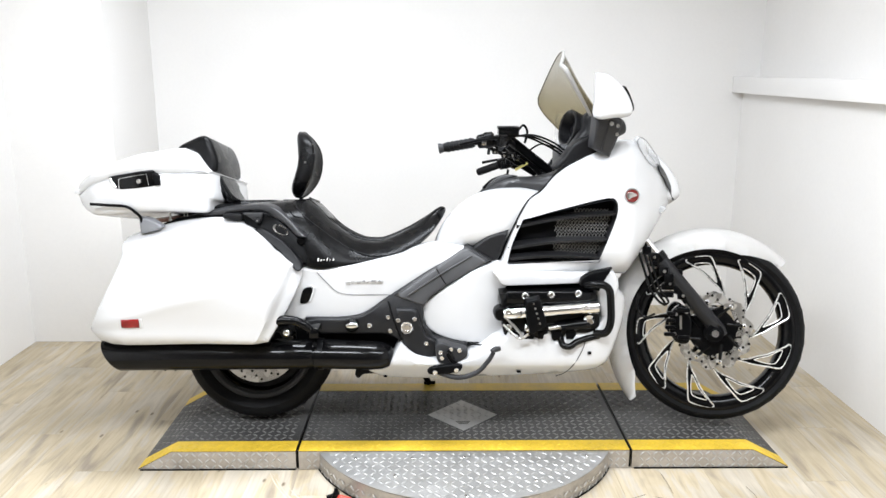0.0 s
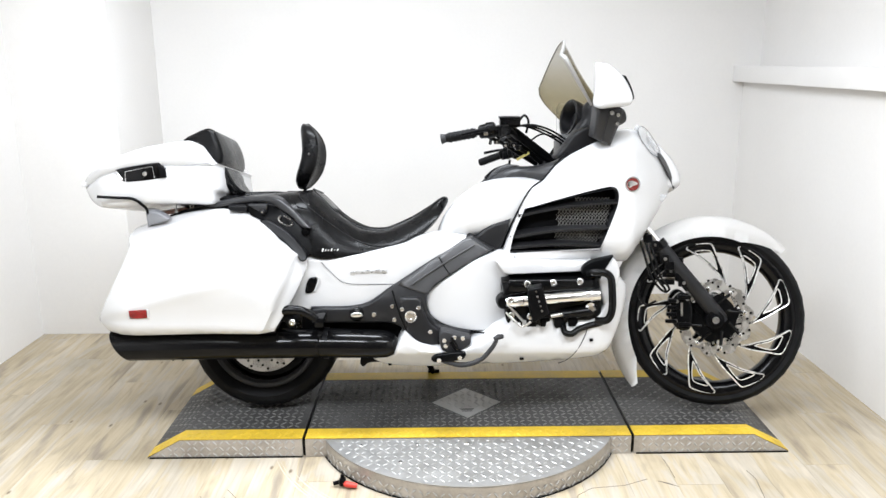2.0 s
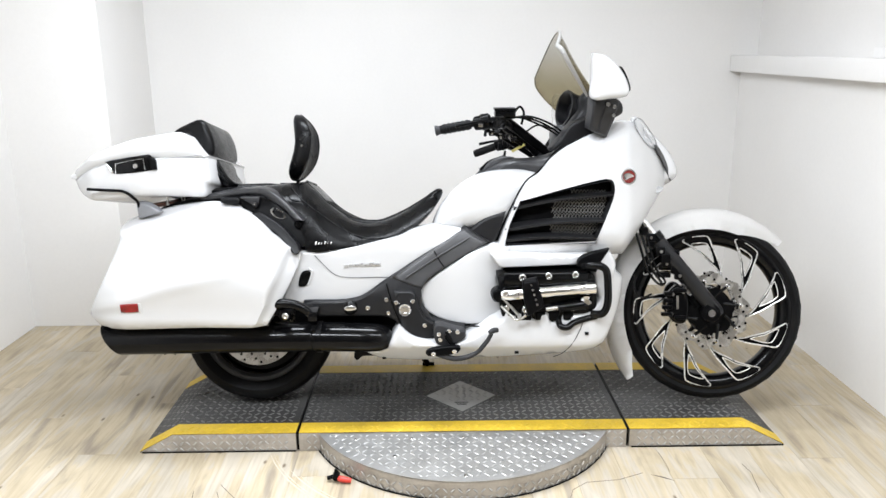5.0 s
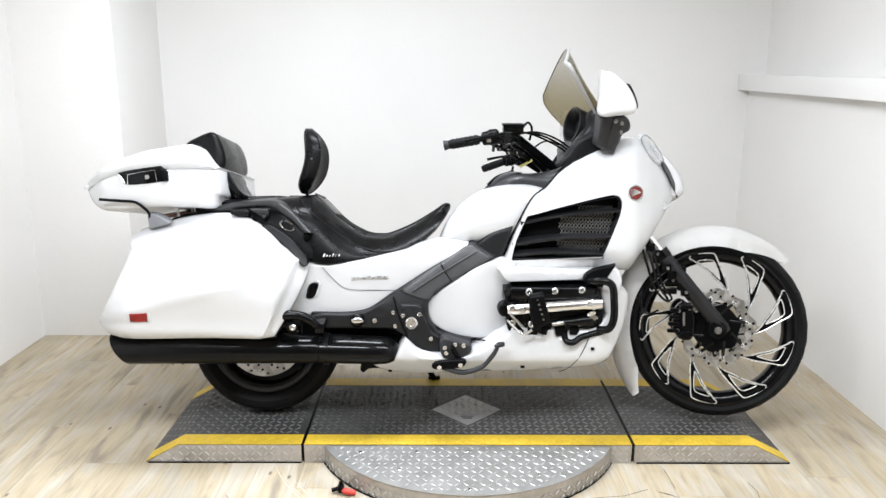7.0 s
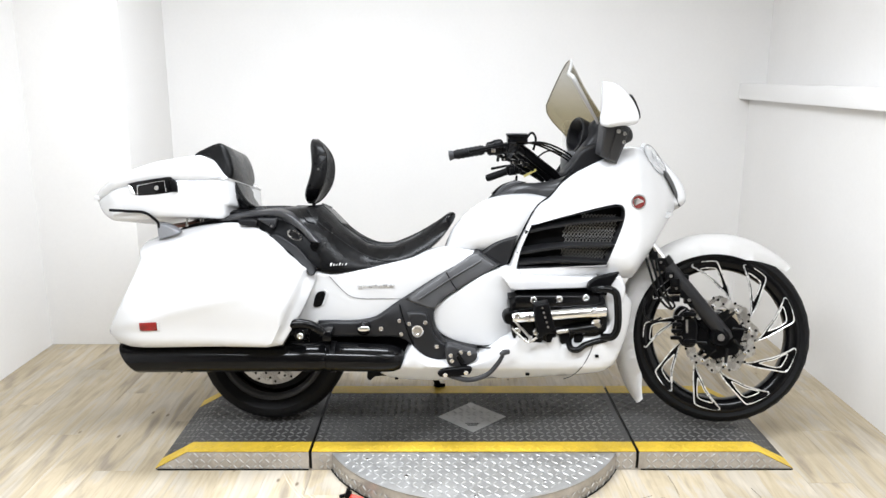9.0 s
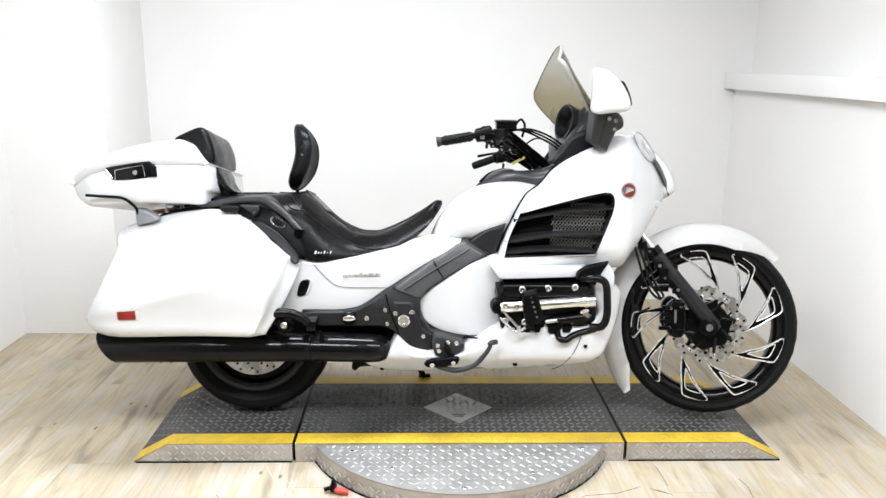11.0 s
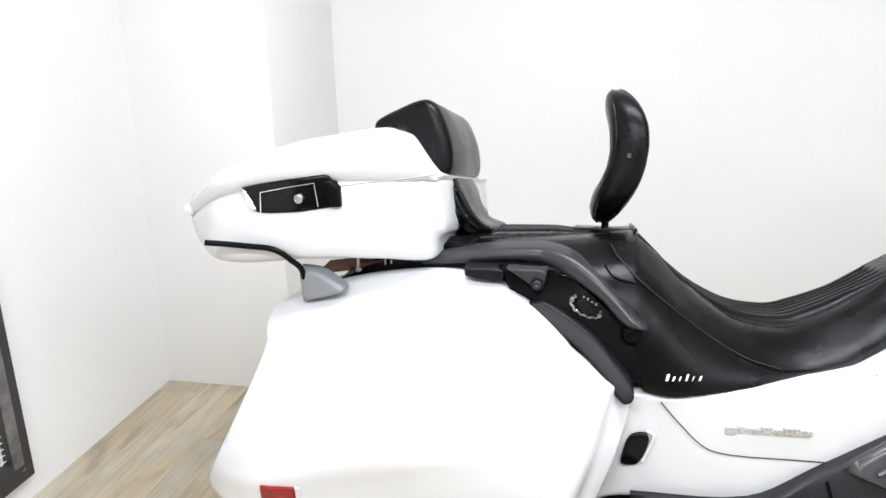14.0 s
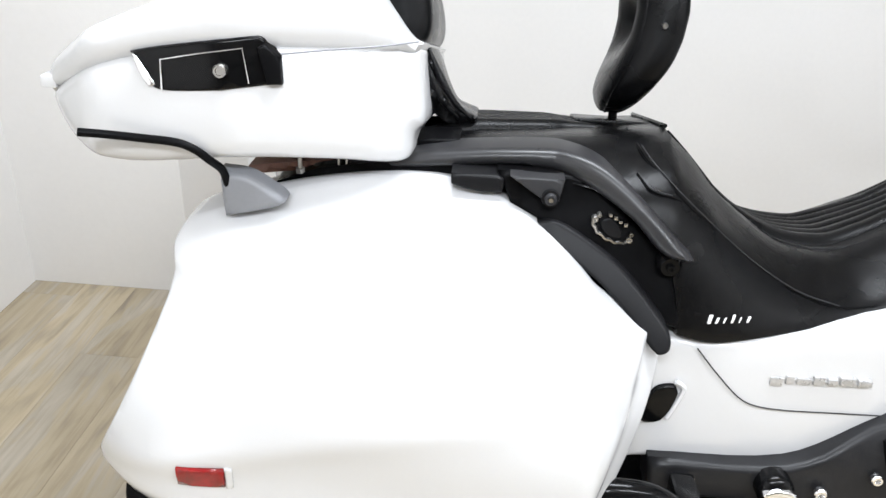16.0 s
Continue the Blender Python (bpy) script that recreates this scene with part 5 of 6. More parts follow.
pleats(0.06, 0.485, 6, 0.112, 0.022)
pleats(-0.42, -0.10, 6, 0.115, 0.019)
for s in (1, -1):
    part("welt", tube([seat_place(x, -s * (0.64 * seat_half(x, seat_top(x)) + 0.004), 0.004) for x in np.linspace(-0.012, 0.53, 18)], 0.0036, 6, 2), LEATHER, seat, "raised black seam welt")
part("seat_ridge_welt", tube([seat_place(-0.015, w, -0.001) for w in np.linspace(-0.14, 0.14, 9)], 0.004, 6, 2), LEATHER, seat)
for name, run in (("side_seam", [(-0.074, 3.494, 1.0128), (-0.067, 3.4155, 1.0108), (-0.054, 3.382, 0.998), (-0.016, 3.3455, 0.9675), (0.032, 3.3455, 0.927), (0.083, 3.3535, 0.8845), (0.122, 3.352, 0.857), (0.158, 3.347, 0.8365), (0.193, 3.3415, 0.8215), (0.246, 3.3415, 0.807), (0.32, 3.355, 0.808)]),
                  ("cross_seam", [(-0.074, 3.3605, 0.989), (-0.061, 3.342, 0.9765), (-0.045, 3.3368, 0.969), (-0.029, 3.337, 0.966), (-0.010, 3.3405, 0.9596)])):
    sm = part(name, tube(run, 0.0022, 6, 4), SATIN, seat, "", 38, True)
    # thin grey line for the lighter edge beside the seam
    part("stitching", tube([(x + 0.004, y - 0.0006, z + 0.0035) for x, y, z in run[1:-1]], 0.0009, 5, 4), GREY, sm, "", 38, True)
# pale stitched maker's mark as plain strokes
for q, (w, h) in enumerate(((0.007, 0.0125), (0.005, 0.008), (0.003, 0.008), (0.005, 0.012), (0.0022, 0.008), (0.005, 0.008))):
    x0 = 0.041 + 0.0118 * q
    z0 = 0.8026 - 0.0002 * q
    part("mark_stroke", plate([(x0, z0, "s"), (x0 + 0.7 * w, z0, "s"), (x0 + 0.7 * w + 0.003, z0 + 0.9 * h, "s"), (x0 + 0.003, z0 + 0.9 * h, "s")], 0, 0.008, 0.0006, 0.01, 2,
                              lambda x, z: -0.2195 + 0.23 * (x - 0.041) + 0.25 * (z - 0.802)), TRIM, seat, "pale stitched stroke")

rail_outline = [(-0.549, 0.950), (-0.472, 0.969), (-0.388, 0.988), (-0.30, 1.003), (-0.22, 1.012), (-0.172, 1.014), (-0.134, 1.007), (-0.094, 0.985), (-0.053, 0.952), (-0.021, 0.922), (0.004, 0.900, "s"),
                (-0.035, 0.900), (-0.080, 0.938), (-0.14, 0.969), (-0.187, 0.982), (-0.255, 0.983), (-0.345, 0.971), (-0.438, 0.959)]
rail_face = lambda x, z: -0.152 - 0.091 * min(max((x + 0.19) / 0.19, 0), 1) + 0.12 * min(max(-0.19 - x, 0), 0.25)
both("grab_rail", mirrored_plate(rail_outline, 0, 0.06, 0.015, 0.008, 10, rail_face), RAILGREY, "smooth dark arched grab rail")
panel_face = lambda x, z: -0.166 - 0.32 * max(0.96 - z, 0)
for i, ob in enumerate(both("seat_side_panel", mirrored_plate([(-0.272, 0.985, "s"), (-0.17, 0.985), (-0.128, 0.968), (-0.076, 0.928), (-0.02, 0.890), (0.010, 0.886), (0.004, 0.79, "s"), (-0.03, 0.80), (-0.085, 0.855), (-0.17, 0.905), (-0.25, 0.94, "s")], 0, 0.05, 0.006, 0.02, 5, panel_face), SATIN, "black recessed seat side panel")):
    if i == 0:
        br = part("rail_bracket", plate([(-0.254, 0.986, "s"), (-0.178, 0.986, "s"), (-0.184, 0.957), (-0.194, 0.947), (-0.206, 0.955)], -0.188, 0.03, 0.003, 0.02), GREY, ob, "grey bracket")
        part("bolt_seat", lathe([(0, -0.002), (0.012, -0.002), (0.0135, 0.004)], -0.196, Y0 - 0.190, 0.960, 18), DARKPLASTIC, br)
        bolt(br, -0.196, -0.193, 0.960, 0.0085, GREY)
        part("bolt_eye", lathe([(0, -0.004), (0.0032, -0.004), (0.0036, 0.0)], -0.196, Y0 - 0.195, 0.960, 10), STEEL, br)
        part("lower_boss", lathe([(0, -0.012), (0.013, -0.012), (0.018, -0.004), (0.018, 0.012)], -0.023, Y0 - 0.203, 0.882, 18), BLACK, ob)
        bolt(ob, -0.023, -0.217, 0.882, 0.006, BLACK)
        em = part("emblem", plate([(-0.121, 0.930), (-0.108, 0.934), (-0.094, 0.922), (-0.091, 0.908), (-0.104, 0.906), (-0.118, 0.917)], -0.186, 0.012, 0.002, 0.01), DARKPLASTIC, ob, "ornate crest with a dark middle")
        crest = lambda u, v: (-0.106 + 0.88 * u + 0.47 * v, Y0 - 0.188, 0.920 - 0.47 * u + 0.88 * v)
        part("crest_swag", tube([crest(0.030 * math.cos(radians(a)), 0.016 * math.sin(radians(a)) + 0.002 * (q % 2)) for q, a in enumerate(range(180, 361, 15))], 0.0026, 6, 3), STEEL, em, "silver scrollwork")
        for s in (-1, 1):
            for q, r in enumerate((0.0050, 0.0032)):
                c = crest(s * (0.029 - 0.002 * q), (0.001, 0.009, -0.008)[q])
                bolt(em, c[0], c[1] - Y0, c[2], r, STEEL, name="crest_bead")
        for q in range(4):
            part("crest_stroke", box(-0.112 + 0.0075 * q, -0.107 + 0.0075 * q, Y0 - 0.189, Y0 - 0.18, 0.9385 - 0.0045 * q, 0.9425 - 0.0045 * q + 0.002 * (q % 2), bev=0.0008), STEEL, em)
both("latch_box", mirrored_plate([(-0.337, 0.979, "s"), (-0.272, 0.980, "s"), (-0.262, 0.974), (-0.266, 0.955), (-0.334, 0.962)], -0.172, 0.05, 0.004, 0.02), DARKPLASTIC, "dark latch box")
both("edge_guard", mirrored_plate([(-0.210, 0.922), (-0.182, 0.924), (-0.137, 0.904), (-0.087, 0.873), (-0.045, 0.833), (-0.017, 0.800), (-0.016, 0.779), (-0.034, 0.774), (-0.067, 0.808), (-0.117, 0.852), (-0.167, 0.883), (-0.207, 0.906)], 0, 0.05, 0.006, 0.02, 6,
                                  lambda x, z: -0.188 - 0.52 * max(0.92 - z, 0)), DARKPLASTIC, "black rubber edge guard")


# -- rider's backrest
def backrest():
    """A kidney pad, its wings swept forward, with a deep hollow in the back."""
    mid = lerp_table([(0.995, -0.056), (1.03, -0.052), (1.055, -0.045), (1.085, -0.035), (1.12, -0.026), (1.155, -0.022), (1.195, -0.023), (1.228, -0.027), (1.262, -0.033), (1.28, -0.036)])
    thick = lerp_table([(0.995, 0.030), (1.03, 0.033), (1.12, 0.032), (1.195, 0.032), (1.26, 0.030), (1.28, 0.028)])
    z0, z1, wide = 0.998, 1.276, 0.135

    def place(i, j, N=44, M=40):
        u = math.cos(math.pi * (1 - i / N))
        z = (z0 + z1) / 2 + (z1 - z0) / 2 * u
        end = max(1 - abs(u) ** 3.4, 0.0) ** 0.5
        a = 2 * math.pi * j / M
        ca, sa = math.cos(a), math.sin(a)
        w = wide * (0.25 + 0.75 * end) * end ** 0.35 * math.copysign(abs(sa) ** 0.75, sa)
        x = thick(z) * end ** 0.6 * math.copysign(abs(ca) ** 0.7, ca)
        if ca < 0:
            x *= 1 - 1.55 * math.exp(-(w / 0.070) ** 4 - ((z - 1.150) / 0.046) ** 2)
        return mid(z) + x + (0.5 + 2.7 * (ca + 1) / 2) * w * w - 0.030, w, z

    bm = bmesh.new()
    N, M = 44, 40
    rings = [[bm.verts.new((x, Y0 + w, z)) for x, w, z in (place(i, j) for j in range(M))] for i in range(1, N)]
    for p, q in zip(rings, rings[1:]):
        for j in range(M):
            bm.faces.new((p[j], p[(j + 1) % M], q[(j + 1) % M], q[j]))
    bm.faces.new(rings[0][::-1])
    bm.faces.new(rings[-1])
    b = part("backrest", upright(bm), LEATHER, bike, "black leather kidney-shaped backrest", 55)

    def at(x, w, z):
        z2 = z - TILT * w
        return (x, Y0 + w + middle(z2), z2)

    for name, j, r in (("piping", 5, 0.0026), ("welt", 14, 0.0022), ("welt", 35, 0.0026), ("welt", 26, 0.0022)):
        part(name, tube([at(*place(i, j)) for i in range(2, 43, 2)], r, 6, 2), LEATHER, b, "raised seam welt" if name == "welt" else "")
    part("back_pin", lathe([(0, -0.003), (0.004, -0.003), (0.005, 0.002)], -0.034, Y0 + middle(1.14) - 0.136, 1.165, 10), STEEL, b)
    part("stem", tube([at(-0.075, 0, 1.01), at(-0.075, 0, 0.985)], 0.008, 10), SATIN, b)
    part("mount_plate", upright(box(-0.142, -0.018, Y0 - 0.06, Y0 + 0.06, 0.980, 0.988, bev=0.003)), LEATHER, b)


backrest()

# -- top case
case_base = [(-0.918, 1.066, "s"), (-0.901, 1.034), (-0.872, 1.006), (-0.835, 0.989), (-0.78, 0.984), (-0.71, 0.990), (-0.63, 0.999), (-0.49, 1.001), (-0.418, 0.999), (-0.398, 1.008), (-0.392, 1.042), (-0.380, 1.056), (-0.384, 1.10), (-0.392, 1.154, "s"), (-0.56, 1.150), (-0.73, 1.134), (-0.85, 1.100)]
case_lid = [(-0.930, 1.084), (-0.918, 1.064, "s"), (-0.775, 1.114), (-0.589, 1.139), (-0.395, 1.147, "s"), (-0.387, 1.162, "s"), (-0.405, 1.170), (-0.436, 1.206), (-0.466, 1.241), (-0.495, 1.246), (-0.588, 1.229), (-0.675, 1.209), (-0.773, 1.176), (-0.85, 1.143), (-0.912, 1.108)]
box_half = lambda x, z: lerp_table([(-0.94, 0.255), (-0.90, 0.30), (-0.82, 0.365), (-0.74, 0.375), (-0.63, 0.38), (-0.45, 0.320), (-0.38, 0.275)])(x) - 0.16 * max(1.06 - z, 0)
case_skin = lambda x, z: middle(z) - box_half(x, z)
def trunk_body(outline, more, r, rim, p, step):
    """The top case sits a little over to the far side of the leaning middle."""
    w = lambda x, z, d: (box_half(x, z) + more) * (rim + (1 - rim) * dome(d, r, p))
    return upright(solid(outline, lambda x, z, d: -w(x, z, d), lambda x, z, d: 1.3 * w(x, z, d), step, r, 6), -0.34)


trunk = part("top_case", trunk_body(case_base, 0.0, 0.026, 0.92, 2.2, 0.025), PAINT, bike, "white painted top case")
part("lid", trunk_body(case_lid, 0.005, 0.036, 0.92, 2.0, 0.02), PAINT, trunk, "white painted lid")
part("lid_gap", tube([(x, Y0 + case_skin(x, z) - 0.0072, z) for x, z in ((-0.562, 1.1415), (-0.50, 1.146), (-0.44, 1.149), (-0.392, 1.1515))], 0.0014, 6), SLATE, trunk, "thin grey lid gap")
part("tail_catch", box(-0.924, -0.90, Y0 - 0.165, Y0 - 0.135, 1.060, 1.078, bev=0.004), PAINT, trunk)
latch = part("latch_handle", plate([(-0.756, 1.136, "s"), (-0.71, 1.146), (-0.592, 1.163), (-0.582, 1.157), (-0.564, 1.104, "s"), (-0.59, 1.101), (-0.70, 1.091), (-0.728, 1.096)], 0, 0.03, 0.004, 0.02, 5, lambda x, z: case_skin(x, z) - 0.004), BLACK, trunk, "gloss black latch handle")
on_case = lambda x, z, d=0.0068: (x, Y0 + case_skin(x, z) - d, z)
part("latch_trim", tube([on_case(-0.712, 1.092), on_case(-0.713, 1.130), on_case(-0.66, 1.141), on_case(-0.608, 1.149), on_case(-0.600, 1.106)], 0.0012, 6, 3, smooth=False), CHROME, latch, "chrome outline")
part("latch_tip", plate([(-0.752, 1.134), (-0.744, 1.130), (-0.722, 1.099), (-0.732, 1.097)], 0, 0.02, 0.002, 0.02, 5, lambda x, z: case_skin(x, z) - 0.007), CHROME, latch)
part("key_lock", lathe([(0, -0.004), (0.005, -0.004), (0.0055, -0.006), (0.008, -0.006), (0.0092, -0.004), (0.0092, 0.006)], -0.634, Y0 + case_skin(-0.634, 1.12) - 0.006, 1.122, 18), STEEL, latch, "round steel key lock")
part("hinge_block", plate([(-0.590, 1.150, "s"), (-0.581, 1.154, "s"), (-0.563, 1.138, "s"), (-0.560, 1.104, "s"), (-0.578, 1.104, "s")], 0, 0.03, 0.003, 0.02, 5, lambda x, z: case_skin(x, z) - 0.012), SATIN, latch)
pad_outline = [(-0.560, 1.213, "s"), (-0.552, 1.231), (-0.50, 1.255), (-0.455, 1.270), (-0.432, 1.268), (-0.412, 1.250), (-0.390, 1.200), (-0.382, 1.155), (-0.386, 1.130), (-0.402, 1.114), (-0.420, 1.124), (-0.436, 1.135), (-0.446, 1.158), (-0.487, 1.208), (-0.506, 1.217)]
pad = part("top_case_backrest", pillow(pad_outline, lambda x, z: 0.205 - 0.25 * max(-0.42 - x, 0), 0.022, 0.88, 2.0, 0.014, 6, -0.15), LEATHER, bike, "black leather backrest pad on the top case", 50)
flap = part("pad_gusset", pillow([(-0.422, 1.116), (-0.396, 1.118), (-0.382, 1.098), (-0.368, 1.066), (-0.346, 1.026), (-0.308, 1.010), (-0.313, 0.999), (-0.355, 0.996), (-0.382, 1.018), (-0.402, 1.058)], lambda x, z: 0.135 + 0.008 * math.sin(150 * z + 60 * x) + 0.006 * math.sin(260 * x), 0.012, 0.82, 2.0, 0.01, 6, -0.12), LEATHER, pad, "creased black leather flap", 50)
for k in range(2):
    part("flap_fold", upright(tube([(-0.402 + 0.012 * k, Y0 - 0.132, 1.108), (-0.384 + 0.014 * k, Y0 - 0.141, 1.07), (-0.362 + 0.018 * k, Y0 - 0.137, 1.03), (-0.335 + 0.02 * k, Y0 - 0.128, 1.006)], [0.003, 0.006, 0.005, 0.003], 8, 3), -0.12), LEATHER, flap)
guard = part("case_guard", tube([(-0.817, Y0 - 0.276, 1.039), (-0.777, Y0 - 0.264, 1.034), (-0.742, Y0 - 0.260, 1.031), (-0.692, Y0 - 0.260, 1.028), (-0.672, Y0 - 0.256, 1.019), (-0.658, Y0 - 0.244, 1.002), (-0.648, Y0 - 0.222, 0.980), (-0.645, Y0 - 0.212, 0.955)], 0.0056, 10, 5), SATIN, bike, "black rubber trim rail")
part("guard_foot", plate([(-0.657, 0.976, "s"), (-0.618, 0.972), (-0.584, 0.954), (-0.565, 0.938), (-0.576, 0.929), (-0.651, 0.909, "s")], -0.218, 0.035, 0.010, 0.02), SLATE, guard, "grey plastic foot")
for x, z in ((-0.566, 0.944), (-0.508, 0.960), (-0.496, 0.962)):
    st = part("mount_stud", tube([(x, Y0 - 0.116, z - 0.01), (x, Y0 - 0.116, z + 0.04)], 0.0035 if x < -0.55 else 0.0025, 8), STEEL, bike, "steel mounting stud")
    if x < -0.55:
        part("stud_nut", tube([(x, Y0 - 0.116, z), (x, Y0 - 0.116, z + 0.007)], 0.0075, 6), STEEL, st)
part("case_rack", upright(box(-0.60, -0.30, Y0 - 0.17, Y0 + 0.17, 0.925, 0.945, bev=0.004), -0.17), SATIN, bike, "black luggage rack")
part("rack_tongue", plate([(-0.545, 0.955, "s"), (-0.49, 0.975), (-0.40, 0.995), (-0.33, 1.0, "s"), (-0.33, 0.955, "s"), (-0.45, 0.950)], -0.085, 0.06, 0.004, 0.03), SATIN, bike, "black luggage rack tongue")
part("tail_light_bar", plate([(-0.655, 0.926, "s"), (-0.50, 0.948, "s"), (-0.497, 0.962, "s"), (-0.652, 0.940, "s")], -0.095, 0.05, 0.004, 0.03), BROWN, bike, "dark red tail light bar")
part("rear_fender", pillow([(-0.62, 0.64), (-0.60, 0.86), (-0.55, 0.935), (-0.42, 0.955), (-0.2, 0.95), (-0.2, 0.70), (-0.4, 0.66)], lambda x, z: 0.13, 0.05, 0.4, 2.0, 0.04), PAINT, bike, "white rear mudguard")

# -- front fairing
vent = [(0.800, 0.788, "s"), (0.818, 0.864), (0.860, 0.962, "s"), (1.024, 1.006), (1.178, 1.042), (1.213, 1.040), (1.227, 1.015), (1.218, 0.961), (1.155, 0.806, "s")]
fair_outline = [(0.940, 1.074), (0.886, 1.033), (0.822, 0.915), (0.765, 0.780), (0.752, 0.755, "s"), (0.909, 0.749), (1.114, 0.754), (1.283, 0.751, "s"), (1.365, 0.852), (1.458, 0.972), (1.512, 1.043), (1.530, 1.089), (1.508, 1.153), (1.436, 1.231), (1.345, 1.281),
                (1.257, 1.284), (1.196, 1.255), (1.114, 1.217), (1.005, 1.146)]
fair_half = lambda x, z: lerp_table([(0.75, 0.262), (0.84, 0.305), (0.95, 0.325), (1.10, 0.352), (1.22, 0.362), (1.29, 0.345), (1.36, 0.285), (1.44, 0.195), (1.50, 0.11), (1.55, 0.06)])(x) - 0.16 * max(z - 1.08, 0) - 0.16 * max(0.84 - z, 0)
fair_skin = lambda x, z: middle(z) - fair_half(x, z)
edge_share = lambda x: 0.93 - 0.23 * min(max((x - 0.98) / 0.16, 0), 1)
w_fair = lambda x, z, d: fair_half(x, z) * (edge_share(x) + (1 - edge_share(x)) * dome(d, 0.075))
fairing = part("front_fairing", upright(solid(fair_outline, lambda x, z, d: -w_fair(x, z, d), w_fair, 0.022, 0.075, 6, vent), -0.31), PAINT, bike, "white painted front fairing")
part("vent_liner", plate(vent, 0, 0.03, 0.004, 0.05, 5, lambda x, z: fair_skin(x, z) + 0.075), SATIN, fairing, "black vent recess")
bm = bmesh.new()
ring = curve_pts(vent, True, 5)
for k in range(len(ring)):
    a, b = ring[k], ring[(k + 1) % len(ring)]
    q = [bm.verts.new((p[0], Y0 + y, p[1])) for p, y in ((a, fair_skin(a[0], a[1]) + 0.001), (b, fair_skin(b[0], b[1]) + 0.001), (b, fair_skin(b[0], b[1]) + 0.08), (a, fair_skin(a[0], a[1]) + 0.08))]
    bm.faces.new(q)
bmesh.ops.remove_doubles(bm, verts=bm.verts, dist=1e-5)
part("vent_wall", bm, GREY, fairing, "black vent edge")
slat_rows = [((0.835, 0.931), (1.222, 0.990)), ((0.802, 0.844), (1.190, 0.889)), ((0.786, 0.799), (1.158, 0.820))]
for (xa, za), (xb, zb) in slat_rows:
    bm = bmesh.new()
    rows = []
    for u in np.linspace(0, 1, 9):
        x, z = xa + (xb - xa) * u, za + (zb - za) * u + 0.012 * math.sin(math.pi * u)
        yo = fair_skin(x, z) + 0.010
        rows.append([bm.verts.new((x, Y0 + y, zz)) for y, zz in ((yo, z + 0.004), (yo + 0.05, z + 0.006 + 0.010 * (1 - u)), (yo + 0.052, z - 0.006 - 0.012 * (1 - u)), (yo + 0.001, z - 0.003 - 0.004 * (1 - u)))])
    for a, b in zip(rows, rows[1:]):
        for q in range(4):
            bm.faces.new((a[q], a[(q + 1) % 4], b[(q + 1) % 4], b[q]))
    bm.faces.new(rows[0])
    bm.faces.new(rows[-1][::-1])
    part("vent_slat", bm, FRAMEBLACK, fairing, "black vent louvre")
bm = bmesh.new()
vring = np.array([(p[0], p[1]) for p in ring])
for i in range(11):
    for j in range(28):
        x, z = 0.99 + 0.0136 * j + (0.0068 if i % 2 else 0), 0.805 + 0.0235 * i
        if _inside(np.array([(x, z), (x + 0.02, z + 0.03)]), vring).all() and x > 0.98 + 0.12 * (z - 0.8):
            y = Y0 + fair_skin(x, z) + 0.060
            for e in (-0.0066, 0.0066):
                add_tube(bm, [(x + e, y - 0.003, z - 0.011), (x, y, z), (x + e, y - 0.003, z + 0.011)], 0.0024, 4, smooth=False)
gm = part("grille_mesh", bm, GUNMETAL, fairing, "steel honeycomb mesh")
gm["kind"] = "stuff"
part("fairing_seam", tube([(x - 0.004, Y0 + middle(z) - (edge_share(x) - 0.015) * fair_half(x, z), z) for x, z in ((1.10, 1.215), (1.005, 1.150), (0.940, 1.078), (0.886, 1.034), (0.822, 0.915), (0.765, 0.780))], 0.0035, 6, 4), SATIN, fairing)
BX, BZ = 1.283, 1.062
BY = fair_skin(BX, BZ)
badge = part("round_badge", lathe([(0, -0.004), (0.024, -0.004), (0.026, -0.008), (0.030, -0.008), (0.032, 0.0), (0.032, 0.02)], BX, Y0 + BY, BZ, 32), CHROME, fairing, "round chrome-rimmed badge")
part("badge_field", lathe([(0, -0.006), (0.0245, -0.006), (0.0245, 0)], BX, Y0 + BY - 0.0005, BZ, 28), WINE, badge, "deep red field")
part("badge_shape", plate([(BX - 0.020, BZ + 0.008), (BX - 0.002, BZ + 0.014), (BX + 0.020, BZ + 0.002), (BX - 0.002, BZ - 0.008), (BX - 0.014, BZ - 0.014)], BY - 0.0085, 0.004, 0.001, 0.01), CHROME, badge, "pale plain shape")
both("fairing_lip", mirrored_plate([(0.740, 0.762, "s"), (0.909, 0.760, "s"), (1.125, 0.762, "s"), (1.092, 0.722, "s"), (0.909, 0.716, "s"), (0.775, 0.712, "s")], -0.255, 0.10, 0.006, 0.03), PAINT, "white lower fairing lip")
head_outline = [(1.318, 1.268), (1.336, 1.280), (1.368, 1.262), (1.410, 1.214), (1.440, 1.168), (1.430, 1.150), (1.388, 1.168), (1.345, 1.214), (1.324, 1.246)]
both("headlight", mirrored_plate(head_outline, 0, 0.06, 0.010, 0.015, 6, lambda x, z: fair_skin(x, z) - 0.004), LENS, "clear swept headlight lens")
both("headlight_bowl", mirrored_plate([(1.334, 1.260), (1.361, 1.249), (1.397, 1.205), (1.422, 1.168), (1.392, 1.183), (1.354, 1.224)], 0, 0.05, 0.004, 0.015, 6, lambda x, z: fair_skin(x, z) + 0.012), CHROME, "bright headlight bowl")
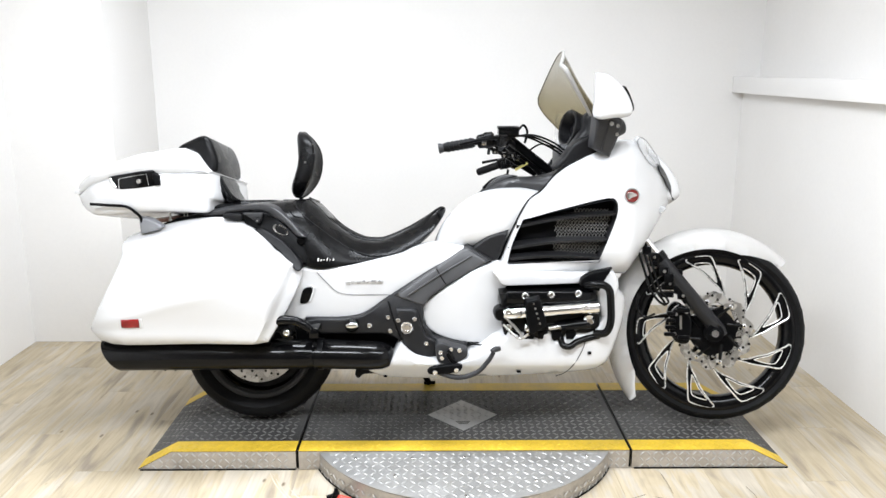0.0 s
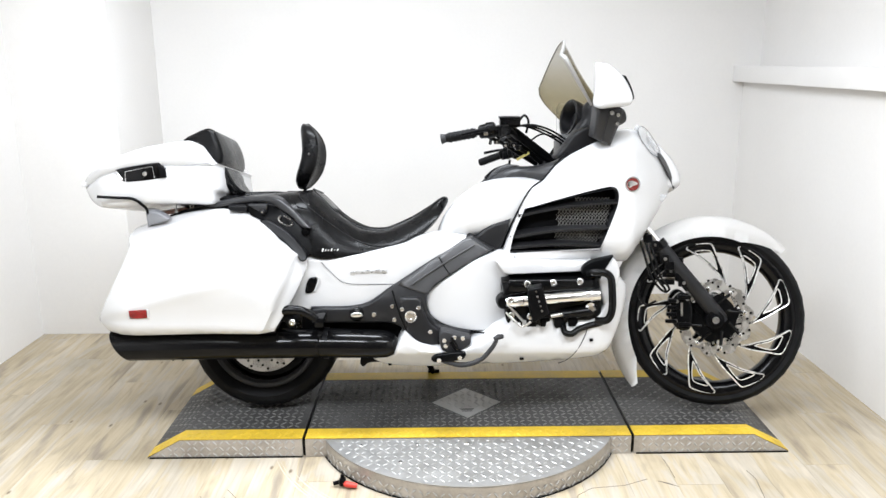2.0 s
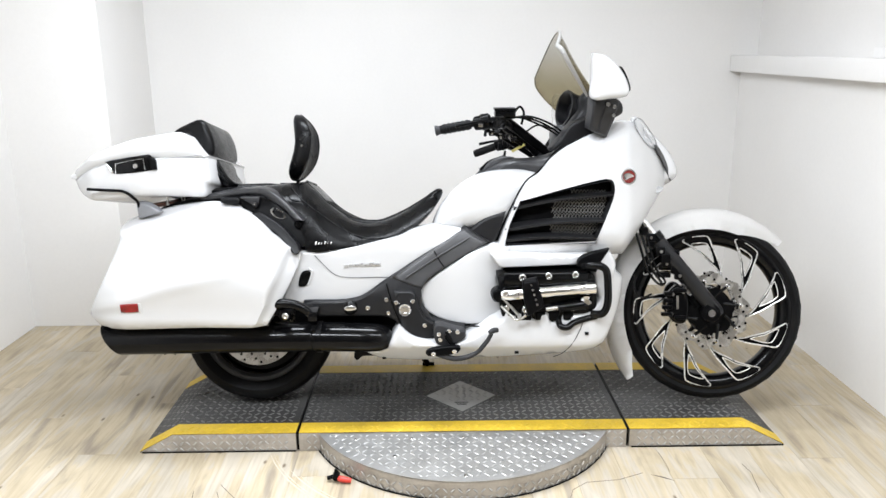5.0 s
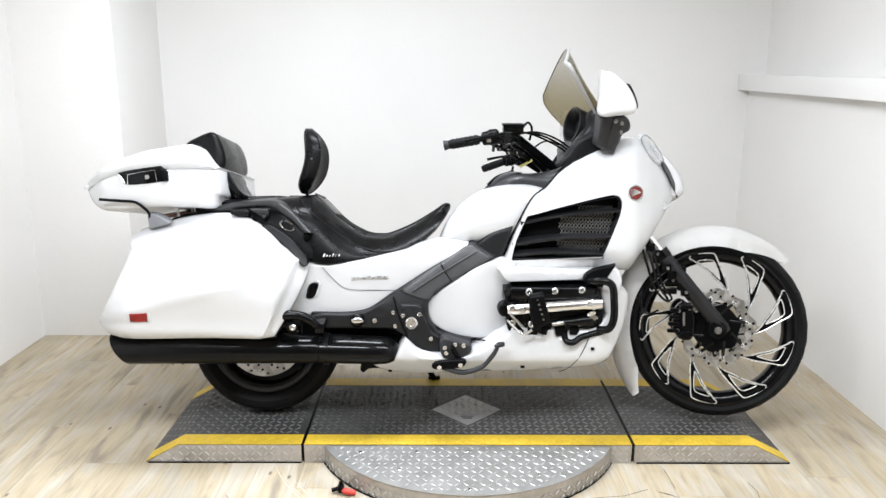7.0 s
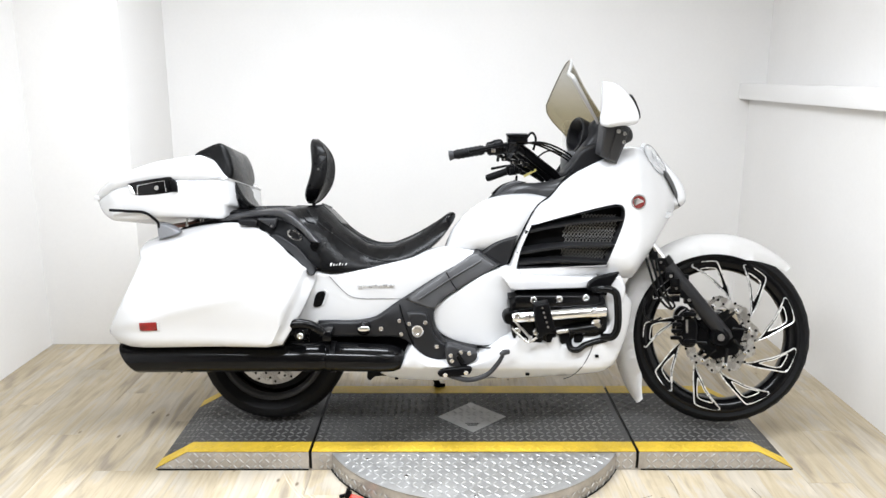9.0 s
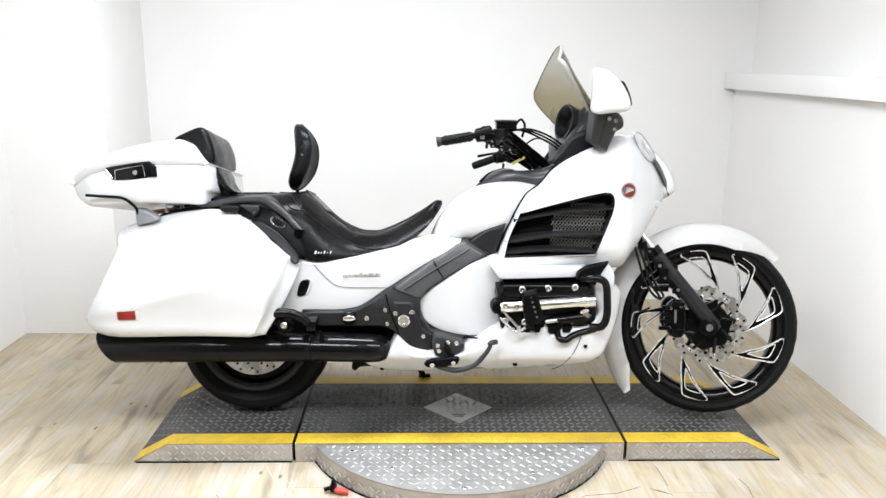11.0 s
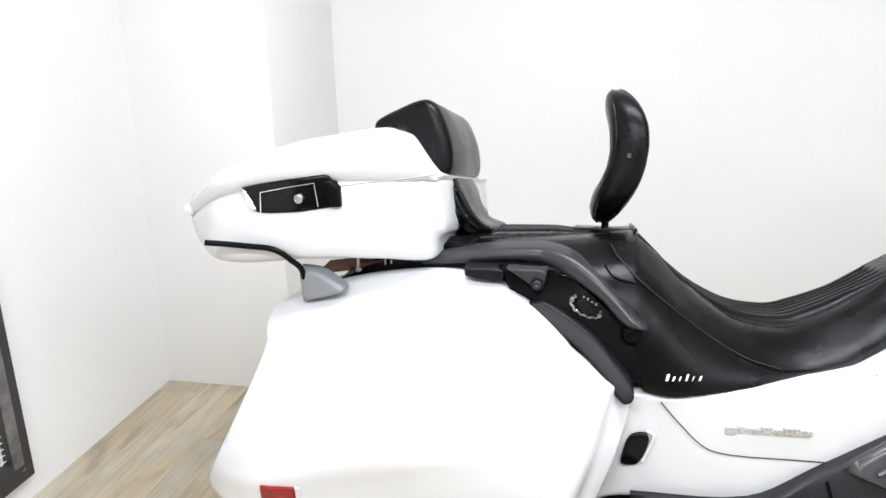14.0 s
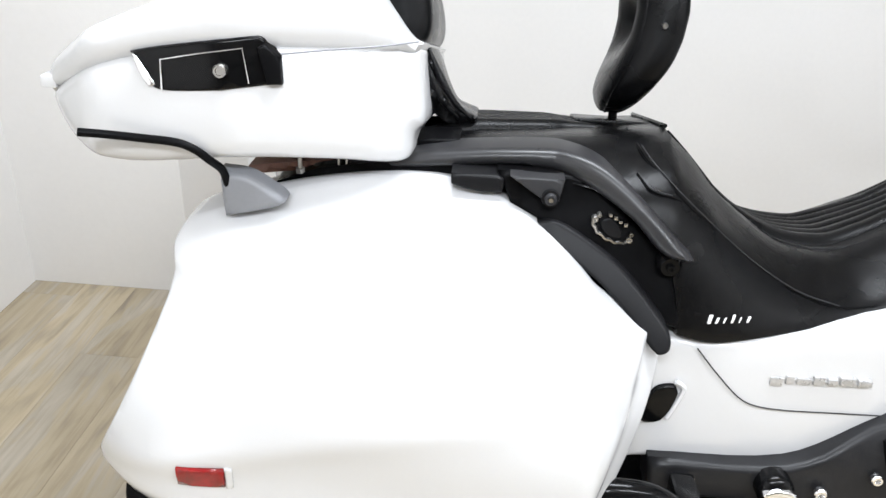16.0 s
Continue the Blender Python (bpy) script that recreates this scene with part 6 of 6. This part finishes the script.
both("running_light", mirrored_plate([(1.430, 1.166), (1.464, 1.140), (1.505, 1.078), (1.532, 1.008), (1.523, 1.000), (1.497, 1.052), (1.462, 1.106), (1.434, 1.142)], 0, 0.05, 0.006, 0.015, 6, lambda x, z: fair_skin(x, z) - 0.012), ARMGREY, "grey running light strip")
for s in (1, -1):
    part("lens_gasket", flip(tube([(x, Y0 + fair_skin(x, z) - 0.005, z) for x, z in head_outline + head_outline[:1]], 0.0011, 6, 4), s), GREY, fairing)
part("fairing_nose", pillow([(1.417, 1.208), (1.497, 1.146), (1.552, 1.071), (1.564, 1.004), (1.512, 0.966), (1.458, 0.984), (1.417, 1.091)], lambda x, z: 0.11, 0.04, 0.3), PAINT, fairing, "white nose panel")
both("indicator", mirrored_plate([(1.417, 0.974), (1.443, 0.994), (1.470, 0.987), (1.448, 0.964)], -0.07, 0.05, 0.008, 0.015), LENS, "small clear indicator")


def mirror(s):
    shell_o = [(1.113, 1.534, "s"), (1.155, 1.526), (1.208, 1.481), (1.244, 1.410), (1.233, 1.377), (1.175, 1.368), (1.114, 1.367), (1.111, 1.425)]
    m = part("wing_mirror", flip(solid(shell_o, lambda x, z, d: -0.335 - 0.050 * dome(d, 0.024), lambda x, z, d: -0.28 + 0.055 * dome(d, 0.03) * 0.9, 0.012, 0.024, 6), s), PAINT, bike, "white painted wing mirror")
    part("mirror_lens", flip(plate([(1.204, 1.486), (1.216, 1.482), (1.239, 1.438), (1.248, 1.402), (1.239, 1.394), (1.221, 1.425)], -0.357, 0.05, 0.006, 0.015), s), BLACK, m, "dark front indicator lens")
    st = part("mirror_stalk", flip(plate([(1.126, 1.365, "s"), (1.199, 1.370), (1.239, 1.351), (1.249, 1.309), (1.222, 1.290, "s"), (1.197, 1.209, "s"), (1.123, 1.244, "s")], 0, 0.11, 0.012, 0.025, 5, lambda x, z: -0.275 + 0.5 * max(1.33 - z, 0) + 0.25 * max(x - 1.15, 0)), s), GREY, bike, "dark grey mirror stalk")
    if s > 0:
        part("stalk_facet", flip(plate([(1.175, 1.367, "s"), (1.232, 1.353, "s"), (1.211, 1.290, "s"), (1.193, 1.216, "s"), (1.154, 1.233, "s")], 0, 0.03, 0.006, 0.02, 5, lambda x, z: -0.282 + 0.5 * max(1.33 - z, 0) + 0.25 * max(x - 1.15, 0)), s), GREY, st)
        for bx, bz in ((1.183, 1.344), (1.208, 1.335), (1.208, 1.303)):
            bolt(st, bx, -0.285 + 0.5 * max(1.33 - bz, 0) + 0.25 * max(bx - 1.15, 0), bz, 0.008, STEEL)


for s in (1, -1):
    mirror(s)


def windscreen():
    bm = bmesh.new()
    rows, NU, NV = [], 24, 18
    for j in range(NV + 1):
        v = j / NV
        row = []
        for i in range(NU + 1):
            u = -1 + 2 * i / NU
            half = 0.30 + 0.09 * math.sin(min(v * 1.5, 1) * math.pi / 2) - 0.05 * max(v - 0.75, 0) / 0.25
            z = 1.30 + 0.302 * v - 0.115 * v * v * abs(u) ** 1.8
            x = 1.235 - 0.19 * v - 0.105 * u * u * (1 - 0.62 * v) - 0.03 * math.sin(math.pi * v)
            row.append(bm.verts.new((x, Y0 + half * math.sin(u * 1.3) / math.sin(1.3), z)))
        rows.append(row)
    for a, b in zip(rows, rows[1:]):
        for i in range(NU):
            bm.faces.new((a[i], a[i + 1], b[i + 1], b[i]))
    upright(bm)
    edge = [r[0].co.copy() for r in rows] + [c.co.copy() for c in rows[-1]] + [r[-1].co.copy() for r in rows[::-1]]
    back = {}
    for v in list(bm.verts):
        back[v] = bm.verts.new(v.co + Vector((-0.0045, 0, -0.001)))
    for f in list(bm.faces):
        bm.faces.new([back[v] for v in reversed(f.verts)])
    w = part("windscreen", bm, TINT, bike, "smoked curved windscreen", 60)
    part("screen_edge", tube(edge[:NV + 10], [0.005, 0.008, 0.009, 0.009, 0.007, 0.004], 8, smooth=False), EDGEGREY, w, "pale thick flared screen edge")
    part("screen_rim", tube(edge[NV + 9:], 0.0026, 6, smooth=False), SMOKE, w, "thin smoked screen edge")


windscreen()
part("dash", pillow([(0.700, 1.034, "s"), (0.760, 1.076), (0.830, 1.102), (0.909, 1.104), (0.982, 1.116), (1.066, 1.150), (1.15, 1.19), (1.17, 1.12), (0.97, 1.02), (0.861, 1.045)], lambda x, z: 0.13 + 0.40 * max(x - 0.74, 0), 0.04, 0.75, 2.0, 0.025, 5, -0.12), DASHGREY, bike, "dark grey dash panel")
part("tank_console", pillow([(0.690, 1.038, "s"), (0.748, 1.090), (0.800, 1.113), (0.858, 1.108, "s"), (0.80, 1.08), (0.74, 1.05)], lambda x, z: 0.10 + 0.3 * max(x - 0.70, 0), 0.010, 0.9, 2.0, 0.02, 5, -0.12), DASHGREY, bike, "ribbed dark grey console")
for q in range(5):
    part("console_rib", upright(tube([(0.712 + 0.005 * q, Y0 - 0.105 + 0.045 * q, 1.058), (0.752, Y0 - 0.10 + 0.045 * q, 1.092), (0.815, Y0 - 0.095 + 0.045 * q, 1.114)], 0.006, 8), -0.12), SATIN, bike)
part("instrument_cowl", pillow([(1.075, 1.245), (1.095, 1.282), (1.112, 1.305), (1.115, 1.345), (1.135, 1.372), (1.165, 1.384), (1.205, 1.35), (1.22, 1.24), (1.16, 1.185), (1.085, 1.195)], lambda x, z: 0.23 + 0.10 * max(x - 1.05, 0), 0.035, 0.8, 2.0, 0.02, 5, -0.18), DARKPLASTIC, bike, "black instrument cowl")


def gauge_hood(x, y, z, R, wide):
    """A deep round visor, open towards the rider, with a dark dial at its bottom."""
    turn = Matrix.Translation((x, y, z)) @ Matrix.Rotation(radians(30), 4, "Y") @ Matrix.Rotation(radians(-12), 4, "X")
    bm, rings, M = bmesh.new(), [], 32
    for r, depth in ((R * 1.02, 0.12), (R * 1.06, 0.05), (R, 0.0), (R - 0.006, -0.003), (R - 0.011, 0.002), (R - 0.014, 0.055), (R - 0.018, 0.075)):
        row = []
        for q in range(M):
            a = 2 * math.pi * q / M
            reach = 0.028 * (1 - min(depth / 0.06, 1)) * math.sin(a) if depth < 0.06 else 0
            row.append(bm.verts.new(turn @ Vector((depth - reach, r * wide * math.cos(a), r * math.sin(a)))))
        rings.append(row)
    for p, q in zip(rings, rings[1:]):
        for i in range(M):
            bm.faces.new((p[i], p[(i + 1) % M], q[(i + 1) % M], q[i]))
    hood = part("gauge_hood", bm, DARKPLASTIC, bike, "black round gauge hood", raw=True)
    bm = bmesh.new()
    bm.faces.new([bm.verts.new(turn @ Vector((0.074, (R - 0.018) * wide * math.cos(2 * math.pi * q / M), (R - 0.018) * math.sin(2 * math.pi * q / M)))) for q in range(M)])
    part("dial", bm, SATIN, hood, "dark dial", raw=True)


gauge_hood(1.080, 3.665, 1.300, 0.072, 1.9)
part("centre_stack", upright(box(1.035, 1.16, Y0 - 0.085, Y0 + 0.10, 1.13, 1.245, bev=0.014), -0.12), DASHGREY, bike, "dark grey centre stack")
part("cowl_slot", tube([(1.128, 3.505, 1.290), (1.140, 3.500, 1.262), (1.155, 3.500, 1.235)], [0.003, 0.006, 0.004], 8), GREY, bike, "grey slot in the cowl", raw=True)
both("speaker_panel", mirrored_plate([(0.985, 1.150), (1.03, 1.205), (1.07, 1.255), (1.15, 1.285), (1.20, 1.24), (1.12, 1.185)], -0.13, 0.08, 0.012, 0.03), DARKPLASTIC, "black inner fairing panel")


# -- handlebar
def handlebar():
    near = [(0.544, 3.36, 1.243), (0.60, 3.352, 1.254), (0.69, 3.345, 1.270), (0.79, 3.40, 1.268), (0.84, 3.52, 1.235), (0.875, 3.60, 1.205)]
    far = [(0.722, 4.12, 1.046), (0.765, 4.10, 1.068), (0.835, 4.07, 1.094), (0.90, 3.99, 1.125), (0.905, 3.86, 1.155), (0.90, 3.77, 1.175)]
    for s, bar in ((1, near), (-1, far)):
        V = [Vector(p) for p in bar]
        b = part("handlebar", tube(bar, 0.013, 12), SATIN, bike, "satin black handlebar", raw=True)
        d = (V[2] - V[0]).normalized()
        g = part("grip", tube([V[0], V[0] + d * 0.01, V[0] + d * 0.06, V[0] + d * 0.122], [0.0165, 0.0185, 0.0185, 0.018], 16), RUBBER, b, "ribbed black handlebar grip", raw=True)
        if s > 0:
            for q in range(6):
                c = V[0] + d * (0.018 + 0.018 * q)
                part("grip_ring", tube([c - d * 0.005, c + d * 0.005], 0.0205, 16), RUBBER, g, raw=True)
            part("bar_end", tube([V[0] - d * 0.020, V[0] - d * 0.012, V[0] + d * 0.003], [0.021, 0.0195, 0.0150], 12), GREY, g, "flared dark bar end", raw=True)
        c = V[2]
        sw = part("switch_block", tube([c - d * 0.016, c - d * 0.010, c + d * 0.012, c + d * 0.018, c + d * 0.046, c + d * 0.054], [0.021, 0.027, 0.029, 0.033, 0.031, 0.020], 12, smooth=False), SATIN, b, "black switch housing", raw=True)
        part("switch", box(c.x, c.x + 0.018, c.y - 0.039, c.y - 0.03, c.z - 0.012, c.z + 0.003, bev=0.003), STEEL, sw, raw=True)
        part("switch", box(c.x + 0.026, c.x + 0.042, c.y - 0.038, c.y - 0.03, c.z - 0.005, c.z + 0.016, bev=0.003), BLACK, sw, raw=True)
        part("switch", tube([(c.x + 0.03, c.y - 0.03, c.z - 0.026), (c.x + 0.026, c.y - 0.045, c.z - 0.045)], 0.006, 8), BLACK, sw, raw=True)
        part("clamp", tube([c + Vector((0.045, 0, -0.004)), c + Vector((0.062, 0.006, -0.002)), c + Vector((0.098, 0.03, 0.002)), c + Vector((0.108, 0.035, 0.0))], [0.018, 0.027, 0.025, 0.015], 10, smooth=False), BLACK, b, raw=True)
        part("lever_pivot", tube([c + Vector((0.066, -0.03 * s, -0.012)), c + Vector((0.070, -0.03 * s, 0.024))], 0.011, 10), BLACK, b, raw=True)
        lv = [c + Vector((0.075, -0.01 * s, 0.012)), c + Vector((0.055, -0.05 * s, 0.018)), c + Vector((-0.01, -0.075 * s, 0.012)), c + Vector((-0.09, -0.085 * s, -0.004))]
        part("lever", tube(lv, [0.008, 0.007, 0.006, 0.007], 10), SATIN, b, "black lever", raw=True)
        if s > 0:
            rs = part("fluid_reservoir", box(0.762, 0.845, 3.40, 3.465, 1.288, 1.312, bev=0.005), BLACK, b, "black fluid reservoir", raw=True)
            part("reservoir_cap", box(0.760, 0.847, 3.398, 3.467, 1.313, 1.322, bev=0.003), SATIN, rs, raw=True)
            part("reservoir_stem", tube([(0.80, 3.43, 1.29), (0.80, 3.42, 1.262)], 0.014, 12), BLACK, rs, raw=True)
        e = V[-1]
        part("riser", tube([e + Vector((-0.04, -0.03 * s, 0.028)), e + Vector((0.09, 0.012 * s, -0.085))], [0.020, 0.022], 14), BLACK, bike, "black handlebar riser", raw=True)
        part("riser_clamp", tube([e + Vector((-0.055, -0.035 * s, 0.038)), e + Vector((-0.02, -0.02 * s, 0.012))], 0.026, 14), SATIN, bike, raw=True)
    random.seed(3)
    for k in range(7):
        x, y, z = 0.70 + 0.022 * k + random.uniform(-0.008, 0.008), 3.335 + 0.012 * k, 1.262 - 0.012 * k + random.uniform(-0.012, 0.03)
        part("control_bracket", box(x - 0.012, x + 0.013, y - 0.014, y + 0.02, z - 0.010, z + 0.011, bev=0.006), SATIN if k % 2 else BLACK, bike, raw=True)
        part("bracket_bolt", lathe([(0, -0.003), (0.004, -0.003), (0.006, 0.0), (0.006, 0.006)], x, y - 0.017, z, 10), STEEL if k % 3 else SATIN, bike, raw=True)
    for k in range(4):
        part("far_control", box(0.83 + 0.02 * k, 0.858 + 0.02 * k, 4.02 - 0.02 * k, 4.06 - 0.02 * k, 1.075 + 0.012 * k + 0.01 * (k % 2), 1.11 + 0.014 * k, bev=0.005), SATIN, bike, raw=True)
    part("brake_hose", tube([(0.84, 3.44, 1.30), (0.865, 3.45, 1.325), (0.885, 3.47, 1.30), (0.88, 3.50, 1.25)], 0.005, 8), BLACK, bike, "black brake hose", raw=True)
    part("wire_loom", tube([(0.72, 3.35, 1.245), (0.78, 3.40, 1.215), (0.84, 3.50, 1.19), (0.90, 3.58, 1.15)], 0.008, 8), SATIN, bike, "black wiring loom", raw=True)
    for k in range(3):
        part("control_cable", tube([(0.80 + 0.012 * k, 3.41 + 0.012 * k, 1.278 + 0.006 * k), (0.90, 3.45 + 0.02 * k, 1.286 - 0.008 * k), (1.0, 3.50 + 0.02 * k, 1.250 - 0.014 * k), (1.085, 3.53 + 0.02 * k, 1.19 - 0.012 * k)], 0.0042, 8), BLACK, bike, "black control cable", raw=True)
    part("control_cable", tube([(0.92, 4.0, 1.13), (1.0, 3.95, 1.20), (1.06, 3.86, 1.19), (1.10, 3.80, 1.15)], 0.0042, 8), BLACK, bike, "black control cable", raw=True)
    part("bar_tube", tube([(0.790, 3.62, 1.215), (0.824, 3.66, 1.182), (0.955, 3.72, 1.095)], 0.0165, 14, 3), SATIN, bike, "thick black bar tube", raw=True)
    part("bar_tube", tube([(0.815, 3.47, 1.268), (0.84, 3.51, 1.247), (1.017, 3.62, 1.108)], [0.017, 0.0185, 0.0195], 14, 3), SATIN, bike, "thick black bar tube", raw=True)
    part("yellow_clip", tube([(0.852, 3.580, 1.128), (0.901, 3.560, 1.159)], [0.0075, 0.0065], 4, smooth=False), GOLD, bike, "small pale yellow clip on the bar", raw=True)


handlebar()

# ---- floor planks ----
def planks():
    w, L = 0.178, 1.22
    bm = bmesh.new()
    add_box(bm, 0.0004, w - 0.0004, 0.0005, L - 0.0005, -0.006, 0.0)
    me = bpy.data.meshes.new("plank")
    bm.to_mesh(me)
    bm.free()
    me.materials.append(OAK)
    for i in range(int((EAST - WEST) / w) + 1):
        off = (i * 0.37 % 1.0) * L
        for j in range(-1, int((NORTH - SOUTH) / L) + 1):
            y = SOUTH + j * L + off
            if y + L < SOUTH or y > NORTH:
                continue
            ob = new("plank", me)
            ob.parent = floor
            ob.location = (WEST + i * w, y, 0)


planks()

# cracks and pale scuffs in the boards
for run in ([(0.858, 2.637), (0.982, 2.696), (1.011, 2.782), (1.07, 2.828), (1.196, 2.844), (1.293, 2.888)], [(1.396, 3.035), (1.399, 2.973), (1.399, 2.895)], [(-0.281, 2.844), (-0.244, 2.797), (-0.204, 2.749)],
            [(-0.282, 2.795), (-0.256, 2.729)], [(-0.369, 2.804), (-0.358, 2.74)], [(1.691, 2.941), (1.702, 2.881), (1.681, 2.749)]):
    part("crack", tube([(x, y, 0.0) for x, y in run], 0.0011, 6, smooth=False), CRACK, floor, "thin dark crack")
part("split", tube([(1.32, 2.878, -0.001), (1.361, 2.855, -0.001), (1.401, 2.829, -0.001)], [0.001, 0.0035, 0.001], 6), CRACK, floor, "dark split in a board")
for r, a0, a1, w in ((0.818, 17, 74, 0.004), (0.806, 22, 60, 0.002), (0.782, 30, 80, 0.005), (0.768, 36, 66, 0.002)):
    bm = bmesh.new()
    ring = []
    for k in range(25):
        a = radians(a0 + (a1 - a0) * k / 24)
        e = w * math.sin(math.pi * k / 24) * (0.7 + 0.3 * math.sin(5 * k)) + 0.0004
        ring.append([bm.verts.new((0.623 - q * math.cos(a), 3.352 - q * math.sin(a), 0.0007)) for q in (r - e, r + e)])
    for p, q in zip(ring, ring[1:]):
        bm.faces.new((p[0], p[1], q[1], q[0]))
    part("scuff_mark", bm, SCUFF, floor, "pale curved scuff")
